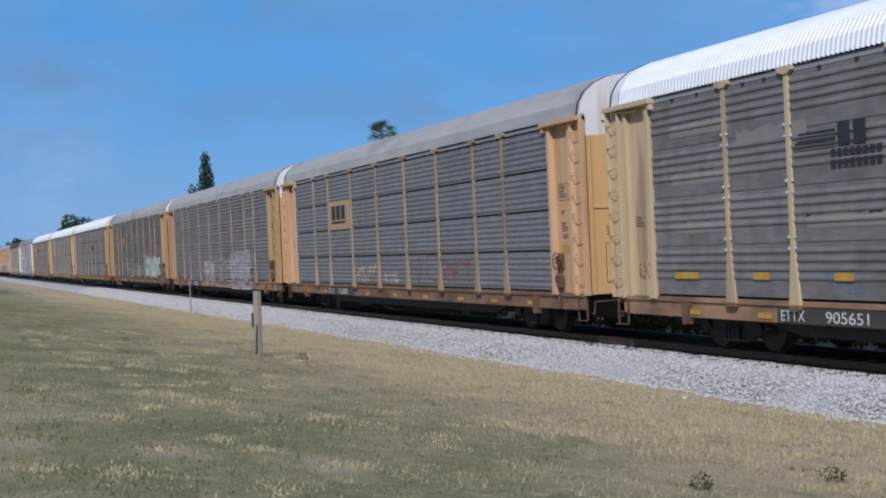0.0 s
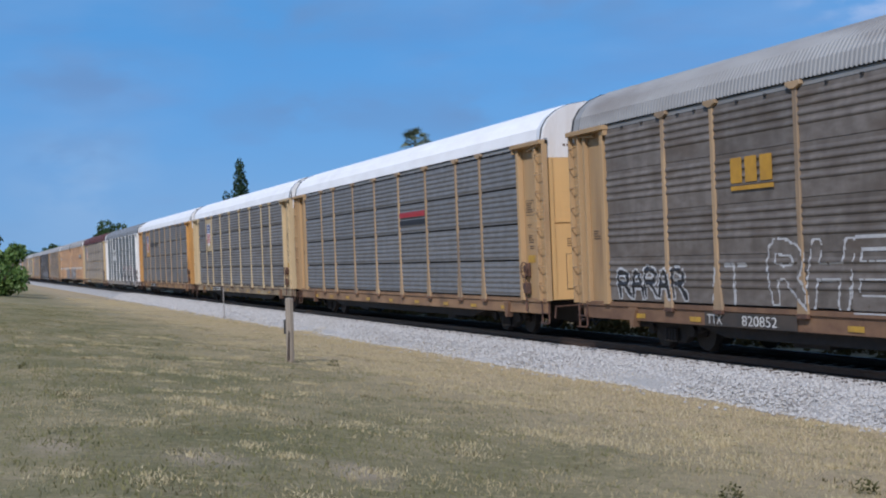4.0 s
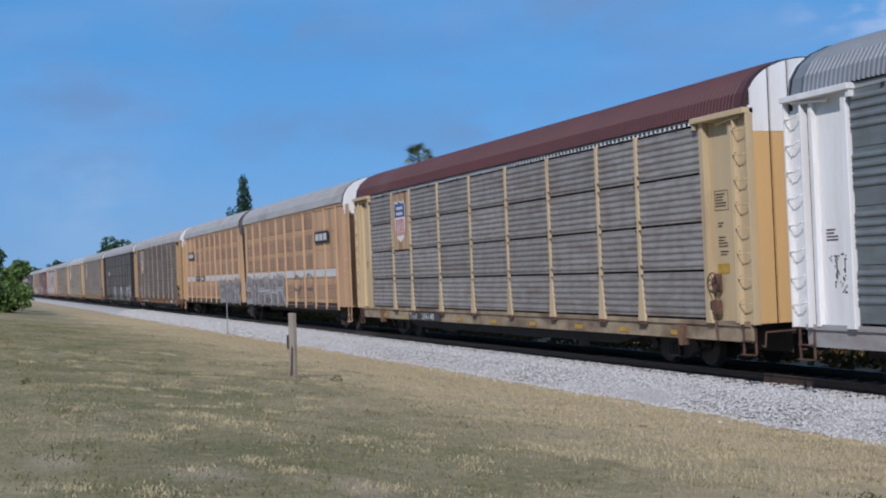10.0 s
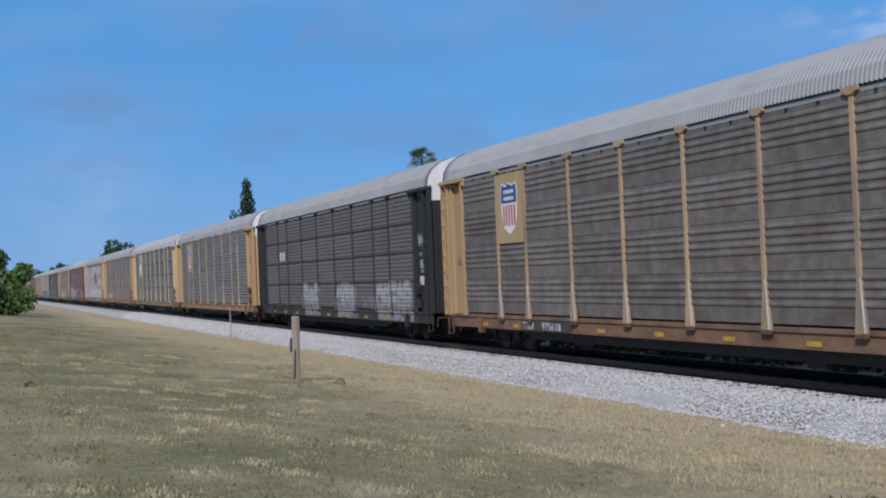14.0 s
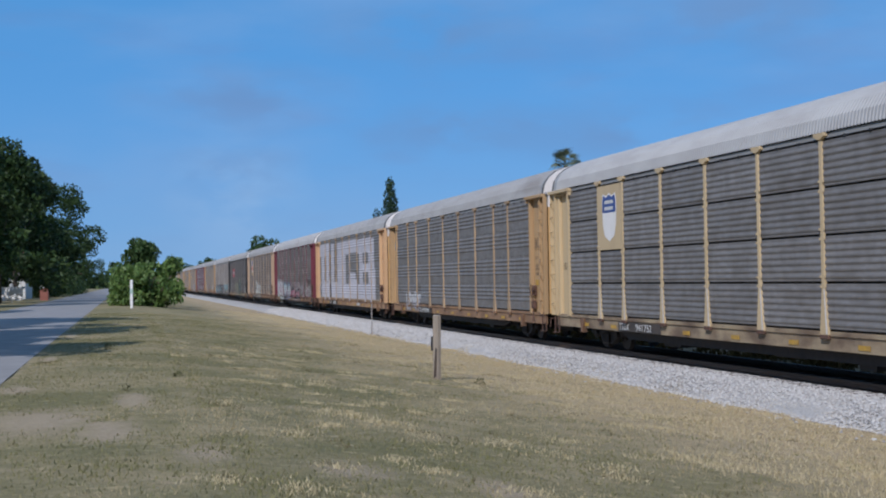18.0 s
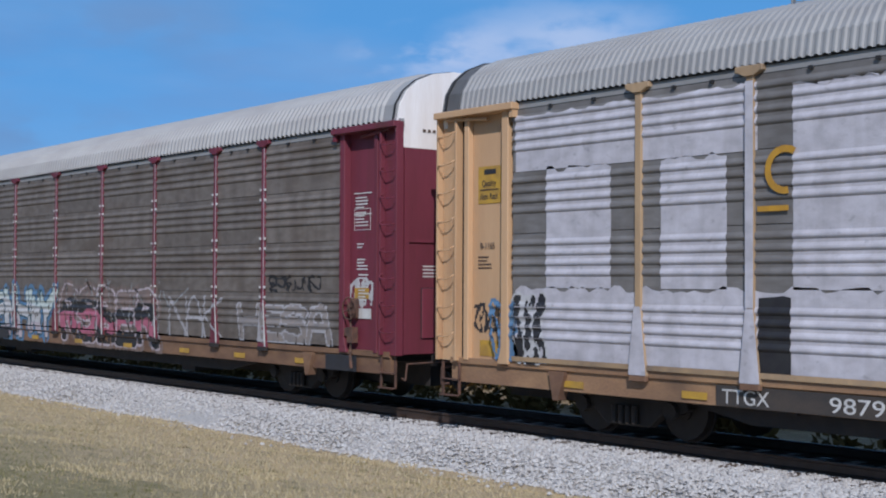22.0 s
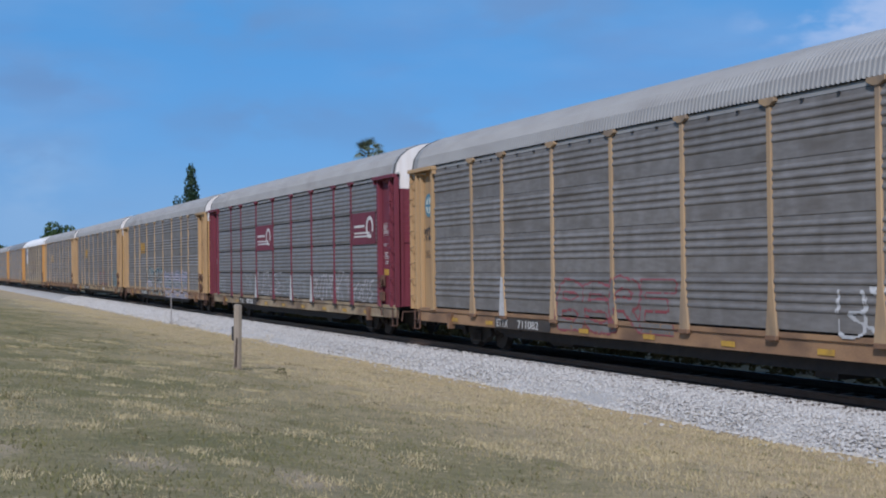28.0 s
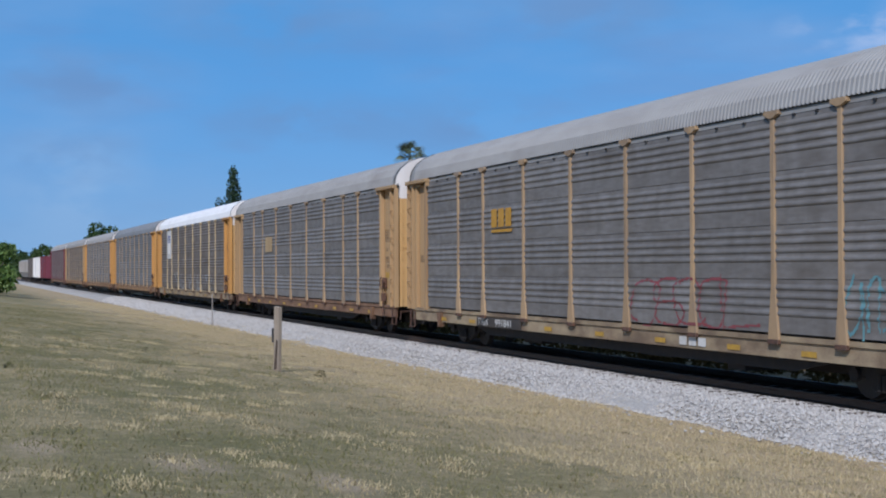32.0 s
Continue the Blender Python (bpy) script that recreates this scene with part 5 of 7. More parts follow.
# first car: white roof, dark horse-like mark of stripes and blocks
c = autorack(OFFSETS[0], "white-roofed autorack with tan posts and weathered grey panels", m_galv, m_buff, m_roof_white, m_sill_tan, m_buff, bolts=m_label_white, number="ETTX   905651")
for i in range(4):
    plate(c, -6.85 + 0.05 * i, -5.72, 3.64 + 0.08 * i, 3.67 + 0.08 * i, SIDE, m_label_dark, "emblem_line")
emblem_bar_letters(c, -5.66, 3.64, SIDE, 0.78, 0.36, m_label_dark, 2)
for z in (3.47, 3.29):
    emblem_bar_letters(c, -5.86, z, SIDE, 1.3, 0.11, m_label_dark, 8)
for x, z in ((-10.9, 3.25), (-10.9, 2.3), (-8.6, 3.9), (-3.4, 3.95), (-6.6, 2.3), (-3.6, 2.25), (-10.9, 4.2)):
    wash(c, x, x + 2.1, z, z + 0.24, m_spray_dust, int(x * 10))
plate(c, -10.9, -10.0, 1.42, 1.55, SIDE, m_yellow, "placard")
plate(c, -8.2, -7.7, 1.42, 1.55, SIDE, m_yellow, "placard")
plate(c, -5.9, -5.4, 1.42, 1.55, SIDE, m_yellow, "placard")
spray(c, 3, -6.2, -5.2, 1.2, 1.6, [m_spray_blue], m_spray_grey, 2, 0.03, thin=True)
spray(c, 4, -12.5, -11.9, 1.4, 1.8, [m_spray_red], m_spray_red, 2, 0.05, thin=True, flat=PLATE_Y)

# second: bluish sheets, oxide mark on a tan square
c = autorack(OFFSETS[1], "grey autorack with bluish corrugated panels and rust along the bottom", m_galv_blue, m_tan, m_roof, m_sill_rust, m_peach, style="seamed", bolts=m_tan_post, number="ETTX   710351")
plate(c, -6.9, -4.3, 3.02, 4.05, SIDE, m_board_tan, "emblem_board", "faded tan emblem board")
emblem_bar_letters(c, -6.5, 3.38, SIDE - 0.01, 1.75, 0.5, m_label_dark, 3, m_label_dark)
spray(c, 7, -3.9, -1.7, 1.2, 1.75, [m_spray_cream], m_spray_cream, 4, 0.06, thin=True)
spray(c, 8, -1.0, 0.6, 1.15, 1.5, [m_spray_cream], m_spray_cream, 3, 0.05, thin=True)
spray(c, 9, 1.7, 6.5, 1.15, 2.0, [m_spray_red], m_spray_red, 4, 0.06, thin=True)

c = autorack(OFFSETS[2], "tan and grey autorack with pale graffiti along its foot", m_galv, m_tan, m_roof, m_tan, number="ETTX   853250")
piece(c, "SHUN", -2.9, -0.3, 0.72, 2.05, [m_spray_white, m_spray_pale], m_spray_dust, 0.085, seed=11)
piece(c, "STAS", 0.5, 3.4, 0.70, 2.1, [m_spray_smoke, m_spray_smoke], m_spray_white, 0.10, seed=12, wear=0.3)
piece(c, "EASTRR", 3.7, 7.9, 0.68, 2.35, [m_spray_lilac, m_spray_pale, m_spray_lilac], m_spray_black, 0.13, cloud=m_spray_white, seed=13, full=True)
piece(c, "l", 7.8, 9.0, 1.25, 1.75, [m_spray_black], m_spray_white, 0.12, seed=15)
spray(c, 14, -5.7, -4.4, 1.6, 1.95, [m_spray_grey], m_spray_grey, 3, 0.05, thin=True)
ring_emblem(c, -12.25, 4.15, 0.32, PLATE_Y, m_emblem_teal, m_label_white)

c = autorack(OFFSETS[3], "grimy grey autorack with mint and white graffiti letters", m_galv_brown, m_tan, m_roof, m_sill_rust, number="TTX   820852")
emblem_bar_letters(c, -6.35, 3.42, SIDE, 1.5, 0.48, m_gold, 3, m_gold)
piece(c, "JASK", 4.6, 10.6, 1.08, 2.45, [m_spray_pearl, m_spray_mint, m_spray_pearl], m_spray_white, 0.19, seed=21, spread=1.0)
spray(c, 26, 3.4, 6.4, 2.32, 2.55, [m_spray_grey], m_spray_grey, 6, 0.12, thin=True)
piece(c, "RARAR", -11.2, -8.2, 1.12, 1.85, [m_spray_black], m_spray_white, 0.05, seed=22)
piece(c, "IT", -7.4, -6.0, 1.1, 1.9, [m_spray_white], None, 0.03, seed=23)
piece(c, "RHE", -5.2, -1.6, 1.05, 2.35, [m_galv_brown], m_spray_white, 0.10, seed=24, spread=1.0)
piece(c, "BSUSA", -0.8, 3.6, 1.1, 2.0, [m_spray_dust, m_spray_grey], m_spray_smoke, 0.10, seed=25, wear=0.25)

c = autorack(OFFSETS[4], "white-roofed autorack with clean bluish panels and tan posts", m_galv_blue, m_tan, m_roof_white, m_tan, style="seamed")
plate(c, 1.5, 4.1, 3.55, 3.72, SIDE, m_red, "emblem_line", "faded red stripe")
plate(c, 1.5, 4.1, 3.30, 3.46, SIDE, m_label_dark, "emblem_line")

c = autorack(OFFSETS[5], "white-roofed autorack with dark sheets and a shield board", m_galv, m_buff, m_roof_white, m_sill_cream, m_buff, slats=(m_buff,), style="seamed", number="TTGX   973015")
shield(c, -7.97, 3.35, 1.5, 1.55, m_buff)
c = autorack(OFFSETS[6], "white-roofed autorack with orange ends and a shield board", m_galv, m_tan, m_roof_white, m_tan, m_orange, slats=(m_orange,), style="seamed", number="TTGX   941510")
shield(c, -7.97, 3.30, 1.35, 1.4, m_orange)
words(c, "BUILDING  AMERICA", -6.6, 3.75, SIDE, 0.34, m_label_dark, 0.98)
plate(c, -10.9, -9.6, 4.25, 4.45, SIDE, m_spray_grey, "placard")

# white-trimmed car with the big black graffiti
c = autorack(OFFSETS[7], "grey-green autorack with white posts and black and white graffiti", m_galv_green, m_white, m_roof_blue, m_sill_grey, m_white, slats=(m_white,))
plate(c, -6.75, -4.45, 2.95, 3.95, SIDE, m_label_white, "emblem_board", "pale emblem board")
for i in range(3):
    plate(c, -6.7 + 0.1 * i, -4.55, 3.45 + 0.12 * i, 3.50 + 0.12 * i, SIDE - 0.008, m_label_dark, "emblem_line")
emblem_bar_letters(c, -5.9, 3.42, SIDE - 0.012, 0.7, 0.32, m_label_dark, 2)
piece(c, "AWNKIYER", 1.3, 8.3, 0.68, 2.3, [m_spray_black], m_spray_white, 0.13, cloud=m_spray_pale, seed=31, wild=0.65, tips=m_spray_red, spread=1.5)
spray(c, 32, 8.2, 10.4, 1.3, 2.3, [m_spray_red], m_spray_red, 3, 0.08, thin=True)
spray(c, 33, -12.5, -11.9, 1.6, 2.3, [m_spray_black], m_spray_black, 2, 0.03, thin=True, flat=PLATE_Y)

c = autorack(OFFSETS[8], "old autorack with a maroon roof and brownish corrugated sheets", m_galv_pale, m_buff, m_roof_red, m_sill_cream, m_buff, slats=(m_door,), style="seamed", cap=False, eave=m_white, bolts=m_brake, number="TTGX   256148")
tagged(part("eave_slot", shared("eave_slot", lambda bm: [box(bm, -12.9 + 0.2 * i, -12.81 + 0.2 * i, -1.538, -1.526, 5.0, 5.06) for i in range(129)]), m_seal_and_shade, c), kind="stuff")
shield(c, -7.97, 3.15, 1.15, 1.45, m_board_rust)


def articulated(x_left, x_joint, x_right):
    """Two louvred units that share a bogie at a dark bellows."""
    car = tagged(new("articulated_autorack"), "two-unit peach-coloured autorack with louvred sides and a white band", "railway car", "autorack cars of the train")
    mid = (x_left + x_right) / 2
    TRAIN.append((car, mid))
    def louvre(bm):
        box(bm, 0, 1.35, 0.0, 0.02, 0, 0.62)
        for i in range(9):
            z = 0.03 + i * 0.064
            prism(bm, [(0.0, z), (-0.018, z + 0.006), (0.0, z + 0.05)], 0, 0.02, 1.33)
    for a, b in ((x_left + 1.6, x_joint - 1.2), (x_joint + 1.0, x_right - 1.9)):
        la, lb = a - mid, b - mid
        n = 10
        bay = (lb - la) / n
        L = round(lb - la, 2)
        ext = 0.7 if b > x_joint else 0.0
        cx = (la + lb + ext) / 2
        whole = round(L + 1.2 + ext, 2)
        part("unit_body", shared(("unit", L), lambda bm: box(bm, -whole / 2, whole / 2, -1.50, 1.50, 0.98, 5.08)), m_louvre_side, car, at=(cx, 0, 0))
        part("unit_frame", shared(("unit_frame", L), lambda bm: (box(bm, -L / 2 + 0.2, L / 2 - 0.2, -0.4, 0.4, 0.58, 0.97), box(bm, -L / 2, L / 2, -1.52, -1.42, 0.84, 0.97))), m_under, car, at=((la + lb) / 2, 0, 0))
        part("roof", roof_mesh(whole), m_roof, car, "corrugated arched roof", (cx, 0, 0))
        part("eave_rail", eave_mesh(whole), m_louvre_side, car, at=(cx, 0, 0))
        for x in (la - 0.6, lb + 0.6 + ext):
            part("roof_band", roof_band_mesh(), m_seal_and_shade, car, at=(x, 0, 0))
            part("end_head", hood_mesh(), m_roof_dark if abs(x) < 3 else m_white, car, at=(x, 0, 0))
        for i in range(n + 1):
            part("post", shared("flat_post", lambda bm: prism(bm, [(-0.05, 0.86), (0.05, 0.86), (0.05, 5.06), (-0.05, 5.06)], 1, -0.055, 0.02)), m_louvre_side, car, at=(la + bay * i, -1.50, 0))
        for i in range(n):
            x = la + bay * i
            blank = (i < 2 and a < x_joint) or (i > 7 and b > x_joint)
            for z in (4.30, 3.42, 2.62, 1.30):
                if not (blank and z > 2):
                    part("louvre", shared("louvre", louvre), m_louvre_shade, car, at=(x + (bay - 1.35) / 2, -1.512, z))
            if not (a < x_joint and i in (2, 3)):
                plate(car, x + 0.10, x + bay - 0.10, 2.20, 2.52, -1.518, m_label_white, "white_band")
            part("drain_slot", shared("drain_slot", lambda bm: box(bm, 0, 1.5, -0.006, 0, 0, 0.13)), m_under, car, at=(x + (bay - 1.5) / 2, -1.503, 1.0))
            part("top_gusset", shared("top_gusset", lambda bm: prism(bm, [(0, 4.93), (0.13, 5.05), (0, 5.05)], 1, -0.012, 0.0)), m_under, car, at=(x + 0.06, -1.505, 0))
            if i % 2:
                plate(car, x + 0.7, x + 1.1, 1.16, 1.25, -1.508, m_yellow, "reflector")
        def rivet_field(bm):
            for i in range(n):
                for z in (4.14, 4.04, 3.30, 2.55, 2.12, 1.98):
                    for k in range(6):
                        rx = bay * i + 0.2 + k * 0.27
                        box(bm, rx, rx + 0.036, -0.012, 0, z, z + 0.034)
        tagged(part("rivets", shared(("rivets", L), rivet_field), m_sill_rust, car, at=(la, -1.502, 0)), kind="stuff")
        if a < x_joint:
            for i, s in ((2, "BTTX"), (3, "880203")):
                b_ = plate(car, la + bay * i + 0.10, la + bay * (i + 1) - 0.10, 2.21, 2.54, -1.520, m_label_dark, "number_board", "black board with white car lettering")
                words(b_, s, 0.32 if i == 2 else 0.2, 0.06, -0.01, 0.22, m_label_white)
        ex = la + bay * 0.66 if a < x_joint else la + bay * 8.2
        e = plate(car, ex, ex + 2.3, 3.62, 4.1, -1.57, m_label_dark, "emblem_board", "black emblem board with pale blocks")
        emblem_bar_letters(e, 0.2, 0.1, -0.01, 1.95, 0.28, m_label_white, 3)
    def joint(bm):
        sec = [(y * 0.9, 5.1 + (z - 5.1) * 0.97) for y, z in roof_section()]
        prism(bm, [(-1.3, 1.0)] + sec + [(1.3, 1.0)], 0, -0.66, 0.66)
    part("bellows", shared("bellows", joint), m_seal_and_shade, car, "dark folded bellows between the two units", (x_joint - mid, 0, 0))
    for x in (x_left + 2.6, x_joint, x_right - 2.6):
        bogie(car, x - mid)
    for s, xe in ((-1, x_left + 0.9), (1, x_right - 0.5)):
        lx = xe - mid
        for nm, x in (("corner_post", 0.08), ("sill_step", 0.1)):
            ob = part(nm, SHARED[(nm, s)], m_louvre_side, car, at=(lx + s * x, -WALL, 0))
            if nm == "corner_post":
                for i in range(8):
                    part("ladder_rung", SHARED[("rung", s)], m_louvre_side, ob, at=(0, 0, 1.45 + 0.47 * i))
        end_door(car, m_louvre_side, pose(lx + s * 0.02, 0, 0, 0, 0, 0 if s > 0 else 180))
        part("coupler", coupler_mesh(), m_truck, car, at=pose(lx - s * 12.95, 0, 0, 0, 0, 0 if s > 0 else 180))
    j0, off = x_joint - mid, -1.562
    piece(car, "EYMR", j0 - 6.9, j0 - 0.9, 0.98, 2.2, [m_spray_dust, m_spray_grey], m_spray_pale, 0.045, cloud=m_spray_dust, flat=off, seed=41, full=True)
    piece(car, "SIHAAR", j0 + 0.9, j0 + 10.0, 0.98, 2.32, [m_spray_dust, m_spray_grey], m_spray_white, 0.042, cloud=m_spray_dust, flat=off, seed=42, full=True)
    piece(car, "RIB", j0 + 12.0, j0 + 15.5, 1.0, 2.3, [m_spray_smoke], None, 0.032, flat=off, seed=44)
    return car


articulated(-293.9, -272.8, -251.6)

c = autorack(OFFSETS[10], "grimy tan autorack with a small shield board and streaked panels", m_galv_brown, m_tan, m_roof, m_sill_rust, m_tan, number="TTGX   975618")
emblem_bar_letters(c, 7.6, 0.72, -1.518, 1.1, 0.17, m_label_white, 3)
post_edges(c)
shield(c, -7.97, 3.15, 0.85, 1.3, m_board_tan)

c = autorack(OFFSETS[11], "black-framed autorack with dark sheets and white graffiti", m_galv_dark, m_black, m_roof, m_black, m_black, style="seamed")
emblem_bar_letters(c, -8.55, 3.15, SIDE, 1.2, 0.42, m_label_white, 2)
for k, (a, b) in enumerate(((-4.0, -1.3), (1.6, 4.4), (7.2, 11.3))):
    piece(c, ("BAS", "CKSR", "OSEAR")[k], a, b, 0.75, 2.0, [m_spray_pale, m_spray_grey], m_spray_dust, 0.11, cloud=m_spray_dust, seed=51 + k)
spray(c, 55, 5.2, 6.9, 1.1, 1.6, [m_spray_grey], m_spray_grey, 4, 0.06, thin=True)
bars(c, 12.0, 3.5, PLATE_Y - 0.004, 0.42, 4, m_label_white)
plate(c, 12.0, 12.5, 1.92, 2.22, PLATE_Y - 0.006, m_label_white, "placard_rim")
bars(c, 12.1, 2.75, PLATE_Y - 0.004, 0.28, 5, m_label_white)

c = autorack(OFFSETS[12], "tan and grey autorack with a small shield board", m_galv, m_tan, m_roof, m_tan)
shield(c, -7.97, 3.15, 0.85, 1.3, m_board_tan)

c = autorack(OFFSETS[13], "buff autorack with dark seamed sheets and a white shield", m_galv, m_buff, m_roof_pale, m_sill_cream, m_buff, style="seamed", bolts=m_buff, number="TTGX   941752")
shield(c, -7.97, 3.1, 0.85, 1.45, m_buff, plain=True)
post_edges(c)

c = autorack(OFFSETS[14], "tan and grey autorack with a white graffiti tag near the sill", m_galv, m_tan, m_roof, m_tan, number="TTGX  989044", number_at=(-6.75, 0.95))
piece(c, "LPARE", -9.6, -6.2, 0.72, 1.65, [m_spray_white, m_spray_pale], m_spray_dust, 0.10, seed=61)
spray(c, 62, -6.1, -4.7, 1.2, 2.0, [m_spray_grey], m_spray_grey, 3, 0.10, thin=True)
ring_emblem(c, -12.3, 4.05, 0.34, PLATE_Y, m_emblem_teal, m_label_white)
spray(c, 63, -12.7, -11.9, 2.9, 3.6, [m_emblem_teal], m_emblem_teal, 2, 0.05, thin=True, flat=PLATE_Y)

# the car that is rolled over with white paint
c = autorack(OFFSETS[15], "tan autorack whose grey side is rolled over in large white letters", m_galv, m_tan, m_roof, m_tan, m_peach, number="TTGX   987998", number_at=(-7.6, 1.75), ledge=True, flash=m_roof_dark)
WHITE_AREAS = ((-11.55, 4.0, -8.2, 4.85), (-11.55, 1.12, -8.2, 2.2), (-10.85, 2.2, -9.5, 4.0), (-8.55, 2.2, -7.4, 4.0),
               (-8.2, 1.12, -4.3, 2.2), (-8.2, 4.0, -6.9, 4.85), (-6.35, 2.2, -5.0, 4.78), (-3.65, 2.2, -1.5, 4.8), (-4.15, 1.12, -1.5, 2.2),
               (-1.45, 1.12, 1.3, 2.05), (-1.45, 3.95, 1.3, 4.8), (-1.45, 2.05, -0.1, 3.95), (1.5, 4.0, 4.1, 4.8), (1.5, 1.12, 3.6, 2.75), (3.6, 1.12, 4.1, 2.3),
               (4.3, 1.12, 8.9, 2.05), (4.3, 3.9, 8.9, 4.75), (4.9, 2.05, 6.1, 3.9), (6.1, 2.75, 8.9, 3.25), (8.0, 2.05, 8.9, 2.75), (8.0, 3.25, 8.9, 3.9), (9.0, 1.12, 10.2, 2.9), (9.0, 2.9, 9.9, 4.7))
for k, (a, z0, b, z1) in enumerate(WHITE_AREAS):
    wash(c, a, b, z0, z1, m_whitewash, k)
for i in (2, 5, 7, 8):
    plate(c, POSTS[i] - 0.064, POSTS[i] + 0.064, 1.96, 4.9, -WALL - 0.047, m_whitewash, "rolled_paint")
for i in (1, 2, 3, 5, 7, 8):
    part("rolled_paint", shared("foot_paint", lambda bm: prism(bm, [(-0.16, 0.99), (0.16, 0.99), (0.15, 1.12), (0.063, 1.95), (-0.063, 1.95), (-0.15, 1.12)], 1, -0.004, 0)), m_whitewash, c, at=(POSTS[i], -WALL - 0.047, 0))
part("emblem", shared("mark_arc", lambda bm: prism(bm, arc_outline(0.22, 0.31, 1.0, 4.9), 1, -0.006, 0)), m_gold, c, "golden remnant of a company mark", (-6.45, SIDE - 0.004, 3.72))
plate(c, -6.88, -6.4, 3.2, 3.27, SIDE, m_gold, "emblem_line")
wash(c, -6.88, -6.38, 1.12, 2.08, m_spray_black, 5, 0.016)
spray(c, 65, -6.85, -6.4, 1.15, 2.0, [m_spray_white], m_spray_white, 2, 0.06, thin=True)
spray(c, 66, -11.5, -10.9, 1.1, 2.1, [m_spray_black], m_spray_white, 2, 0.14)
spray(c, 67, -12.1, -11.5, 1.1, 2.1, [m_spray_blue], m_spray_blue, 2, 0.12, thin=True)
spray(c, 68, -12.62, -11.95, 1.5, 1.95, [m_label_dark], m_label_dark, 3, 0.08, thin=True, flat=PLATE_Y)
plate(c, -12.55, -12.0, 3.55, 4.15, PLATE_Y, m_yellow, "placard", "yellow stencilled placard")
bars(c, -12.4, 4.1, PLATE_Y - 0.006, 0.34, 1, m_label_dark, 0.19, 0.08)
words(c, "Quality", -12.46, 3.83, PLATE_Y - 0.008, 0.10, m_label_dark, 0.85)
words(c, "Auto Rack", -12.5, 3.62, PLATE_Y - 0.008, 0.10, m_label_dark, 0.72)
plate(c, -12.5, -12.05, 3.765, 3.78, PLATE_Y - 0.008, m_label_dark, "emblem_line")
words(c, "B-1165", -12.5, 2.82, PLATE_Y - 0.004, 0.10, m_label_dark, 0.9)
plate(c, -12.5, -12.05, 1.1, 1.35, PLATE_Y, m_yellow, "placard")
emblem_bar_letters(c, 3.6, 0.72, -1.518, 1.1, 0.17, m_label_white, 3)
d = [o for o in c.children if o.name.startswith("end_head")][1]
words(d, "EXCESS HEIGHT CAR", 0, 0, 0, 0.085, m_label_dark, 0.8).matrix_basis = pose(0.056, -1.05, 5.06, 90, 0, 90)
SCRAWLS = (((-1.2, 4.35), (-0.95, 4.15), (-1.15, 3.95), (-0.85, 4.0), (-0.95, 3.7), (-1.1, 3.85)), ((-1.1, 3.45), (-0.95, 3.3)), ((-0.95, 3.45), (-1.1, 3.3)),
           ((-1.2, 2.95), (-0.8, 3.0), (-1.15, 2.75), (-0.8, 2.7), (-1.1, 2.5), (-0.85, 2.35), (-1.0, 2.2)), ((-1.0, 3.0), (-0.95, 2.6), (-1.15, 2.3)))
for pts in SCRAWLS:
    line = curved(list(pts), 5)
    tagged(part("sprayed_paint", make(lambda bm: [tube(bm, (0.062, a[0], a[1]), (0.062, b[0], b[1]), 0.011, 5) for a, b in zip(line, line[1:])]), m_label_dark, c, "thin dark spray scrawl", (13.33, 0, 0)), kind="stuff")

# oxide-red car with the long painted frieze
c = autorack(OFFSETS[16], "oxide-red framed autorack with brown-grey sheets and a long graffiti frieze", m_galv_brown, m_maroon, m_roof_pale, m_sill_rust, m_maroon, bolts=m_label_white, bold=True)
wash(c, -11.5, -7.1, 1.12, 2.2, m_spray_pale, 6)
piece(c, "AHAPI", -11.45, -7.1, 0.72, 2.35, [m_spray_white, m_spray_blush, m_spray_pearl], m_spray_black, 0.16, cloud=m_spray_pearl, seed=71, full=True)
piece(c, "WENHWY", -6.5, -1.5, 0.70, 2.2, [m_spray_pearl, m_spray_white, m_spray_blush], m_spray_navy, 0.13, cloud=m_spray_blue, seed=72, wild=0.5, spread=1.45)
piece(c, "RSBER", -1.0, 4.4, 0.70, 2.15, [m_spray_smoke, m_spray_black, m_spray_pink, m_spray_black], m_spray_blush, 0.16, cloud=m_spray_smoke, seed=73, wear=0.28)
piece(c, "WYWNY", -0.6, 5.6, 1.1, 2.3, [m_spray_grey], None, 0.022, seed=79, wild=0.4)
piece(c, "NAK", 5.0, 7.3, 1.05, 2.0, [m_spray_pale], None, 0.03, seed=74, wild=0.2)
piece(c, "HESA", 8.0, 11.4, 1.05, 1.9, [m_spray_dust], m_spray_pale, 0.06, seed=75, wild=0.2)
spray(c, 76, 9.2, 11.0, 2.1, 2.4, [m_spray_black], m_spray_black, 4, 0.08, thin=True)
spray(c, 77, -12.6, -11.9, 2.0, 2.8, [m_spray_white], m_spray_white, 2, 0.06, thin=True, flat=PLATE_Y)
bb = plate(c, -7.8, -4.6, 0.69, 0.93, -1.57, m_label_dark, "number_board", "black board with white car lettering")
words(bb, "ATSF  89146", 0.2, 0.04, -0.008, 0.17, m_label_white, 1.15)
plate(c, -6.0, -4.4, 0.96, 1.0, -1.56, m_label_dark, "number_board")
plate(c, 11.95, 12.5, 3.88, 3.9, PLATE_Y - 0.004, m_label_white, "data_stencil")
plate(c, 11.95, 12.5, 3.5, 3.52, PLATE_Y - 0.004, m_label_white, "data_stencil")
bars(c, 12.0, 3.82, PLATE_Y - 0.004, 0.42, 4, m_label_white)
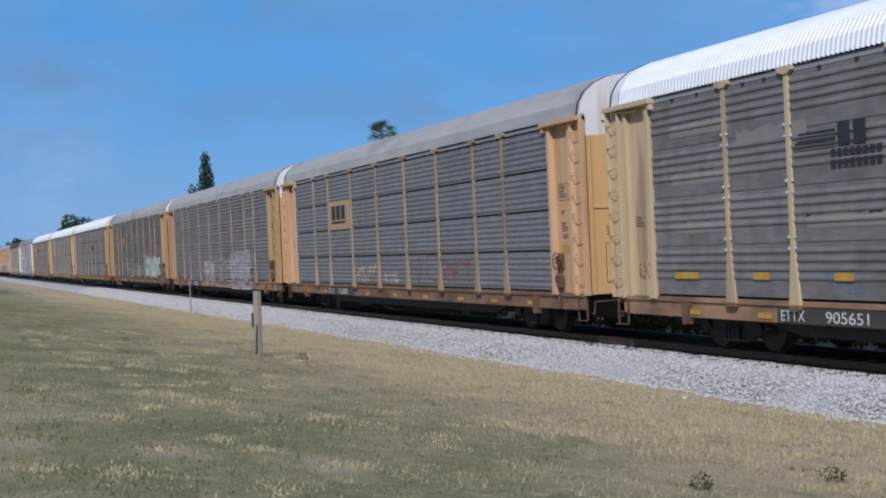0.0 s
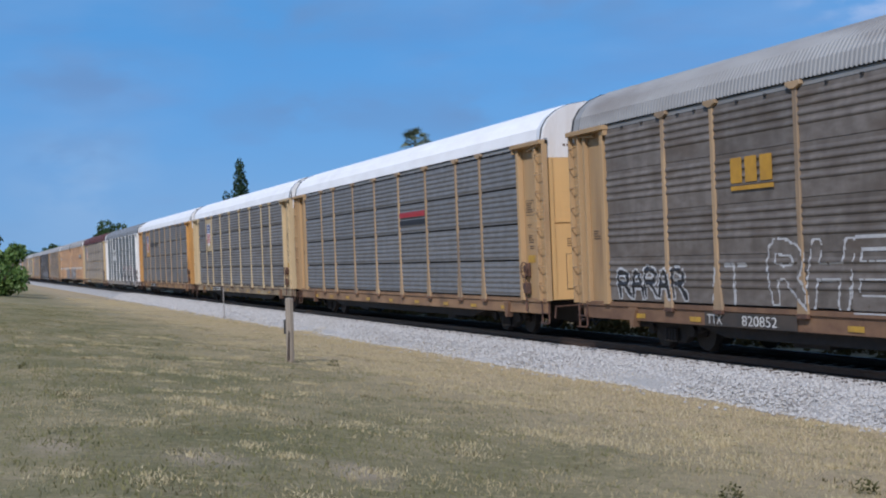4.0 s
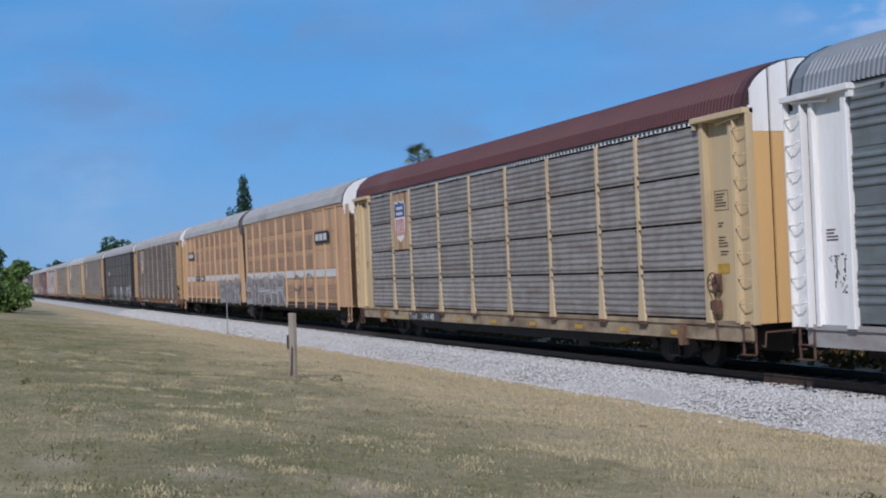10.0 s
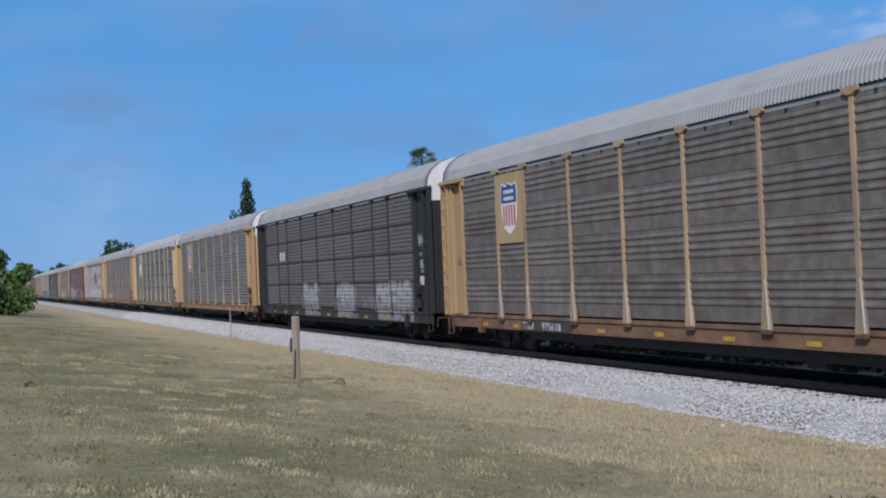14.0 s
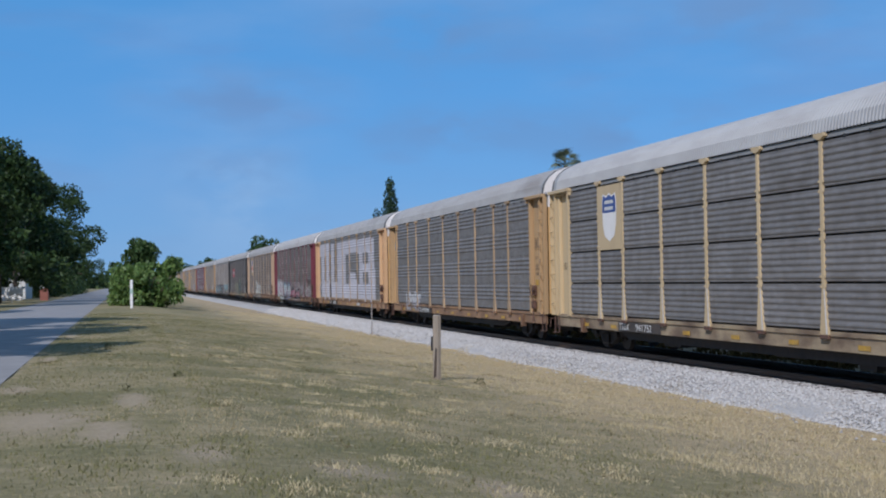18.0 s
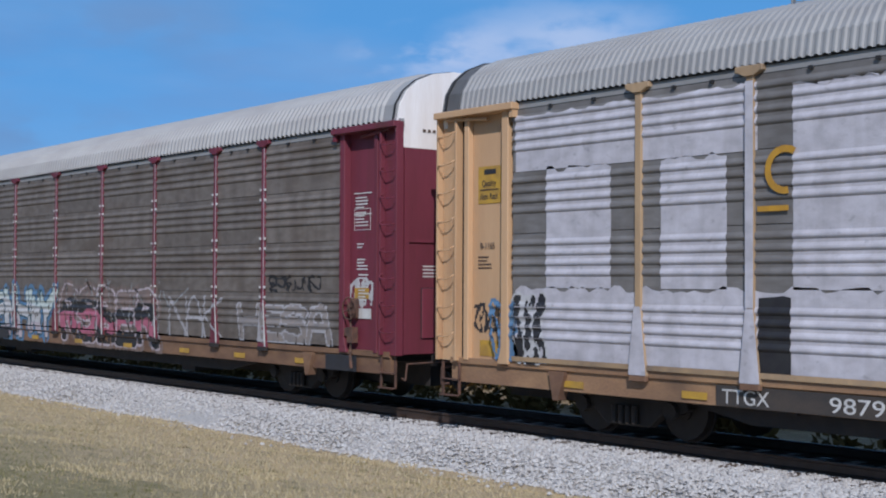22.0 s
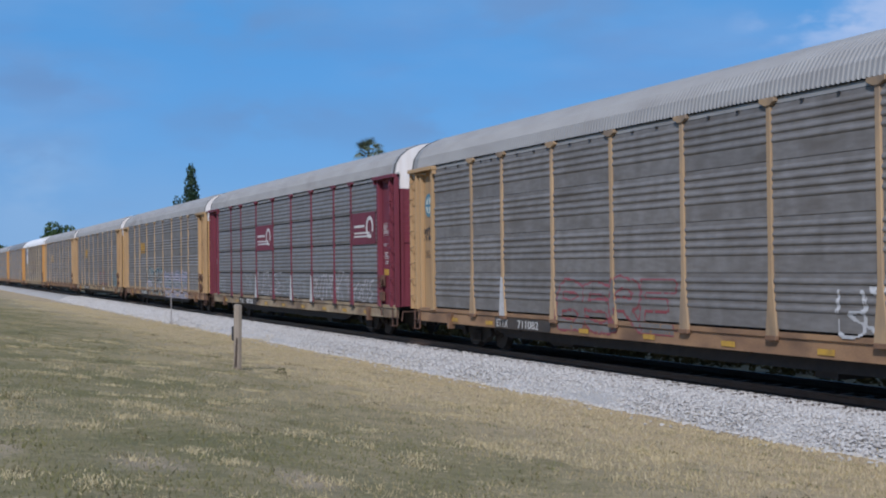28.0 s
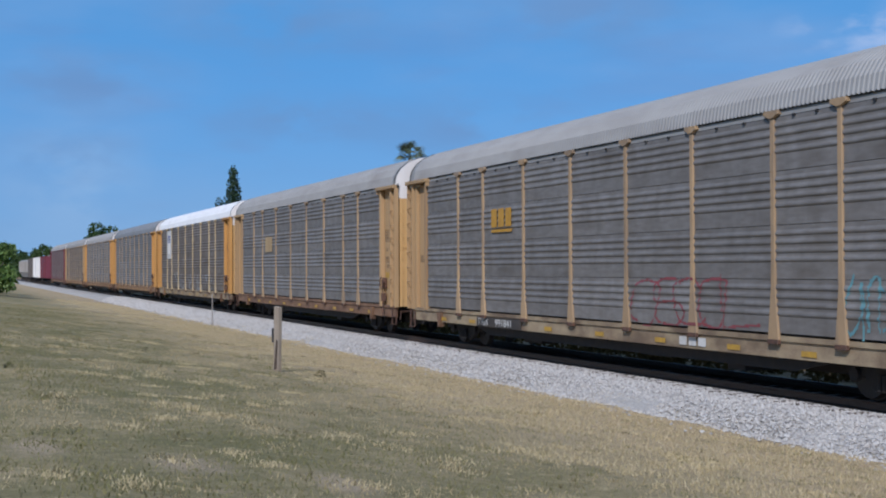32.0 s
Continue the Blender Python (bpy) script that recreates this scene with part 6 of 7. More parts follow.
plate(c, 12.05, 12.5, 1.62, 1.8, PLATE_Y - 0.004, m_label_white, "placard")
spray(c, 78, 11.85, 12.55, 1.85, 2.35, [m_spray_white], m_spray_white, 3, 0.10, thin=True, flat=PLATE_Y)
plate(c, 11.2, 12.2, 0.66, 0.95, -1.56, m_label_dark, "number_board")
post_edges(c, True)
bars(c, 12.1, 2.2, PLATE_Y - 0.004, 0.34, 5, m_label_white)

c = autorack(OFFSETS[17], "grimy tan autorack with a shield board and a white graffiti tag", m_galv_brown, m_faded, m_roof, m_sill_rust, number="TTGX   973212")
shield(c, -7.97, 3.0, 1.1, 1.5, m_board_tan)
wash(c, -4.4, -3.7, 1.12, 1.5, m_spray_dust, 3)
piece(c, "Jolb", -4.2, 0.5, 1.0, 2.4, [m_spray_pearl], m_spray_smoke, 0.135, cloud=m_spray_dust, seed=81, spread=1.1, wear=0.6)
piece(c, "vv", -2.9, -1.5, 1.9, 2.35, [m_spray_pale], None, 0.07, seed=82)
plate(c, -4.4, 0.6, 0.67, 0.93, -1.515, m_sill_green, "sprayed_paint", "grey-green overspray on the sill")
post_edges(c)

c = autorack(OFFSETS[18], "black-framed seamed grey autorack with a red board and green graffiti", m_galv_brown, m_black, m_roof, m_sill_cream, m_black, style="seamed", bolts=m_sill_grey)
plate(c, -6.9, -4.3, 2.95, 4.05, SIDE, m_red, "emblem_board", "red emblem board")
emblem_bar_letters(c, -6.4, 3.35, SIDE - 0.01, 1.6, 0.32, m_label_white, 5)
piece(c, "CHNT", -11.4, -7.4, 1.1, 2.25, [m_spray_grey], m_spray_dust, 0.09, seed=91, wear=0.2)
piece(c, "CEMEAC", -3.9, 1.3, 0.72, 2.2, [m_spray_olive, m_spray_olive, m_spray_dust], m_spray_pale, 0.13, cloud=m_spray_olive, seed=92, wear=0.3)
piece(c, "SHI", 1.8, 4.4, 0.70, 2.6, [m_spray_black], m_spray_teal, 0.13, cloud=m_spray_moss, seed=93, wild=0.45, spread=1.2)
piece(c, "oo", 1.7, 4.5, 2.1, 2.75, [m_spray_olive], None, 0.10, seed=96, wear=0.1)
spray(c, 94, 9.4, 10.9, 1.1, 1.9, [m_spray_white], m_spray_white, 3, 0.10, thin=True)
spray(c, 95, 4.6, 6.0, 1.5, 1.9, [m_spray_grey], m_spray_grey, 3, 0.06, thin=True)


def smooth_rack(x0):
    """The later kind: plain painted sheets between many thin ribs."""
    car = autorack(x0, "smooth brown-grey autorack with teal and white graffiti below", m_brown, m_brown, m_roof, m_brown, m_brown, smooth=True, feet=False, cap=False, vestibules=False, bold=True)
    part("side_panel", make(lambda bm: box(bm, -13.35, -11.66, -WALL, -WALL + 0.04, 0.98, 5.06)), m_brown, car)
    part("side_panel", make(lambda bm: box(bm, 11.66, 12.55, -WALL, -WALL + 0.04, 0.98, 5.06)), m_brown, car)
    part("end_plate", make(lambda bm: box(bm, 12.55, 13.4, -WALL + 0.06, -WALL + 0.10, 0.98, 5.3)), m_brown, car)
    part("ladder_recess", make(lambda bm: box(bm, 12.85, 13.3, -WALL + 0.05, -WALL + 0.058, 1.0, 3.1)), m_galv_brown, car, "grimy ladder recess")
    for i in range(5):
        part("ladder_rung", make(lambda bm: tube(bm, (12.85, -WALL - 0.02, 1.25 + 0.42 * i), (13.3, -WALL - 0.02, 1.25 + 0.42 * i), 0.016, 6)), m_tan_post, car)
    for i in range(21):
        part("rib", shared("thin_rib", lambda bm: box(bm, -0.03, 0.03, -0.05, 0.02, 1.0, 4.98)), m_sill_grey, car, at=(-12.9 + i * 1.266, -WALL, 0))
    piece(car, "ANOKHOMR", -12.3, -0.9, 0.72, 2.1, [m_spray_black, m_spray_navy, m_spray_teal, m_spray_black], m_spray_white, 0.12, flat=-1.606, seed=101, wild=0.3, spread=1.2)
    piece(car, "ISYZA", -0.7, 4.9, 0.72, 2.15, [m_spray_black], m_spray_white, 0.12, flat=-1.606, seed=103, wild=0.12, spread=1.05)
    piece(car, "SNARA", 5.6, 12.2, 0.72, 2.15, [m_spray_teal, m_spray_teal, m_spray_navy, m_spray_black], m_spray_cream, 0.15, cloud=m_spray_dust, flat=-1.606, seed=102, wild=0.12)
    for k in range(6):
        plate(car, 12.78, 12.86, 1.0 + 0.26 * k, 1.26 + 0.26 * k, -WALL - 0.07, m_red if k % 2 else m_label_white, "striped_marker")
    return car


smooth_rack(OFFSETS[19])

c = autorack(OFFSETS[20], "orange-tan autorack with red graffiti and white post feet", m_galv, m_tan, m_roof, m_tan, m_tan, number="ETTX   711082")
piece(c, "BSRE", -3.9, 1.0, 0.75, 1.95, [m_galv], m_spray_red, 0.10, seed=111)
ring_emblem(c, -12.3, 4.0, 0.30, PLATE_Y, m_emblem_teal, m_spray_pearl)
spray(c, 112, -12.7, -11.9, 3.0, 3.4, [m_label_dark], m_label_dark, 3, 0.08, thin=True, flat=PLATE_Y)
spray(c, 113, 6.0, 9.0, 1.1, 1.9, [m_spray_white], m_spray_white, 3, 0.10, thin=True)
part("rolled_paint", SHARED["foot_paint"], m_spray_white, c, at=(POSTS[2], -WALL - 0.047, 0))

c = autorack(OFFSETS[21], "oxide-red framed autorack with two wheel-mark boards and white tags", m_galv_blue, m_maroon, m_roof, m_sill_cream, m_maroon, style="seamed", bolts=m_maroon, number="TTGX   980700")
for x0_, x1_ in ((-4.1, -1.5), (9.1, 11.5)):
    b_ = plate(c, x0_, x1_, 2.98, 4.02, SIDE, m_maroon, "emblem_board", "maroon board with a white wheel mark")
    w_ = x1_ - x0_
    for i in range(2):
        plate(b_, 0.25, w_ - 0.55, 0.24 + 0.11 * i, 0.295 + 0.11 * i, -0.006, m_label_white, "emblem_line")
    part("emblem", shared("wheel_arc", lambda bm: prism(bm, arc_outline(0.24, 0.36, -0.5, 5.2), 1, -0.006, 0)), m_label_white, b_, at=(w_ - 0.55, -0.008, 0.55))
    plate(b_, 0.25, w_ - 1.1, 0.56, 0.64, -0.006, m_label_white, "emblem_line")
for k, (a, b, col) in enumerate(((-11.4, -10.2, m_spray_grey), (-6.6, -4.8, m_spray_grey), (-4.0, -0.2, m_spray_pale), (0.2, 3.6, m_spray_grey), (4.3, 6.2, m_spray_pale), (6.3, 8.6, m_spray_pale), (9.2, 11.2, m_spray_pale))):
    spray(c, 120 + k, a, b, 1.12, 1.85 + 0.15 * (k % 3), [col], col, 3, 0.10, thin=True)
for i in (3, 5, 6):
    part("rolled_paint", SHARED["foot_paint"], m_spray_white, c, at=(POSTS[i], -WALL - 0.049, 0))

c = autorack(OFFSETS[22], "tan and grey autorack with black, teal and pink graffiti", m_galv, m_tan, m_roof, m_tan, number="TTGX   996385", number_at=(-6.75, 1.0), ledge=True)
emblem_bar_letters(c, -6.35, 3.40, SIDE, 1.5, 0.5, m_gold, 3, m_gold)
piece(c, "ARDCRS", -4.4, 1.3, 0.70, 2.35, [m_spray_navy, m_spray_black, m_spray_lilac, m_spray_black], m_spray_pearl, 0.085, cloud=m_spray_smoke, seed=131, wild=0.2, spread=1.25)
piece(c, "EHNENE", 1.9, 8.4, 0.68, 2.05, [m_spray_lilac, m_spray_grey, m_spray_blush], m_spray_navy, 0.12, cloud=m_spray_lilac, seed=132, wild=0.15, full=True)
plate(c, -12.55, -12.1, 3.0, 3.55, PLATE_Y, m_yellow, "placard", "yellow stencilled placard")

c = autorack(OFFSETS[23], "tan and grey autorack with faint red and teal tags", m_galv, m_tan, m_roof, m_sill_cream, m_tan, number="TTGX   991841")
emblem_bar_letters(c, -6.35, 3.40, SIDE, 1.5, 0.5, m_gold, 3, m_gold)
piece(c, "OSCOL", 1.9, 6.3, 1.1, 2.1, [m_spray_red], None, 0.022, seed=141, wild=0.5, spread=1.4)
spray(c, 142, 9.0, 11.4, 1.1, 2.2, [m_spray_teal], m_spray_teal, 3, 0.10, thin=True)
emblem_bar_letters(c, 3.6, 0.72, -1.52, 1.1, 0.17, m_label_white, 3)

c = autorack(OFFSETS[24], "grey autorack with dull tan posts and a small faded mark", m_galv, m_tan, m_roof, m_sill_rust, m_tan)
plate(c, -6.3, -4.9, 3.1, 3.8, SIDE, m_board_tan, "emblem_board", "faded tan emblem board")
c = autorack(OFFSETS[25], "white-roofed autorack with tan posts and white scrawls", m_galv_brown, m_buff, m_roof_white, m_sill_cream, m_orange)
shield(c, -7.97, 3.0, 0.85, 1.4, m_label_white, plain=True)
spray(c, 151, -6.0, 8.0, 1.1, 2.1, [m_spray_grey], m_spray_grey, 8, 0.12, thin=True)
autorack(OFFSETS[26], "blue-grey autorack with orange-tan ends", m_galv_blue, m_tan, m_roof_blue, m_tan, m_orange)
autorack(OFFSETS[27], "blue-grey autorack with slate roof and tan posts", m_galv_blue, m_tan, m_roof, m_tan, m_orange)
autorack(OFFSETS[28], "tan and grey autorack with grimy sheets", m_galv_brown, m_tan, m_roof, m_tan)
autorack(OFFSETS[29], "grey autorack with oxide-red ends", m_galv_brown, m_maroon, m_roof, m_sill_rust)


def freight_car(x0, length, kind, label, mat):
    """The mixed cars behind the autoracks: box and hopper bodies."""
    car = tagged(new(kind), label, "railway car", "freight cars of the train")
    TRAIN.append((car, x0 + length / 2))
    h = length / 2 - 0.6
    if kind == "hopper_car":
        def hopper(bm):
            prism(bm, [(-1.5, 1.9), (-0.9, 0.9), (0.9, 0.9), (1.5, 1.9), (1.55, 4.2), (1.1, 4.5), (-1.1, 4.5), (-1.55, 4.2)], 0, -h, h)
        part("body", make(hopper), mat, car)
        for i in range(9):
            part("rib", shared("hopper_rib", lambda bm: box(bm, -0.06, 0.06, -1.66, -1.53, 1.9, 4.2)), mat, car, at=(-h + (i + 0.5) * 2 * h / 9, 0, 0))
    else:
        part("body", make(lambda bm: bevelled((box(bm, -h, h, -1.5, 1.5, 1.0, 4.6), bm)[1], 0.05)), mat, car)
        part("roof", make(lambda bm: prism(bm, [(-1.55, 4.6), (1.55, 4.6), (0.0, 4.85)], 0, -h - 0.05, h + 0.05)), m_roof, car)
        part("door", make(lambda bm: box(bm, -1.5, 1.5, -1.58, -1.5, 1.1, 4.4)), mat, car)
        for i in range(10):
            part("rib", shared("box_rib", lambda bm: box(bm, -0.05, 0.05, -1.56, -1.49, 1.05, 4.55)), mat, car, at=(-h + (i + 0.5) * 2 * h / 10, 0, 0))
    part("frame", make(lambda bm: box(bm, -h - 0.5, h + 0.5, -0.3, 0.3, 0.6, 0.9)), m_under, car)
    for s in (-1, 1):
        bogie(car, s * (h - 1.6))


freight_car(-884.0, 15.5, "box_car", "oxide-red boxcar in the tail of the train", m_maroon)
freight_car(-906.5, 22.0, "box_car", "white boxcar with a pale roof in the tail of the train", m_white)
freight_car(-924.0, 17.0, "box_car", "dull brown boxcar in the tail of the train", m_brown)
freight_car(-942.0, 17.5, "hopper_car", "pale covered hopper in the tail of the train", m_dull_white)
freight_car(-960.0, 17.5, "hopper_car", "pale covered hopper with stained ribs", m_dull_white)


# ---------------------------------------------------------------- verge: post, stakes, road
def leaf_cloud(name, clumps, leaves, size, mat, seed, parent=None, squash=1.0, label=""):
    """A crown of many small bent leaves gathered round the given clump centres (x, y, z, radius)."""
    rng = np.random.default_rng(seed)
    c = np.array(clumps, float)
    wts = c[:, 3] ** 2
    idx = rng.choice(len(c), leaves, p=wts / wts.sum())
    d = rng.normal(size=(leaves, 3))
    d /= np.linalg.norm(d, axis=1)[:, None]
    r = c[idx, 3] * (0.45 + 0.62 * rng.random(leaves) ** 0.6)
    p = c[idx, :3] + d * r[:, None] * np.array([1, 1, squash])
    a = rng.normal(size=(leaves, 3)) + d * 0.6
    a /= np.linalg.norm(a, axis=1)[:, None]
    b = np.cross(a, rng.normal(size=(leaves, 3)))
    b /= np.linalg.norm(b, axis=1)[:, None]
    s = size * (0.6 + 0.8 * rng.random(leaves))[:, None]
    v = np.stack([p - a * s, p + b * s * 0.45, p + a * s, p - b * s * 0.45], 1).reshape(-1, 3)
    f = (np.arange(leaves)[:, None] * 4 + np.array([[0, 1, 2, 3]])).tolist()
    return part(name, raw_mesh(name, v.tolist(), f), mat, parent, label)


m_leaf_dark = island_material("dark_oak_leaves", [(0.012, 0.028, 0.008), (0.03, 0.06, 0.016), (0.05, 0.085, 0.02)], 0.6, 0.3, 0.2)
m_leaf_bright = island_material("bright_green_leaves", [(0.065, 0.12, 0.025), (0.12, 0.20, 0.05), (0.20, 0.28, 0.08)], 0.5, 0.4, 0.25)
m_leaf_mid = island_material("mid_green_leaves", [(0.025, 0.055, 0.015), (0.05, 0.095, 0.025), (0.08, 0.12, 0.04)], 0.6, 0.3, 0.2)
m_needle = island_material("dark_conifer_needles", [(0.012, 0.03, 0.014), (0.025, 0.055, 0.022), (0.04, 0.07, 0.028)], 0.6, 0.3, 0.1)
m_palm = island_material("grey_green_fan_leaves", [(0.09, 0.12, 0.065), (0.13, 0.165, 0.09), (0.17, 0.19, 0.12)], 0.6, 0.3, 0.25)
m_bark = material("grey_brown_bark", (0.13, 0.10, 0.075), 0.9, 0.0, (0.07, 0.055, 0.04), 5, 0.9, 40, 0.6, (3, 3, 0.6))


def broadleaf(x, y, z, height, spread, mat, seed, leaves=5000, leaf=0.22, label="dark evergreen oak with a broad ragged crown", trunk=0.28):
    r = random.Random(seed)
    tree = tagged(new("tree"), label, "tree", "trees along the line")
    tree.matrix_basis = pose(x, y, z)
    def wood(bm):
        tube(bm, (0, 0, -0.2), (0.1, 0.05, height * 0.35), trunk, 8, trunk * 0.65)
        for k in range(6):
            a = k * 1.05 + r.random()
            tube(bm, (0.1, 0.05, height * (0.25 + 0.03 * k)), (math.cos(a) * spread * 0.6, math.sin(a) * spread * 0.6, height * (0.5 + 0.07 * k)), trunk * 0.4, 6, trunk * 0.12)
    part("trunk", make(wood), m_bark, tree)
    clumps = []
    for k in range(34):
        a, q = r.uniform(0, 6.28), r.random() ** 0.5
        zz = height * r.uniform(0.16, 0.92)
        lim = spread * (1.0 - 0.55 * max(0, (zz / height - 0.55) / 0.45))
        clumps.append((math.cos(a) * q * lim, math.sin(a) * q * lim, zz, spread * r.uniform(0.18, 0.36)))
    leaf_cloud("crown", clumps, leaves, leaf, mat, seed, tree, 0.8)
    return tree


POST = (-28.1, 6.53, 0.08)
post_thing = tagged(new("wooden_post"), "weathered grey wooden post with a dark metal box on its side", "post")
post_thing.matrix_basis = pose(*POST, 1.0, 3.0, 20)
part("shaft", make(lambda bm: bevelled((box(bm, -0.09, 0.09, -0.05, 0.05, -0.25, 1.40), bm)[1], 0.012)), m_post, post_thing)
part("box", make(lambda bm: bevelled((box(bm, -0.155, -0.092, -0.06, 0.05, 0.62, 0.93), bm)[1], 0.01)), m_label_dark, post_thing, "dark metal box bolted to the post")
part("brace", make(lambda bm: prism(bm, [(-0.02, 0.05), (0.06, 0.08), (0.085, 0.66), (0.05, 0.70)], 1, -0.075, -0.052)), m_tie, post_thing, "split dark slanted strip")

stake = tagged(new("marker_stake"), "thin grey metal marker stake at the edge of the ballast", "stake")
stake.matrix_basis = pose(-67.3, 12.3, -0.52)
part("rod", make(lambda bm: tube(bm, (0, 0, -0.2), (0.02, 0, 1.55), 0.03, 8, 0.025)), m_sill_grey, stake)
part("foot_plate", make(lambda bm: box(bm, -0.12, 0.12, -0.06, 0.06, -0.02, 0.12)), m_sill_grey, stake)

wm = tagged(new("utility_marker"), "slim white plastic utility marker with a blue band in the grass", "marker")
wm.matrix_basis = pose(-88.6, 0.43, 0.70)
part("shaft", make(lambda bm: bevelled((box(bm, -0.07, 0.07, -0.09, 0.09, -0.2, 1.85), bm)[1], 0.02)), m_white, wm)
part("band", make(lambda bm: box(bm, -0.074, 0.074, -0.094, 0.094, 0.95, 1.25)), m_spray_mint, wm)

m_asphalt = material("pale_worn_asphalt", (0.285, 0.275, 0.265), 0.9, 0.0, (0.21, 0.20, 0.195), 1.2, 0.8, 90, 0.3, dirt=(0.30, 0.29, 0.27), dirt_scale=0.4, dirt_from=0.58)
def road_mesh():
    ys = (-7.4, -6.9, -4.6, -2.4, -1.95)
    xs = [-900, -500, -300, -200, -140, -100, -70, -50, -40, -30, -22, -14, -5, 10, 40, 120, 600]
    verts = [(x, y + 0.10 * noise.noise(Vector((x * 0.2, y, 0))), 0.712 + 0.02 * (1 - abs(y + 4.6) / 2.8)) for x in xs for y in ys]
    faces = [(i * 5 + j, (i + 1) * 5 + j, (i + 1) * 5 + j + 1, i * 5 + j + 1) for i in range(len(xs) - 1) for j in range(4)]
    return raw_mesh("road", verts, faces)
tagged(part("road", road_mesh(), m_asphalt), "narrow pale grey asphalt lane beside the verge", "road", kind="structure")

# ---------------------------------------------------------------- trees, bush, house, tower
bush = tagged(new("bush"), "dense bright green sea-grape bush in the verge", "bush")
bush.matrix_basis = pose(-100.0, 1.75, 0.62)
rb = random.Random(9)
part("stems", make(lambda bm: [tube(bm, (0.2 * math.cos(i), 0.2 * math.sin(i), -0.1), (1.3 * math.cos(i * 1.3), 1.6 * math.sin(i * 1.3), 2.2), 0.06, 5, 0.02) for i in range(9)]), m_bark, bush)
leaf_cloud("crown", [(rb.uniform(-1.8, 1.8), rb.uniform(-2.3, 2.0), rb.uniform(0.3, 3.0), rb.uniform(0.5, 0.95)) for _ in range(34)], 9000, 0.17, m_leaf_bright, 3, bush)
broadleaf(-112, 1.6, 0.6, 5.6, 2.3, m_leaf_mid, 21, 5000, 0.18, "round mid-green tree standing behind a bush", 0.16)

for k, (x, y, h, s) in enumerate(((-25, -12.4, 14.0, 5.2), (-38, -12.8, 14.5, 5.4), (-51, -12.4, 13.5, 5.0), (-80, -13.6, 8.5, 4.0), (-104, -12.6, 14.5, 5.0), (-128, -11.2, 15.0, 6.2), (-152, -11.6, 15.0, 6.2), (-185, -10.5, 15.5, 6.5), (-225, -11.5, 11.0, 4.8), (-270, -12.0, 12.0, 5.5), (-330, -11.0, 12.0, 5.5), (-160, -22, 13.0, 5.5), (-120, -21, 13.5, 5.0))):
    broadleaf(x, y, 0.65, h, s, m_leaf_dark, 40 + k, 15000 if k < 9 else 7000, 0.24)
broadleaf(-262, 26.9, -0.5, 12.0, 4.8, m_leaf_mid, 71, 6000, 0.28, "broad green tree far behind the line")
broadleaf(-250, 25.0, -0.5, 10.0, 3.4, m_leaf_mid, 72, 3500, 0.28, "broad green tree far behind the line")
broadleaf(-419, 26.2, -0.5, 10.8, 5.0, m_leaf_mid, 73, 3500, 0.35, "broad green tree far behind the line")
broadleaf(-455, 22.0, -0.5, 10.0, 6.0, m_leaf_mid, 74, 3500, 0.35, "broad green tree far behind the line")

pine = tagged(new("conifer"), "slender dark conifer with a pointed crown and a side branch", "tree", "trees along the line")
pine.matrix_basis = pose(-147.2, 29.3, -0.5)
part("trunk", make(lambda bm: tube(bm, (0, 0, -0.2), (0, 0, 13.2), 0.2, 8, 0.03)), m_bark, pine)
rp = random.Random(4)
cl = []
for i in range(44):
    z = 4.0 + 10.0 * (i / 43)
    w = 1.55 * (1 - (z - 4) / 10.4) ** 0.75 + 0.10
    a = i * 2.4
    cl.append((math.cos(a) * w * 0.55, math.sin(a) * w * 0.55, z, 0.25 + w * 0.42))
cl += [(0.4, -1.7, 10.2, 0.45), (0.4, -1.5, 9.5, 0.5), (0.2, -1.2, 9.0, 0.5)]
leaf_cloud("crown", cl, 7000, 0.16, m_needle, 8, pine, 1.3)

palm = tagged(new("palm_tree"), "cabbage palm with a tousled fan crown", "palm", "trees along the line")
palm.matrix_basis = pose(-90.0, 30.6, -0.5)
part("trunk", make(lambda bm: tube(bm, (0, 0, -0.2), (0.1, 0, 10.7), 0.2, 10, 0.16)), m_bark, palm)
def frond_mesh():
    verts, faces = [], []
    for k in range(15):
        a = -1.3 + 2.6 * k / 14
        L = 0.95 * (1 - 0.25 * abs(a) / 1.3)
        d = Vector((math.cos(a), math.sin(a), 0))
        q = Vector((-math.sin(a), math.cos(a), 0)) * 0.028
        p0 = Vector((0.75, 0, 0.22))
        tip = p0 + d * L + Vector((0, 0, -0.35 * L))
        mid = p0 + d * L * 0.55 + Vector((0, 0, 0.02))
        n = len(verts)
        verts += [tuple(p0 - q), tuple(p0 + q), tuple(mid + q), tuple(mid - q), tuple(tip)]
        faces += [(n, n + 1, n + 2, n + 3), (n + 3, n + 2, n + 4)]
    n = len(verts)
    verts += [(0, -0.025, 0), (0, 0.025, 0), (0.8, 0.02, 0.22), (0.8, -0.02, 0.22)]
    faces.append((n, n + 1, n + 2, n + 3))
    return raw_mesh("frond", verts, faces)
FROND = frond_mesh()
rf = random.Random(2)
for k in range(30):
    up = rf.uniform(-60, 75)
    part("frond", FROND, m_palm, palm, at=Matrix.Translation((0.1, 0, 10.75)) @ pose(0, 0, 0, 0, 0, k * 137.5) @ pose(0, 0, 0, rf.uniform(-25, 25), -up, 0) @ Matrix.Scale(0.82, 4))

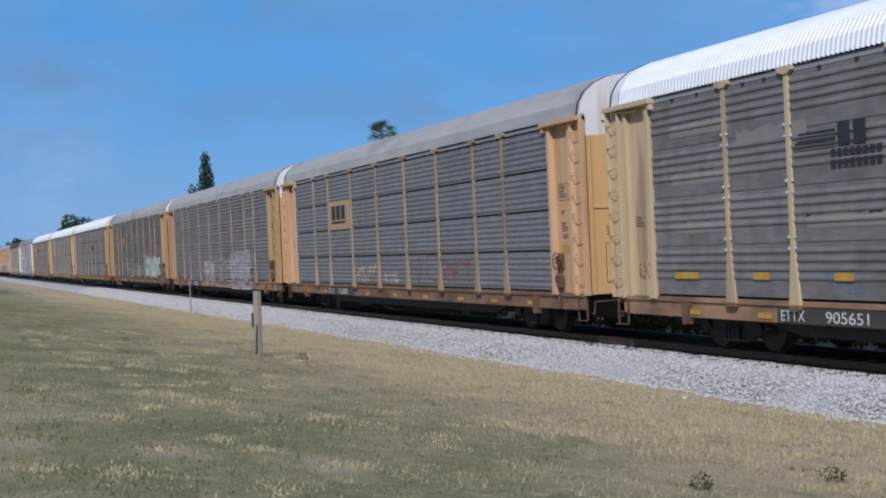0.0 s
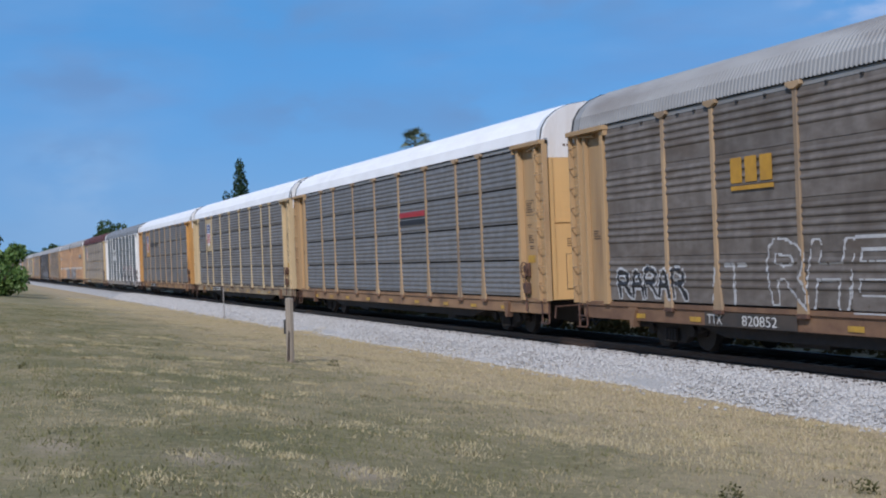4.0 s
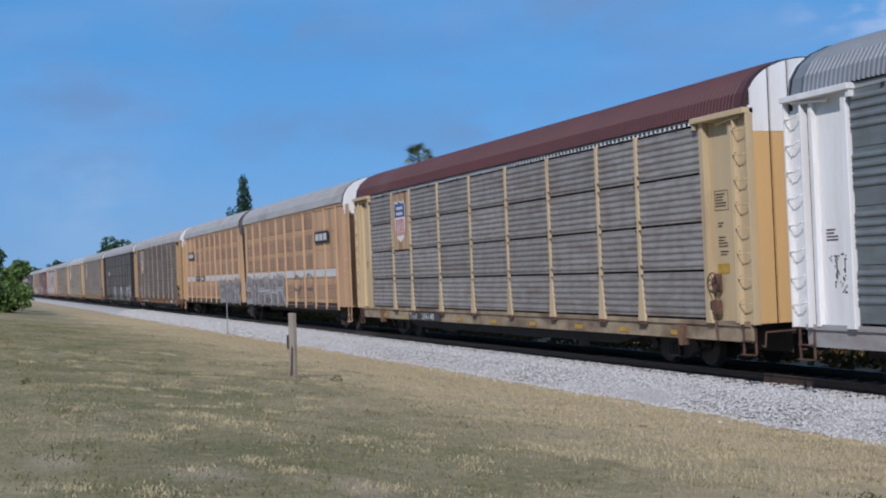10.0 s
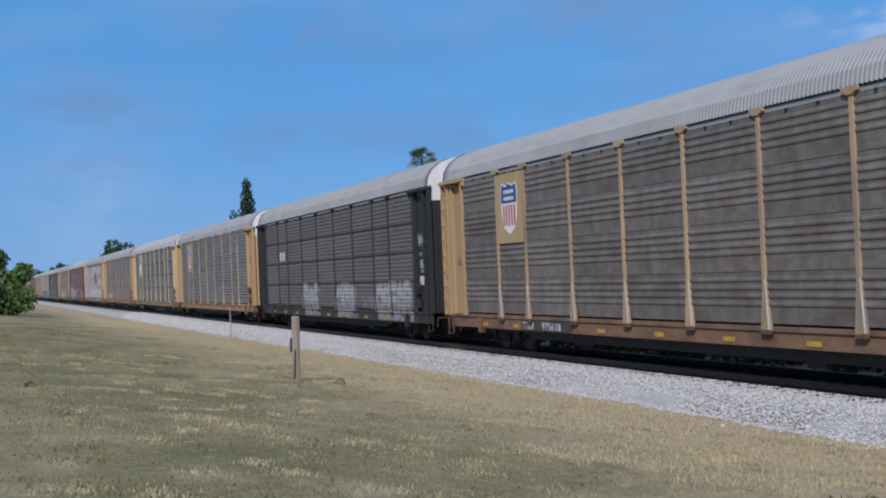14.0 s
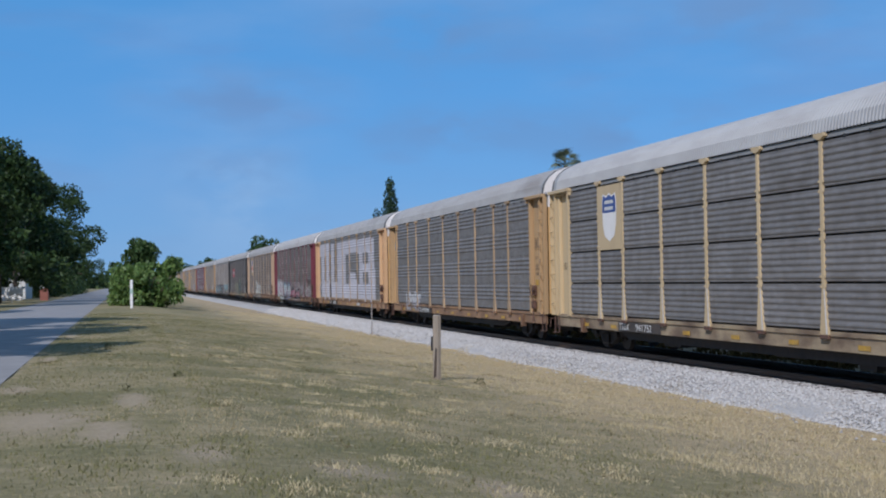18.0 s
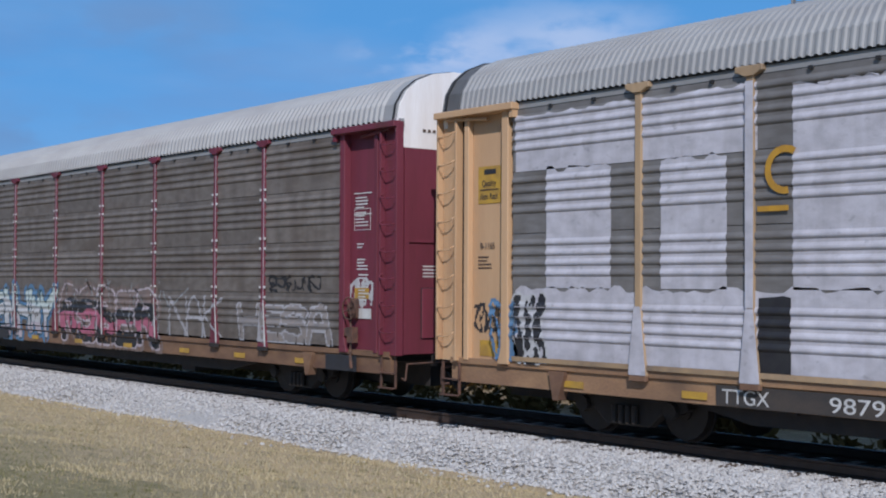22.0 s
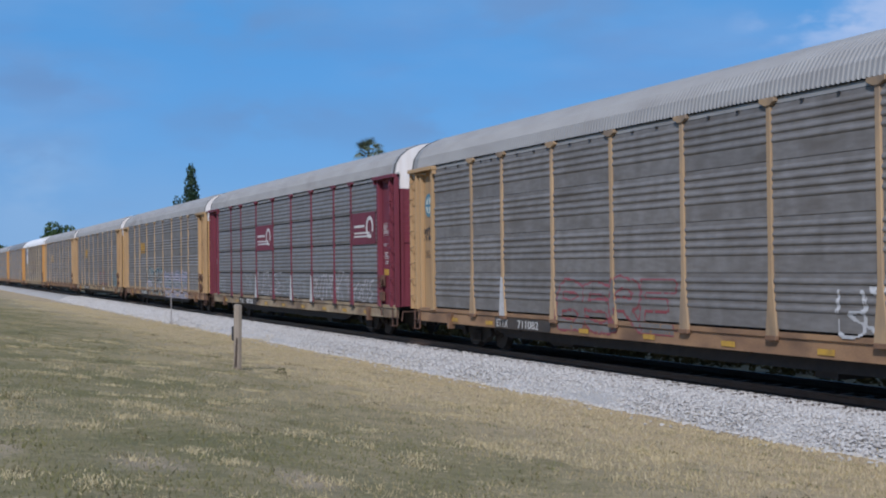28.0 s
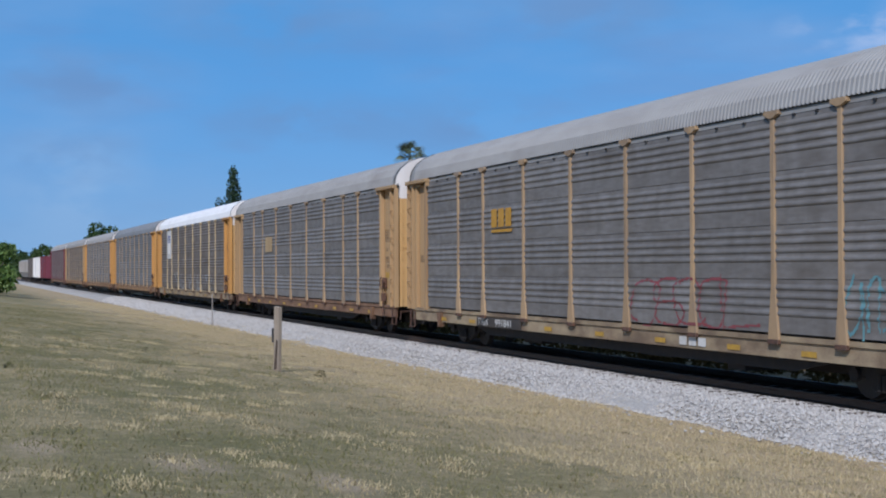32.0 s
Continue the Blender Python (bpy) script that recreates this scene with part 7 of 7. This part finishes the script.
spire = tagged(new("dead_snag"), "bare spiky treetop behind the line", "tree", "trees along the line")
spire.matrix_basis = pose(-88.7, 33.9, -0.5)
part("trunk", make(lambda bm: [tube(bm, (0, 0, -0.2), (0.1, 0, 11.3), 0.16, 6, 0.02)] + [tube(bm, (0.1, 0, 9.2 + 0.3 * i), (0.1 + 0.5 * math.cos(i * 2.4), 0.5 * math.sin(i * 2.4), 9.9 + 0.27 * i), 0.03, 4, 0.01) for i in range(6)]), m_bark, spire)

tower = tagged(new("lattice_tower"), "tall grey steel lattice tower behind the train", "tower")
tower.matrix_basis = pose(-70.4, 97.2, -0.5, 0, 0, 30)
for sx in (-1, 1):
    for sy in (-1, 1):
        part("leg", make(lambda bm: tube(bm, (sx * 1.6, sy * 1.6, 0), (sx * 0.9, sy * 0.9, 30.5), 0.14, 6, 0.1)), m_roof_blue, tower)
for i in range(12):
    z = i * 2.5
    w = 1.6 - 0.7 * z / 30
    w2 = 1.6 - 0.7 * (z + 2.5) / 30
    for (ax, ay), (bx, by) in (((-1, -1), (1, -1)), ((1, -1), (1, 1)), ((1, 1), (-1, 1)), ((-1, 1), (-1, -1))):
        part("brace", make(lambda bm: (tube(bm, (ax * w, ay * w, z), (bx * w2, by * w2, z + 2.5), 0.05, 5), tube(bm, (ax * w, ay * w, z), (bx * w, by * w, z), 0.05, 5))), m_roof_blue, tower)

m_house = material("white_rendered_wall", (0.62, 0.62, 0.60), 0.8, 0.0, (0.5, 0.5, 0.48), 2, 0.6, 50, 0.1)
m_shingle = material("grey_roof_shingles", (0.16, 0.15, 0.145), 0.9, 0.0, (0.1, 0.095, 0.09), 5, 0.8, 50, 0.4)
m_glass = material("dark_window_glass", (0.02, 0.025, 0.03), 0.08, 0.0, None, 3, 0.3, 40, 0.0)
m_brick = material("red_brick", (0.27, 0.10, 0.07), 0.85, 0.0, (0.18, 0.07, 0.05), 9, 0.9, 50, 0.4)
house = tagged(new("house"), "low white house under the roadside trees", "house")
house.matrix_basis = pose(-172, -15.5, 0.68)
part("wall", make(lambda bm: box(bm, -6, 6, -4, 4, 0, 2.8)), m_house, house)
part("roof", make(lambda bm: prism(bm, [(-4.6, 2.8), (4.6, 2.8), (0, 4.7)], 0, -6.5, 6.5)), m_shingle, house)
for y in (-2.0, 1.6):
    w_ = part("window", make(lambda bm: box(bm, 6.0, 6.05, y - 0.6, y + 0.6, 0.9, 2.1)), m_white, house)
    part("pane", make(lambda bm: box(bm, 6.052, 6.06, y - 0.52, y + 0.52, 0.98, 2.02)), m_glass, w_)
pier = tagged(new("mailbox_pier"), "red brick mailbox pier with a pale cap by the lane", "mailbox")
pier.matrix_basis = pose(-147.6, -8.3, 0.68)
part("shaft", make(lambda bm: bevelled((box(bm, -0.42, 0.42, -0.42, 0.42, 0, 1.36), bm)[1], 0.02)), m_brick, pier)
part("cap", make(lambda bm: bevelled((box(bm, -0.5, 0.5, -0.5, 0.5, 1.361, 1.5), bm)[1], 0.03)), m_white, pier)
gate = tagged(new("white_arbor"), "white garden fence panels beside the house", "fence")
gate.matrix_basis = pose(-135, -10.6, 0.68)
for i in range(9):
    part("picket_panel", shared("picket_panel", lambda bm: (box(bm, -0.04, 0.04, -0.06, 0.06, 0, 1.9), box(bm, -0.02, 0.02, 0.06, 1.0, 0.2, 1.5))), m_white, gate, at=(-2.0 * 0, -0.0 - i * 1.05, 0))

# ---------------------------------------------------------------- grass, weeds and far growth
m_green_blade = island_material("olive_grass_blades", [(0.168, 0.166, 0.072), (0.25, 0.228, 0.107), (0.208, 0.201, 0.087), (0.305, 0.266, 0.136)], 0.85, 0.15, 0.3)
m_dry_blade = island_material("dry_grass_blades", [(0.41, 0.342, 0.195), (0.51, 0.418, 0.25), (0.46, 0.375, 0.215), (0.37, 0.32, 0.165)], 0.85, 0.15, 0.3)
m_dark_blade = island_material("dead_brown_grass", [(0.115, 0.098, 0.05), (0.18, 0.147, 0.082), (0.145, 0.13, 0.058)], 0.85, 0.15, 0.2)
m_straw = island_material("straw_grass_blades", [(0.54, 0.45, 0.27), (0.63, 0.525, 0.34), (0.58, 0.48, 0.30), (0.49, 0.415, 0.23)], 0.85, 0.15, 0.3)


m_tuft = island_material("bleached_grass_tufts", [(0.50, 0.42, 0.245), (0.62, 0.52, 0.325), (0.56, 0.465, 0.28)], 0.85, 0.15, 0.3)


def patch(x, y):
    """Where the turf is dry (positive) or green (negative), at three sizes."""
    return noise.noise(Vector((x * 0.28, y * 0.5, 2.0))) + 0.7 * noise.noise(Vector((x * 1.0, y * 1.5, 5.0))) + 0.5 * noise.noise(Vector((x * 2.8, y * 3.4, 7.0))) + 0.10 * (y - 4.5)


def blades(name, count, seed, x_span, y_span, low, high, wide, keep):
    rng = np.random.default_rng(seed)
    x = x_span[0] + (x_span[1] - x_span[0]) * rng.random(count) ** 1.5
    y = y_span[0] + (y_span[1] - y_span[0]) * rng.random(count)
    ok = np.array([keep(a, b) for a, b in zip(x, y)])
    x, y = x[ok], y[ok]
    n = len(x)
    z = np.array([max(ground_z(a, b), bed_z(b) - 0.01 if b > 12.3 else -9) + 0.05 * noise.noise(Vector((a * 0.35, b * 0.5, 3.0))) for a, b in zip(x, y)]) - 0.01
    h = low + (high - low) * rng.random(n) ** 2
    a = rng.random(n) * 6.283
    w = wide * (0.6 + 0.8 * rng.random(n))
    dx, dy = np.cos(a) * w, np.sin(a) * w
    lx, ly = rng.normal(size=n) * h * 0.45, rng.normal(size=n) * h * 0.45
    v = np.stack([np.stack([x - dx, y - dy, z], 1), np.stack([x + dx, y + dy, z], 1), np.stack([x + lx, y + ly, z + h], 1)], 1).reshape(-1, 3)
    f = (np.arange(n)[:, None] * 3 + np.array([[0, 1, 2]])).tolist()
    return raw_mesh(name, v.tolist(), f)


def bare(x, y):
    ragged = 0.6 * noise.noise(Vector((x * 2.0, y * 2.6, 6.0))) + 0.8 * noise.noise(Vector((x * 9.0, y * 9.0, 2.0)))
    return any(((x - cx) / rx) ** 2 + ((y - cy) / ry) ** 2 < 0.55 + ragged for cx, cy, rx, ry in BARE)


def green(x, y):
    return patch(x, y) < 0.12 and not (y < 0.5 and bare(x, y))


def dry(x, y):
    return patch(x, y) > -0.02 and not (y < 0.5 and bare(x, y))


def dead(x, y):
    return noise.noise(Vector((x * 0.7, y * 1.2, 12.0))) + 0.6 * noise.noise(Vector((x * 2.4, y * 3.2, 3.0))) > 0.55 and y < 9.5


def edge(x, y):
    return y > 7.4 + 2.6 * noise.noise(Vector((x * 0.45, y * 0.4, 9.0))) + 1.6 * noise.noise(Vector((x * 2.1, y * 2.1, 4.0)))


tagged(part("green_grass", blades("green_grass", 260000, 1, (-4, -75), (-1.8, 11.8), 0.015, 0.055, 0.008, green), m_green_blade), "short mown olive-green grass", "grass", kind="stuff")
tagged(part("dry_grass", blades("dry_grass", 200000, 3, (-4, -75), (-1.8, 11.8), 0.015, 0.06, 0.008, dry), m_dry_blade), "short dry grass in faded patches", "grass", kind="stuff")
tagged(part("dead_grass", blades("dead_grass", 150000, 6, (-4, -60), (-1.8, 9.5), 0.02, 0.075, 0.009, dead), m_dark_blade), "dead brown grass in scattered patches", "grass", kind="stuff")
tagged(part("straw_grass", blades("straw_grass", 240000, 2, (-4, -110), (4.6, 12.95), 0.02, 0.085, 0.006, edge), m_straw), "taller straw-coloured grass at the foot of the ballast", "grass", kind="stuff")


def tufts(places, seed):
    """Bleached tufts that stand out of the mown turf."""
    rng = np.random.default_rng(seed)
    v, f = [], []
    for x, y, rx, ry in places:
        for _ in range(150):
            px, py = x + rng.normal() * rx * 0.5, y + rng.normal() * ry * 0.5
            pz = ground_z(px, py) + 0.05 * noise.noise(Vector((px * 0.35, py * 0.5, 3.0))) - 0.01
            h, a, w = rng.uniform(0.02, 0.06), rng.uniform(0, 6.28), 0.009
            n = len(v)
            v += [(px - math.cos(a) * w, py - math.sin(a) * w, pz), (px + math.cos(a) * w, py + math.sin(a) * w, pz), (px + rng.normal() * h * 0.5, py + rng.normal() * h * 0.5, pz + h)]
            f.append((n, n + 1, n + 2))
    return raw_mesh("tufts", v, f)


_rt = random.Random(17)
TUFTS = [(-24.1, 2.45, 0.6, 0.25), (-23.1, 4.47, 0.6, 0.28), (-18.9, 4.55, 0.55, 0.3), (-14.0, 4.6, 0.45, 0.25), (-11.6, 2.6, 0.35, 0.22), (-12.5, 2.5, 0.35, 0.2), (-13.0, 4.9, 0.35, 0.25), (-17.8, 1.3, 0.5, 0.2)]
TUFTS += [(_rt.uniform(-38, -8), _rt.uniform(0.5, 9.0), _rt.uniform(0.2, 0.6), _rt.uniform(0.12, 0.3)) for _ in range(90)]
TUFTS += [(_rt.uniform(-60, -6), 12.45 + _rt.uniform(-0.5, 0.35), _rt.uniform(0.2, 0.7), _rt.uniform(0.1, 0.25)) for _ in range(70)]
tagged(part("grass_tufts", tufts(TUFTS, 4), m_tuft), "bleached straw tufts scattered in the verge", "grass", kind="stuff")


# weed colour darkened and reddened to stand in for shade under the cars
m_weed_shade = island_material("dry_brown_weeds", [(0.06, 0.040, 0.012), (0.10, 0.065, 0.02), (0.15, 0.09, 0.03)], 0.8, 0.1, 0.1)
m_weed_dry = island_material("dusty_green_weeds", [(0.05, 0.055, 0.018), (0.09, 0.088, 0.03), (0.13, 0.115, 0.05)], 0.7, 0.2, 0.2)


# lighter, yellower leaves, coloured for the sunlit strip beyond that shade
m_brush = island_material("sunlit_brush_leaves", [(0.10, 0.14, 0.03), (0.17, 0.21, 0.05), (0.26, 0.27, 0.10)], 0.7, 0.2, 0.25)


def weed_clumps(seed, n, span, ys, rad, z0):
    r = random.Random(seed)
    return [(r.uniform(*span), r.uniform(*ys), z0 + r.uniform(0.0, 0.3), r.uniform(*rad)) for _ in range(n)]


tagged(leaf_cloud("undergrowth", weed_clumps(5, 900, (-130, 5), (18.7, 24.5), (0.2, 0.5), -0.54), 60000, 0.13, m_weed_shade, 6), "low weeds and shrubs beyond the far rail, darkened for the shade under the cars", "undergrowth", kind="stuff")
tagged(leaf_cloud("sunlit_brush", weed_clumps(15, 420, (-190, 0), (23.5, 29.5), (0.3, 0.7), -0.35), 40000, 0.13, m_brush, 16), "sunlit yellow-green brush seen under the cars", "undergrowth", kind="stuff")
_rw = random.Random(23)
tagged(leaf_cloud("verge_weeds", [(-27.6, 7.35, 0.02, 0.12), (-9.6, 5.9, 0.2, 0.10)] + [(x, y, ground_z(x, y) + 0.03, k) for x, y, k in ((_rw.uniform(-34, -8), _rw.uniform(-1.2, 8.0), _rw.uniform(0.05, 0.13)) for _ in range(5))], 700, 0.022, m_weed_dry, 12), "small green weeds dotted in the verge", "weeds", kind="stuff")
_rs = random.Random(31)
SHRUBS = [(_rs.uniform(-200, -118), _rs.uniform(-21, -13), 0.6 + _rs.uniform(0.3, 2.4), _rs.uniform(0.7, 1.5)) for _ in range(150)]
SHRUBS += [(_rs.uniform(-290, -182), _rs.uniform(-14, -8.2), 0.6 + _rs.uniform(0.3, 2.6), _rs.uniform(0.8, 1.7)) for _ in range(110)]
tagged(leaf_cloud("roadside_shrubs", SHRUBS, 26000, 0.22, m_leaf_dark, 33), "dark shrubs under the trees along the lane", "undergrowth", kind="stuff")
tagged(leaf_cloud("far_woods", weed_clumps(8, 160, (-640, -520), (-60, 90), (3.0, 6.0), 2.5), 16000, 0.9, m_leaf_dark, 14), "distant dark tree line at the end of the lane", "woods", kind="stuff")


# ---------------------------------------------------------------- ties under the rails
TIE = shared("tie", lambda bm: box(bm, -0.115, 0.115, -1.3, 1.3, -0.34, -0.175))
track = tagged(new("track_bed"), "dark creosoted timber ties in the ballast", "ties", kind="structure")
for i in range(150):
    part("tie", TIE, m_tie, track, at=(-3.0 - 0.54 * i, TRACK_Y + 0.02 * math.sin(i * 7.1), 0.0))


def motions():
    """The train runs past at an even speed, and its wheels turn at the same pace."""
    for car, x in TRAIN:
        walk(car, [(0.0, pose(x, TRACK_Y, 0)), (32.0, pose(x + SPEED * 32.0, TRACK_Y, 0))])
    turning = {}
    for ob in WHEELS:
        side = round(ob.location.x, 2)
        if side not in turning:
            rate = math.degrees(SPEED / 0.47)
            walk(ob, [(k / FPS, pose(side, 0, 0.47, 0, rate * k / FPS, 0)) for k in range(32 * FPS + 1)])
            turning[side] = ob.animation_data
        else:
            ob.rotation_mode = "QUATERNION"
            ob.animation_data_create()
            ob.animation_data.action = turning[side].action
            ob.animation_data.action_slot = turning[side].action_slot


motions()
